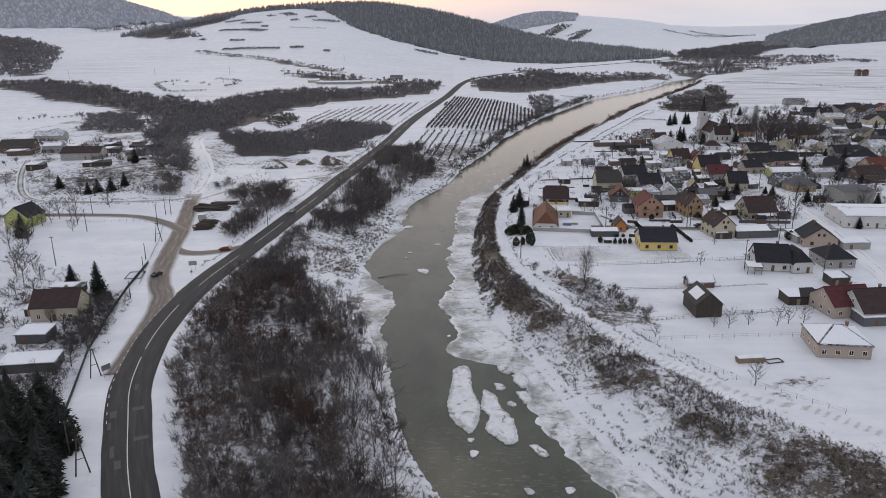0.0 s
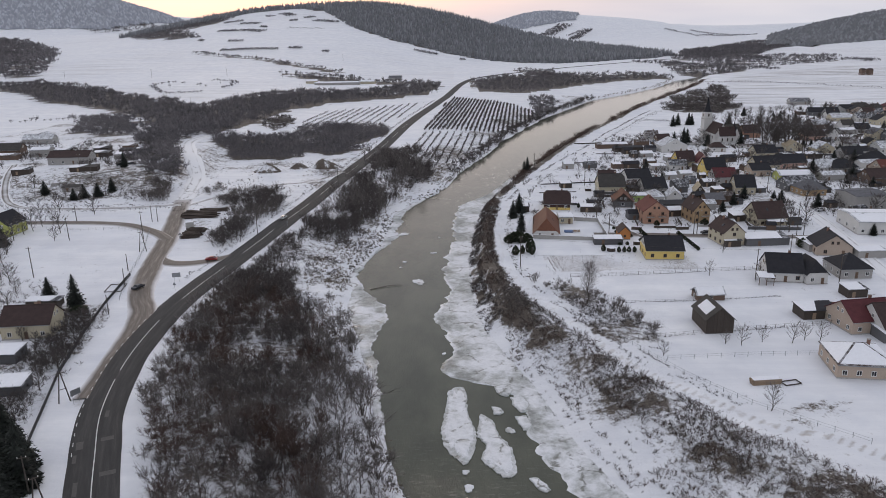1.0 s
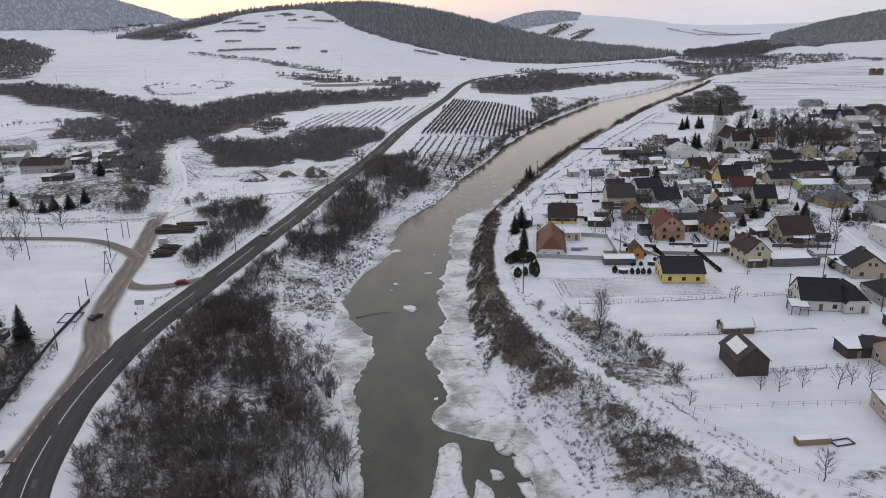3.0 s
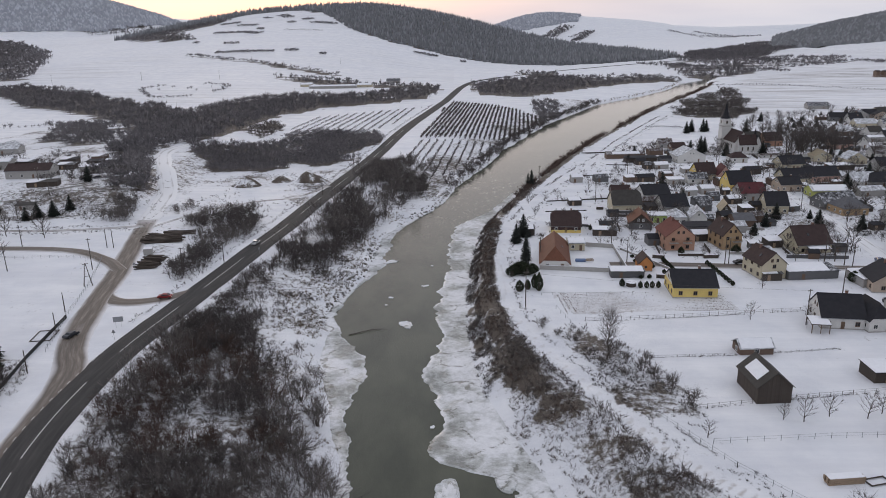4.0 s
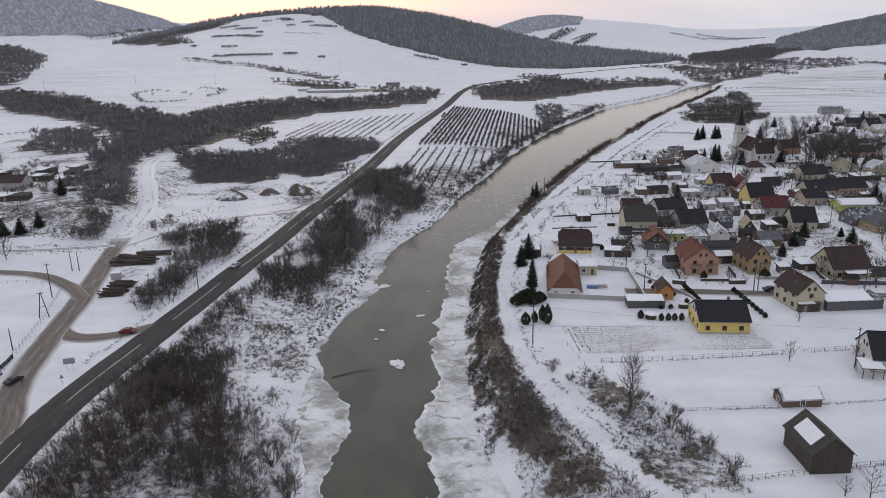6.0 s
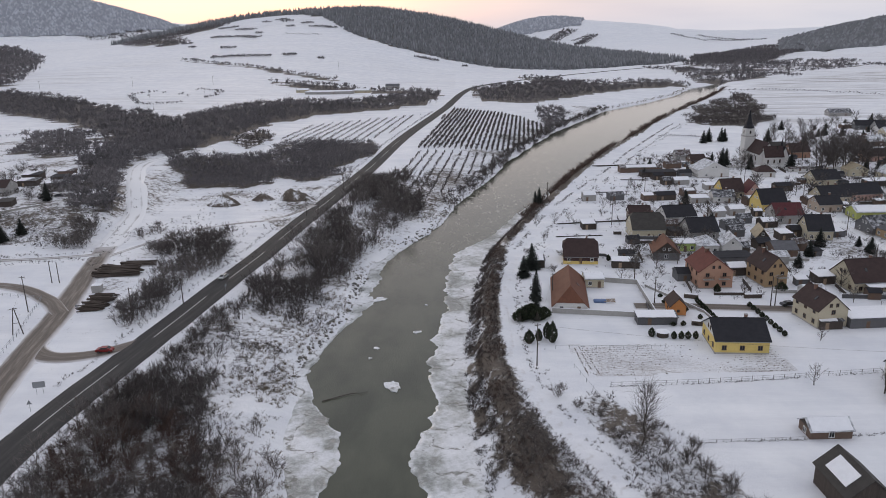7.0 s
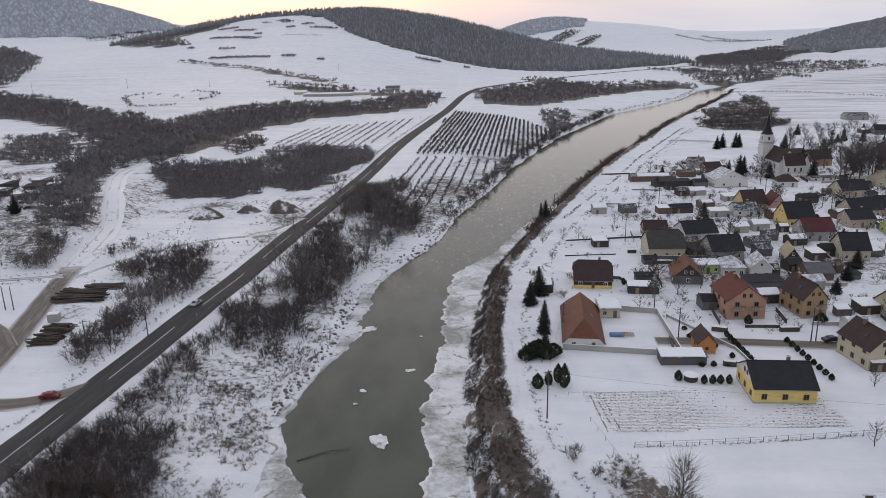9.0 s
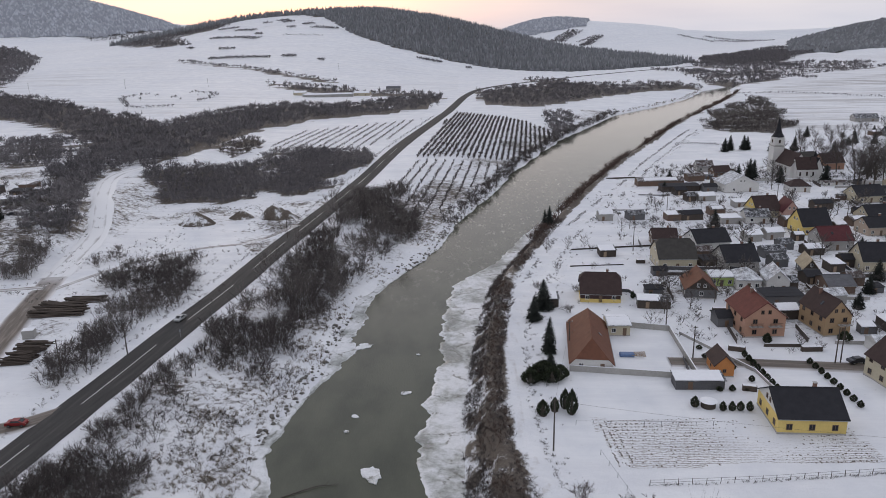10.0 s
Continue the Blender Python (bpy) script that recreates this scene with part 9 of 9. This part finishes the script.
for x, y, r, s, sn, tn in ((15.1, 166.9, 0.9, 1.5, 0.6, 0.2), (5.3, 151.4, 0.8, 0.9, 0.7, 0.0), (5.9, 146.2, 0.95, 1.2, 0.9, 0.3), (23.9, 133.7, 1.1, 0.8, 0.8, 0.2), (16.1, 133.3, 0.9, 1.1, 0.5, 0.1), (17.2, 186, 1.6, 0.8, 0.6, 0.3), (20.2, 181, 1.3, 1.1, 0.6, 0.5),
                            (-5.2, 296.6, 1.15, 0.8, 0.95, 0.2), (-15.7, 285.8, 0.8, 0.9, 1.0, 0.0), (-9.3, 263.4, 1.9, 1.4, 0.85, 0.1), (-16.6, 279.3, 0.5, 1.2, 0.75, 0.3), (0.2, 206, 0.5, 1.2, 1.0, 0.0), (-3.5, 318, 0.5, 1, 0.85, 0), (-18.6, 323.4, 2.2, 0.8, 0.95, 0.3)):
    floe(x, y, r, s, sn, tn)

# ---- rough garden ground below the left-hand houses ----
P = np.concatenate([sown([(-108, 160), (-92, 168), (-92, 200), (-99, 222), (-112, 224), (-116, 196)], 2.0, 790, 0.75, 8), sown([(-136, 214), (-122, 214), (-122, 250), (-150, 262), (-150, 240)], 2.6, 791, 1.0, 8)])
Q = np.concatenate([sown([(-106, 192), (-93, 180), (-97, 208), (-103, 224), (-108, 206)], 2.2, 793, 0.5, 6), sown([(-96, 156), (-86, 158), (-90, 176), (-98, 168)], 2.2, 794, 0.5, 6)])
scatter("garden_bushes", mid, Q, g.uniform(0.5, 1.0, len(Q)), M["twig"], "bare dark bushes in the gardens by the road", "bush", 795)
scatter("weeds", low + tufts + mid[:1], P, g.uniform(0.5, 1.1, len(P)), M["twig"], "dry weeds and brambles between sheds", "weeds", 792)

# ---- more houses at the far end of the village ----
rh = random.Random(12)
for k in range(30):
    u, v = rh.uniform(0, 1), rh.uniform(0, 1)
    x, y = 262 + 150 * u + 40 * v, 545 + 60 * u + 130 * v
    roof = rh.choice(("slate", "slate", "brown", "darkred", "moss", "slate_snow", "grey_snow"))
    wall = rh.choice(("cream", "greyplaster", "pink", "white", "beige", "brownplaster"))
    tone = {"slate": "dark slate", "brown": "brown", "darkred": "dark red", "moss": "mossy grey", "slate_snow": "snow-streaked slate", "grey_snow": "snowy grey"}[roof]
    hue = {"greyplaster": "grey", "brownplaster": "brown"}.get(wall, wall)
    house(x, y, rh.uniform(-8, 12), rh.uniform(9, 13), rh.uniform(8, 10), 3.6, rh.uniform(3, 4.6), roof, wall, f"{hue} village house with a {tone} roof", ridge=rh.choice("xxy"), cols=3, chimney=rh.choice((0, 1)), detail=1, hip=rh.choice((0, 0, 0, 1)))

# ---- porches, balconies and roof windows ----
def balcony(x, y, z, ang, w):
    e = new("balcony")
    e.matrix_basis = pose(x, y, z, 0, 0, ang)
    part("slab", box_mesh("slab", -w / 2, w / 2, -1.2, 0, -0.15, 0, M["concrete"], 0.02), e)
    part("handrail", box_mesh("handrail", -w / 2, w / 2, -1.2, -1.12, 0.95, 1.03, M["darkframe"]), e)
    for i in range(int(w / 0.3) + 1):
        part("baluster", once("baluster", lambda: box_mesh("baluster", -0.03, 0.03, -1.19, -1.13, 0, 0.95, M["darkframe"])), e, "", pose(-w / 2 + 0.04 + i * (w - 0.08) / int(w / 0.3), 0, 0))
    return tagged(e, "dark railed balcony on a house front", "balcony")


def porch(x, y, ang, w, d, h, label):
    e = new("porch")
    e.matrix_basis = pose(x, y, land1(x, y), 0, 0, ang)
    for px in (-w / 2 + 0.15, 0, w / 2 - 0.15):
        part("post", once(("porchpost", h), lambda: box_mesh("post", -0.09, 0.09, -0.09, 0.09, -0.3, h, M["darkframe"], 0.01)), e, "", pose(px, -d + 0.2, 0))
    v, f = slope([(-w / 2 - 0.2, -d, h), (w / 2 + 0.2, -d, h), (w / 2 + 0.2, -0.05, h + 0.5), (-w / 2 - 0.2, -0.05, h + 0.5)], 0.12)
    rf = part("roof", solid("roof", v, f, M["roof_brown"]), e)
    v, f = slope([(-w / 2 - 0.1, -d + 0.1, h + 0.13), (w / 2 + 0.1, -d + 0.1, h + 0.13), (w / 2 + 0.1, -0.15, h + 0.63), (-w / 2 - 0.1, -0.15, h + 0.63)], 0.12)
    part("snow_cover", solid("snow_cover", v, f, M["snow"]), rf, "lying snow")
    return tagged(e, label, "porch")


HOUSES = [o for o in scene.objects if o.parent is None and o.name.split(".")[0] == "house"]


def house_with(words):
    return next(o for o in HOUSES if words in o["label"])


hp = house_with("two-storey peach house")
for dx in (-2.4, 2.4):
    q = hp.matrix_basis @ Vector((dx, 0, 0))
    balcony(q.x, q.y, hp.location.z + 3.2, math.degrees(hp.matrix_basis.to_euler().z), 3.2)
ho = house_with("two-storey ochre house")
q = ho.matrix_basis @ Vector((1.6, 0, 0))
balcony(q.x, q.y, ho.location.z + 3.2, math.degrees(ho.matrix_basis.to_euler().z), 3.4)
hc = house_with("cream house with a long dark brown roof")
q = hc.matrix_basis @ Vector((1.0, 0, 0))
porch(q.x, q.y, math.degrees(hc.matrix_basis.to_euler().z), 7.5, 2.6, 2.4, "timber porch with a snow-covered roof")
hw = house_with("white house with a black roof and snow porch")
q = hw.matrix_basis @ Vector((-4.2, 1.5, 0))
porch(q.x - 2.2, q.y, math.degrees(hw.matrix_basis.to_euler().z), 4.6, 5.0, 2.5, "lean-to porch under deep snow")
for words, ridge_y in (("two-storey ochre house", True), ("cream house with a brown gable roof", True), ("farmhouse with a steep rust-red", False), ("cream house with a long dark brown roof", False), ("grey house with a dark red sheet roof", False)):
    o = house_with(words)
    rf = next(c for c in o.children if c.name.split(".")[0] == "roof")
    vs = [v.co for v in rf.data.vertices]
    top, bot = max(v.z for v in vs), min(v.z for v in vs)
    half = max(v.y for v in vs) - min(v.y for v in vs)
    k = (top - bot) / (half / 2)
    ym = (max(v.y for v in vs) + min(v.y for v in vs)) / 2
    yy = ym + (half * 0.24 if ridge_y else -half * 0.24)
    zz = top - abs(yy - ym) * k + 0.06
    a = math.degrees(math.atan(k)) * (-1 if ridge_y else 1)
    part("roof_window", box_mesh("roof_window", -0.4, 0.4, -0.6, 0.6, 0, 0.09, M["pane"], 0.02), rf, "small pane in the roof slope", pose(-1.2, yy, zz, a, 0, 0))

# ---- more bare trees among the houses ----
g = np.random.default_rng(900)
models = [tree(70 + 6 * k, 350 + 3 * k, 5.5 + 0.6 * k, 2.6 + 0.2 * k, 600 + k, "bare garden tree between village houses", "tree", "twig", 18, 420, 0.14, 0.18, 0.08) for k in range(4)]
spots = np.concatenate([sown([(64, 340), (100, 300), (150, 290), (190, 300), (430, 600), (440, 740), (280, 700), (180, 560), (110, 540), (80, 440)], 13.5, 901, 0.8, 20), sown([(-270, 400), (-150, 400), (-160, 330), (-120, 220), (-140, 180), (-160, 200), (-200, 330)], 13.0, 902, 0.9, 15)])
homes = np.array([(o.location.x, o.location.y) for o in scene.objects if o.parent is None and o.name.split(".")[0] in ("house", "shed", "church", "workshop", "barn")])
clear = np.hypot(spots[:, :1] - homes[:, 0], spots[:, 1:] - homes[:, 1] - 4).min(1) > 7.5
for ln in (STREET, CROSS, CHURCH_LANE, SIDE, WEST, UPPER):
    clear &= away(spots[:, 0], spots[:, 1], ln) > 4
spots = spots[clear]
heights = land(spots[:, 0], spots[:, 1])
for k, (x, y) in enumerate(spots):
    copy_thing(models[k % 4], pose(x, y, float(heights[k]), 0, 0, 37 * k) @ Matrix.Scale(float(g.uniform(0.7, 1.4)), 4))

# ---- board fences and small evergreens between the village plots ----
rf = random.Random(31)
plots = [o for o in scene.objects if o.parent is None and o.name.split(".")[0] == "house" and 60 < o.location.x < 300 and 290 < o.location.y < 560]
for o in plots:
    x, y = o.location.x, o.location.y
    if rf.random() < 0.75:
        x0, y0 = x - rf.uniform(7.5, 9), y - rf.uniform(2, 5)
        L = rf.uniform(8, 15)
        if away(np.array([x0]), np.array([y0 + L / 2]), STREET)[0] > 9 and away(np.array([x0]), np.array([y0]), CROSS)[0] > 6:
            wall_run([(x0, y0), (x0 + 0.1 * L, y0 + L)], rf.uniform(0.9, 1.4), 0.12, rf.choice(("darkwall", "wood", "wood")), "dark board fence between village plots", "board_fence", rf.random() < 0.5)
    if rf.random() < 0.6:
        x0, y0, L = x + rf.uniform(-6, -2), y - rf.uniform(4, 6), rf.uniform(7, 12)
        if away(np.array([x0 + L / 2]), np.array([y0]), STREET)[0] > 9 and away(np.array([x0]), np.array([y0]), CROSS)[0] > 5:
            wall_run([(x0, y0), (x0 + L, y0 - 0.05 * L)], rf.uniform(0.8, 1.3), 0.12, rf.choice(("darkwall", "wood", "concrete")), "low dark fence before a village garden", "board_fence", rf.random() < 0.5)
firs = [spruce(118 + 9 * k, 335 + 12 * k, 5.0 + k, 1.7 + 0.25 * k, 720 + k, "small dark evergreen in a village garden") for k in range(3)]
spots = sown([(75, 345), (110, 300), (150, 290), (190, 300), (430, 600), (440, 740), (280, 700), (180, 560), (110, 540), (85, 440)], 24.0, 931, 0.95, 20)
homes = np.array([(o.location.x, o.location.y) for o in scene.objects if o.parent is None and o.name.split(".")[0] in ("house", "shed", "church", "workshop", "barn")])
clear = np.hypot(spots[:, :1] - homes[:, 0], spots[:, 1:] - homes[:, 1] - 4).min(1) > 7.0
for ln in (STREET, CROSS, CHURCH_LANE):
    clear &= away(spots[:, 0], spots[:, 1], ln) > 4
for k, (x, y) in enumerate(spots[clear]):
    copy_thing(firs[k % 3], pose(x, y, land1(x, y), 0, 0, 53 * k) @ Matrix.Scale(float(g.uniform(0.6, 1.3)), 4))

h_ = house_with("mansard")
part("base_course", box_mesh("base_course", -5.76, 5.76, -0.06, 10.06, -0.4, 1.1, M["wall_yellow"]), h_, "yellow plastered base")

P = np.concatenate([along(UPPER, 0.02, 0.75, 1.6, 1.8, 940, 5.0), along(UPPER, 0.1, 0.6, 2.4, 3.0, 941, -5.5), sown([(-205, 366), (-150, 366), (-146, 392), (-176, 412), (-204, 388)], 2.0, 942, 0.9, 5)])
P = P[(away(P[:, 0], P[:, 1], UPPER) > 3.2) & (away(P[:, 0], P[:, 1], WEST) > 4.5)]
scatter("verge_brush", low + tufts, P, g.uniform(0.5, 1.2, len(P)), M["twig"], "dark brush along the farm lane and the rough slope", "brush", 943)

# a fallen branch caught in the shallows
br = new("fallen_branch")
br.location = (-21.6, 257.6, -5.5 + float(fall(257.6)))
gb = np.random.default_rng(950)
limbs_ = [prism(np.array([-3.5, -1.5, 0.15]), np.array([2.5, 2.0, 0.25]), 0.13, 0.07, 6), prism(np.array([2.5, 2.0, 0.25]), np.array([7.0, 2.6, 0.1]), 0.07, 0.02, 5)]
for k in range(9):
    a = np.array([-1.5 + 0.9 * k, -0.4 + 0.42 * k if k < 6 else 2.1, 0.2])
    limbs_.append(prism(a, a + np.array([gb.uniform(0.5, 2.2), gb.uniform(-1.8, 1.8), gb.uniform(0, 0.7)]), 0.045, 0.012, 4))
part("limb", tri_mesh("limb", *joined(limbs_), M["bark"]), br)
tagged(br, "dark fallen branch lying in shallow water", "branch")

# brambles and fruit bushes in the plots behind the spruces
Q = sown([(-122, 150), (-84, 150), (-88, 172), (-93, 196), (-104, 226), (-134, 226), (-128, 190)], 2.6, 960, 0.75, 6)
sheds_ = np.array([(o.location.x, o.location.y) for o in scene.objects if o.parent is None and o.name.split(".")[0] in ("house", "shed") and o.location.x < -80 and o.location.y < 260])
Q = Q[np.hypot(Q[:, :1] - sheds_[:, 0], Q[:, 1:] - sheds_[:, 1] - 3.5).min(1) > 8.5]
scatter("garden_bushes", mid + low, Q, g.uniform(0.5, 1.0, len(Q)), M["twig"], "bare dark bushes in the plots behind the spruces", "bush", 961)

# dry grass along the garden fences
lines_ = ([(40.7, 252), (60.5, 253.3), (82.7, 255.5), (104, 258)], [(50.6, 228.4), (73.5, 229.6)], [(50.8, 202.3), (78.3, 207.3), (110, 212.2)], [(47, 201), (56.7, 182), (67, 167.8)], [(73.5, 229.6), (100, 233)], [(47, 201), (55, 196)])
P = np.concatenate([along(spline(q, 2), 0, 1, 0.38, 0.35, 980 + k) for k, q in enumerate(lines_)])
g = np.random.default_rng(986)
P = P[ripple(P[:, 0], P[:, 1], 4, 2.2) + g.uniform(-0.4, 0.4, len(P)) > -0.25]
scatter("fence_weeds", tufts, P, g.uniform(0.2, 0.55, len(P)), M["twig"], "dry grass and weeds along garden fences", "weeds", 987)

# clods of dark soil in rows across the furrowed garden
g = np.random.default_rng(970)
yy = np.repeat(np.arange(258.0, 275.5, 1.25), 90)
xx = np.tile(np.linspace(37, 84, 90), 14)[:len(yy)] + g.uniform(-0.25, 0.25, len(yy))
yy = yy + 0.03 * (xx - 37) + g.uniform(-0.16, 0.16, len(yy))
keep = inside(xx, yy, GARDEN) & (ripple(xx, yy, 5, 1.7) + g.uniform(-0.7, 0.7, len(xx)) > 0.05)
edge_y = g.uniform(258, 274, 130)
edge_x = 36.5 + 1.3 * g.integers(0, 3, 130) + 0.22 * (262 - edge_y) * 0.3 + g.uniform(-0.15, 0.15, 130)
P = np.stack([np.concatenate([xx[keep], edge_x]), np.concatenate([yy[keep], edge_y])], 1)
scatter("soil_clods", rock_shapes, P, g.uniform(0.14, 0.36, len(P)), M["soil"], "dark clods of dug soil in rows through the snow", "soil", 971, 0.02)

# small lean-tos, woodpiles and covered heaps between the village houses
rc = random.Random(77)
taken = [(o.location.x, o.location.y, 6.5) for o in scene.objects if o.parent is None and o.name.split(".")[0] in ("house", "shed", "church", "workshop", "barn")]
yards = [o for o in scene.objects if o.parent is None and o.name.split(".")[0] == "house" and 60 < o.location.x < 320 and 285 < o.location.y < 600]


def free(x, y, r):
    for ln in (STREET, CROSS, CHURCH_LANE):
        if away(np.array([x]), np.array([y]), ln)[0] < 5.5:
            return False
    return all(math.hypot(x - a, y - b - 3) > r + c for a, b, c in taken)


def woodpile(x, y, ang, w, label):
    """Split logs in a long heap under a strip of snow."""
    e = new("woodpile")
    e.matrix_basis = pose(x, y, land1(x, y), 0, 0, ang)
    part("firewood", once(("woodpile", round(w)), lambda: box_mesh("firewood", -round(w) / 2, round(w) / 2, -0.5, 0.5, -0.1, 1.2, M["log"], 0.12)), e)
    part("snow_cover", once(("woodsnow", round(w)), lambda: box_mesh("snow_cover", -round(w) / 2 + 0.1, round(w) / 2 - 0.2, -0.48, 0.48, 1.205, 1.34, M["snow"], 0.05)), e, "lying snow")
    return tagged(e, label, "woodpile")


for o in yards:
    for _ in range(3):
        a_, r_ = rc.uniform(0, 2 * math.pi), rc.uniform(9, 15)
        x, y = o.location.x + r_ * math.cos(a_), o.location.y + 4 + r_ * math.sin(a_)
        w = rc.uniform(2.5, 5.5)
        if not free(x, y, 1.5):
            continue
        taken.append((x, y, 2.5))
        kind_ = rc.random()
        if kind_ < 0.68:
            wall = rc.choice(("wood", "wood", "darkgrey", "darkwall", "brownplaster"))
            bare_roof = rc.random() < 0.5
            tone = {"wood": "timber", "darkgrey": "grey", "darkwall": "black", "brownplaster": "brown"}[wall]
            shed(x, y, rc.uniform(-8, 12), w, rc.uniform(2.2, 4.0), rc.uniform(1.7, 2.4), "slate" if bare_roof else "slate_snow", wall, f"small {tone} lean-to with a {'bare dark' if bare_roof else 'snowy'} roof between houses", 0.0 if bare_roof else 0.85, 0.35, "shed", rc.random() < 0.4)
        else:
            woodpile(x, y, rc.uniform(-20, 20), w, "stacked firewood under snow beside a house")

# bare trees and bushes about the farm on the terrace
Q = sown([(-262, 420), (-190, 416), (-172, 440), (-186, 505), (-290, 510)], 5.5, 990, 0.75, 9)
farm = np.array([(o.location.x, o.location.y) for o in scene.objects if o.parent is None and o.name.split(".")[0] in ("house", "shed") and o.location.x < -150])
Q = Q[(np.hypot(Q[:, :1] - farm[:, 0], Q[:, 1:] - farm[:, 1] - 3).min(1) > 7) & (away(Q[:, 0], Q[:, 1], UPPER) > 4)]
scatter("garden_bushes", mid + hedge_shape[:2], Q, np.random.default_rng(991).uniform(0.6, 1.3, len(Q)), M["twig"], "bare dark trees and bushes about the farm", "bush", 992)

# bare bushes and hedges in the yards between the village houses
Q = sown([(62, 318), (120, 300), (200, 310), (290, 380), (270, 520), (120, 560), (78, 430)], 3.6, 995, 0.8, 9)
built = np.array(taken)
Q = Q[(np.hypot(Q[:, :1] - built[:, 0], Q[:, 1:] - built[:, 1] - 3) - built[:, 2]).min(1) > 1.0]
for ln in (STREET, CROSS, CHURCH_LANE):
    Q = Q[away(Q[:, 0], Q[:, 1], ln) > 5.5]
scatter("garden_bushes", mid + low, Q, np.random.default_rng(996).uniform(0.5, 1.0, len(Q)), M["twig"], "bare dark bushes in the yards between village houses", "bush", 997)
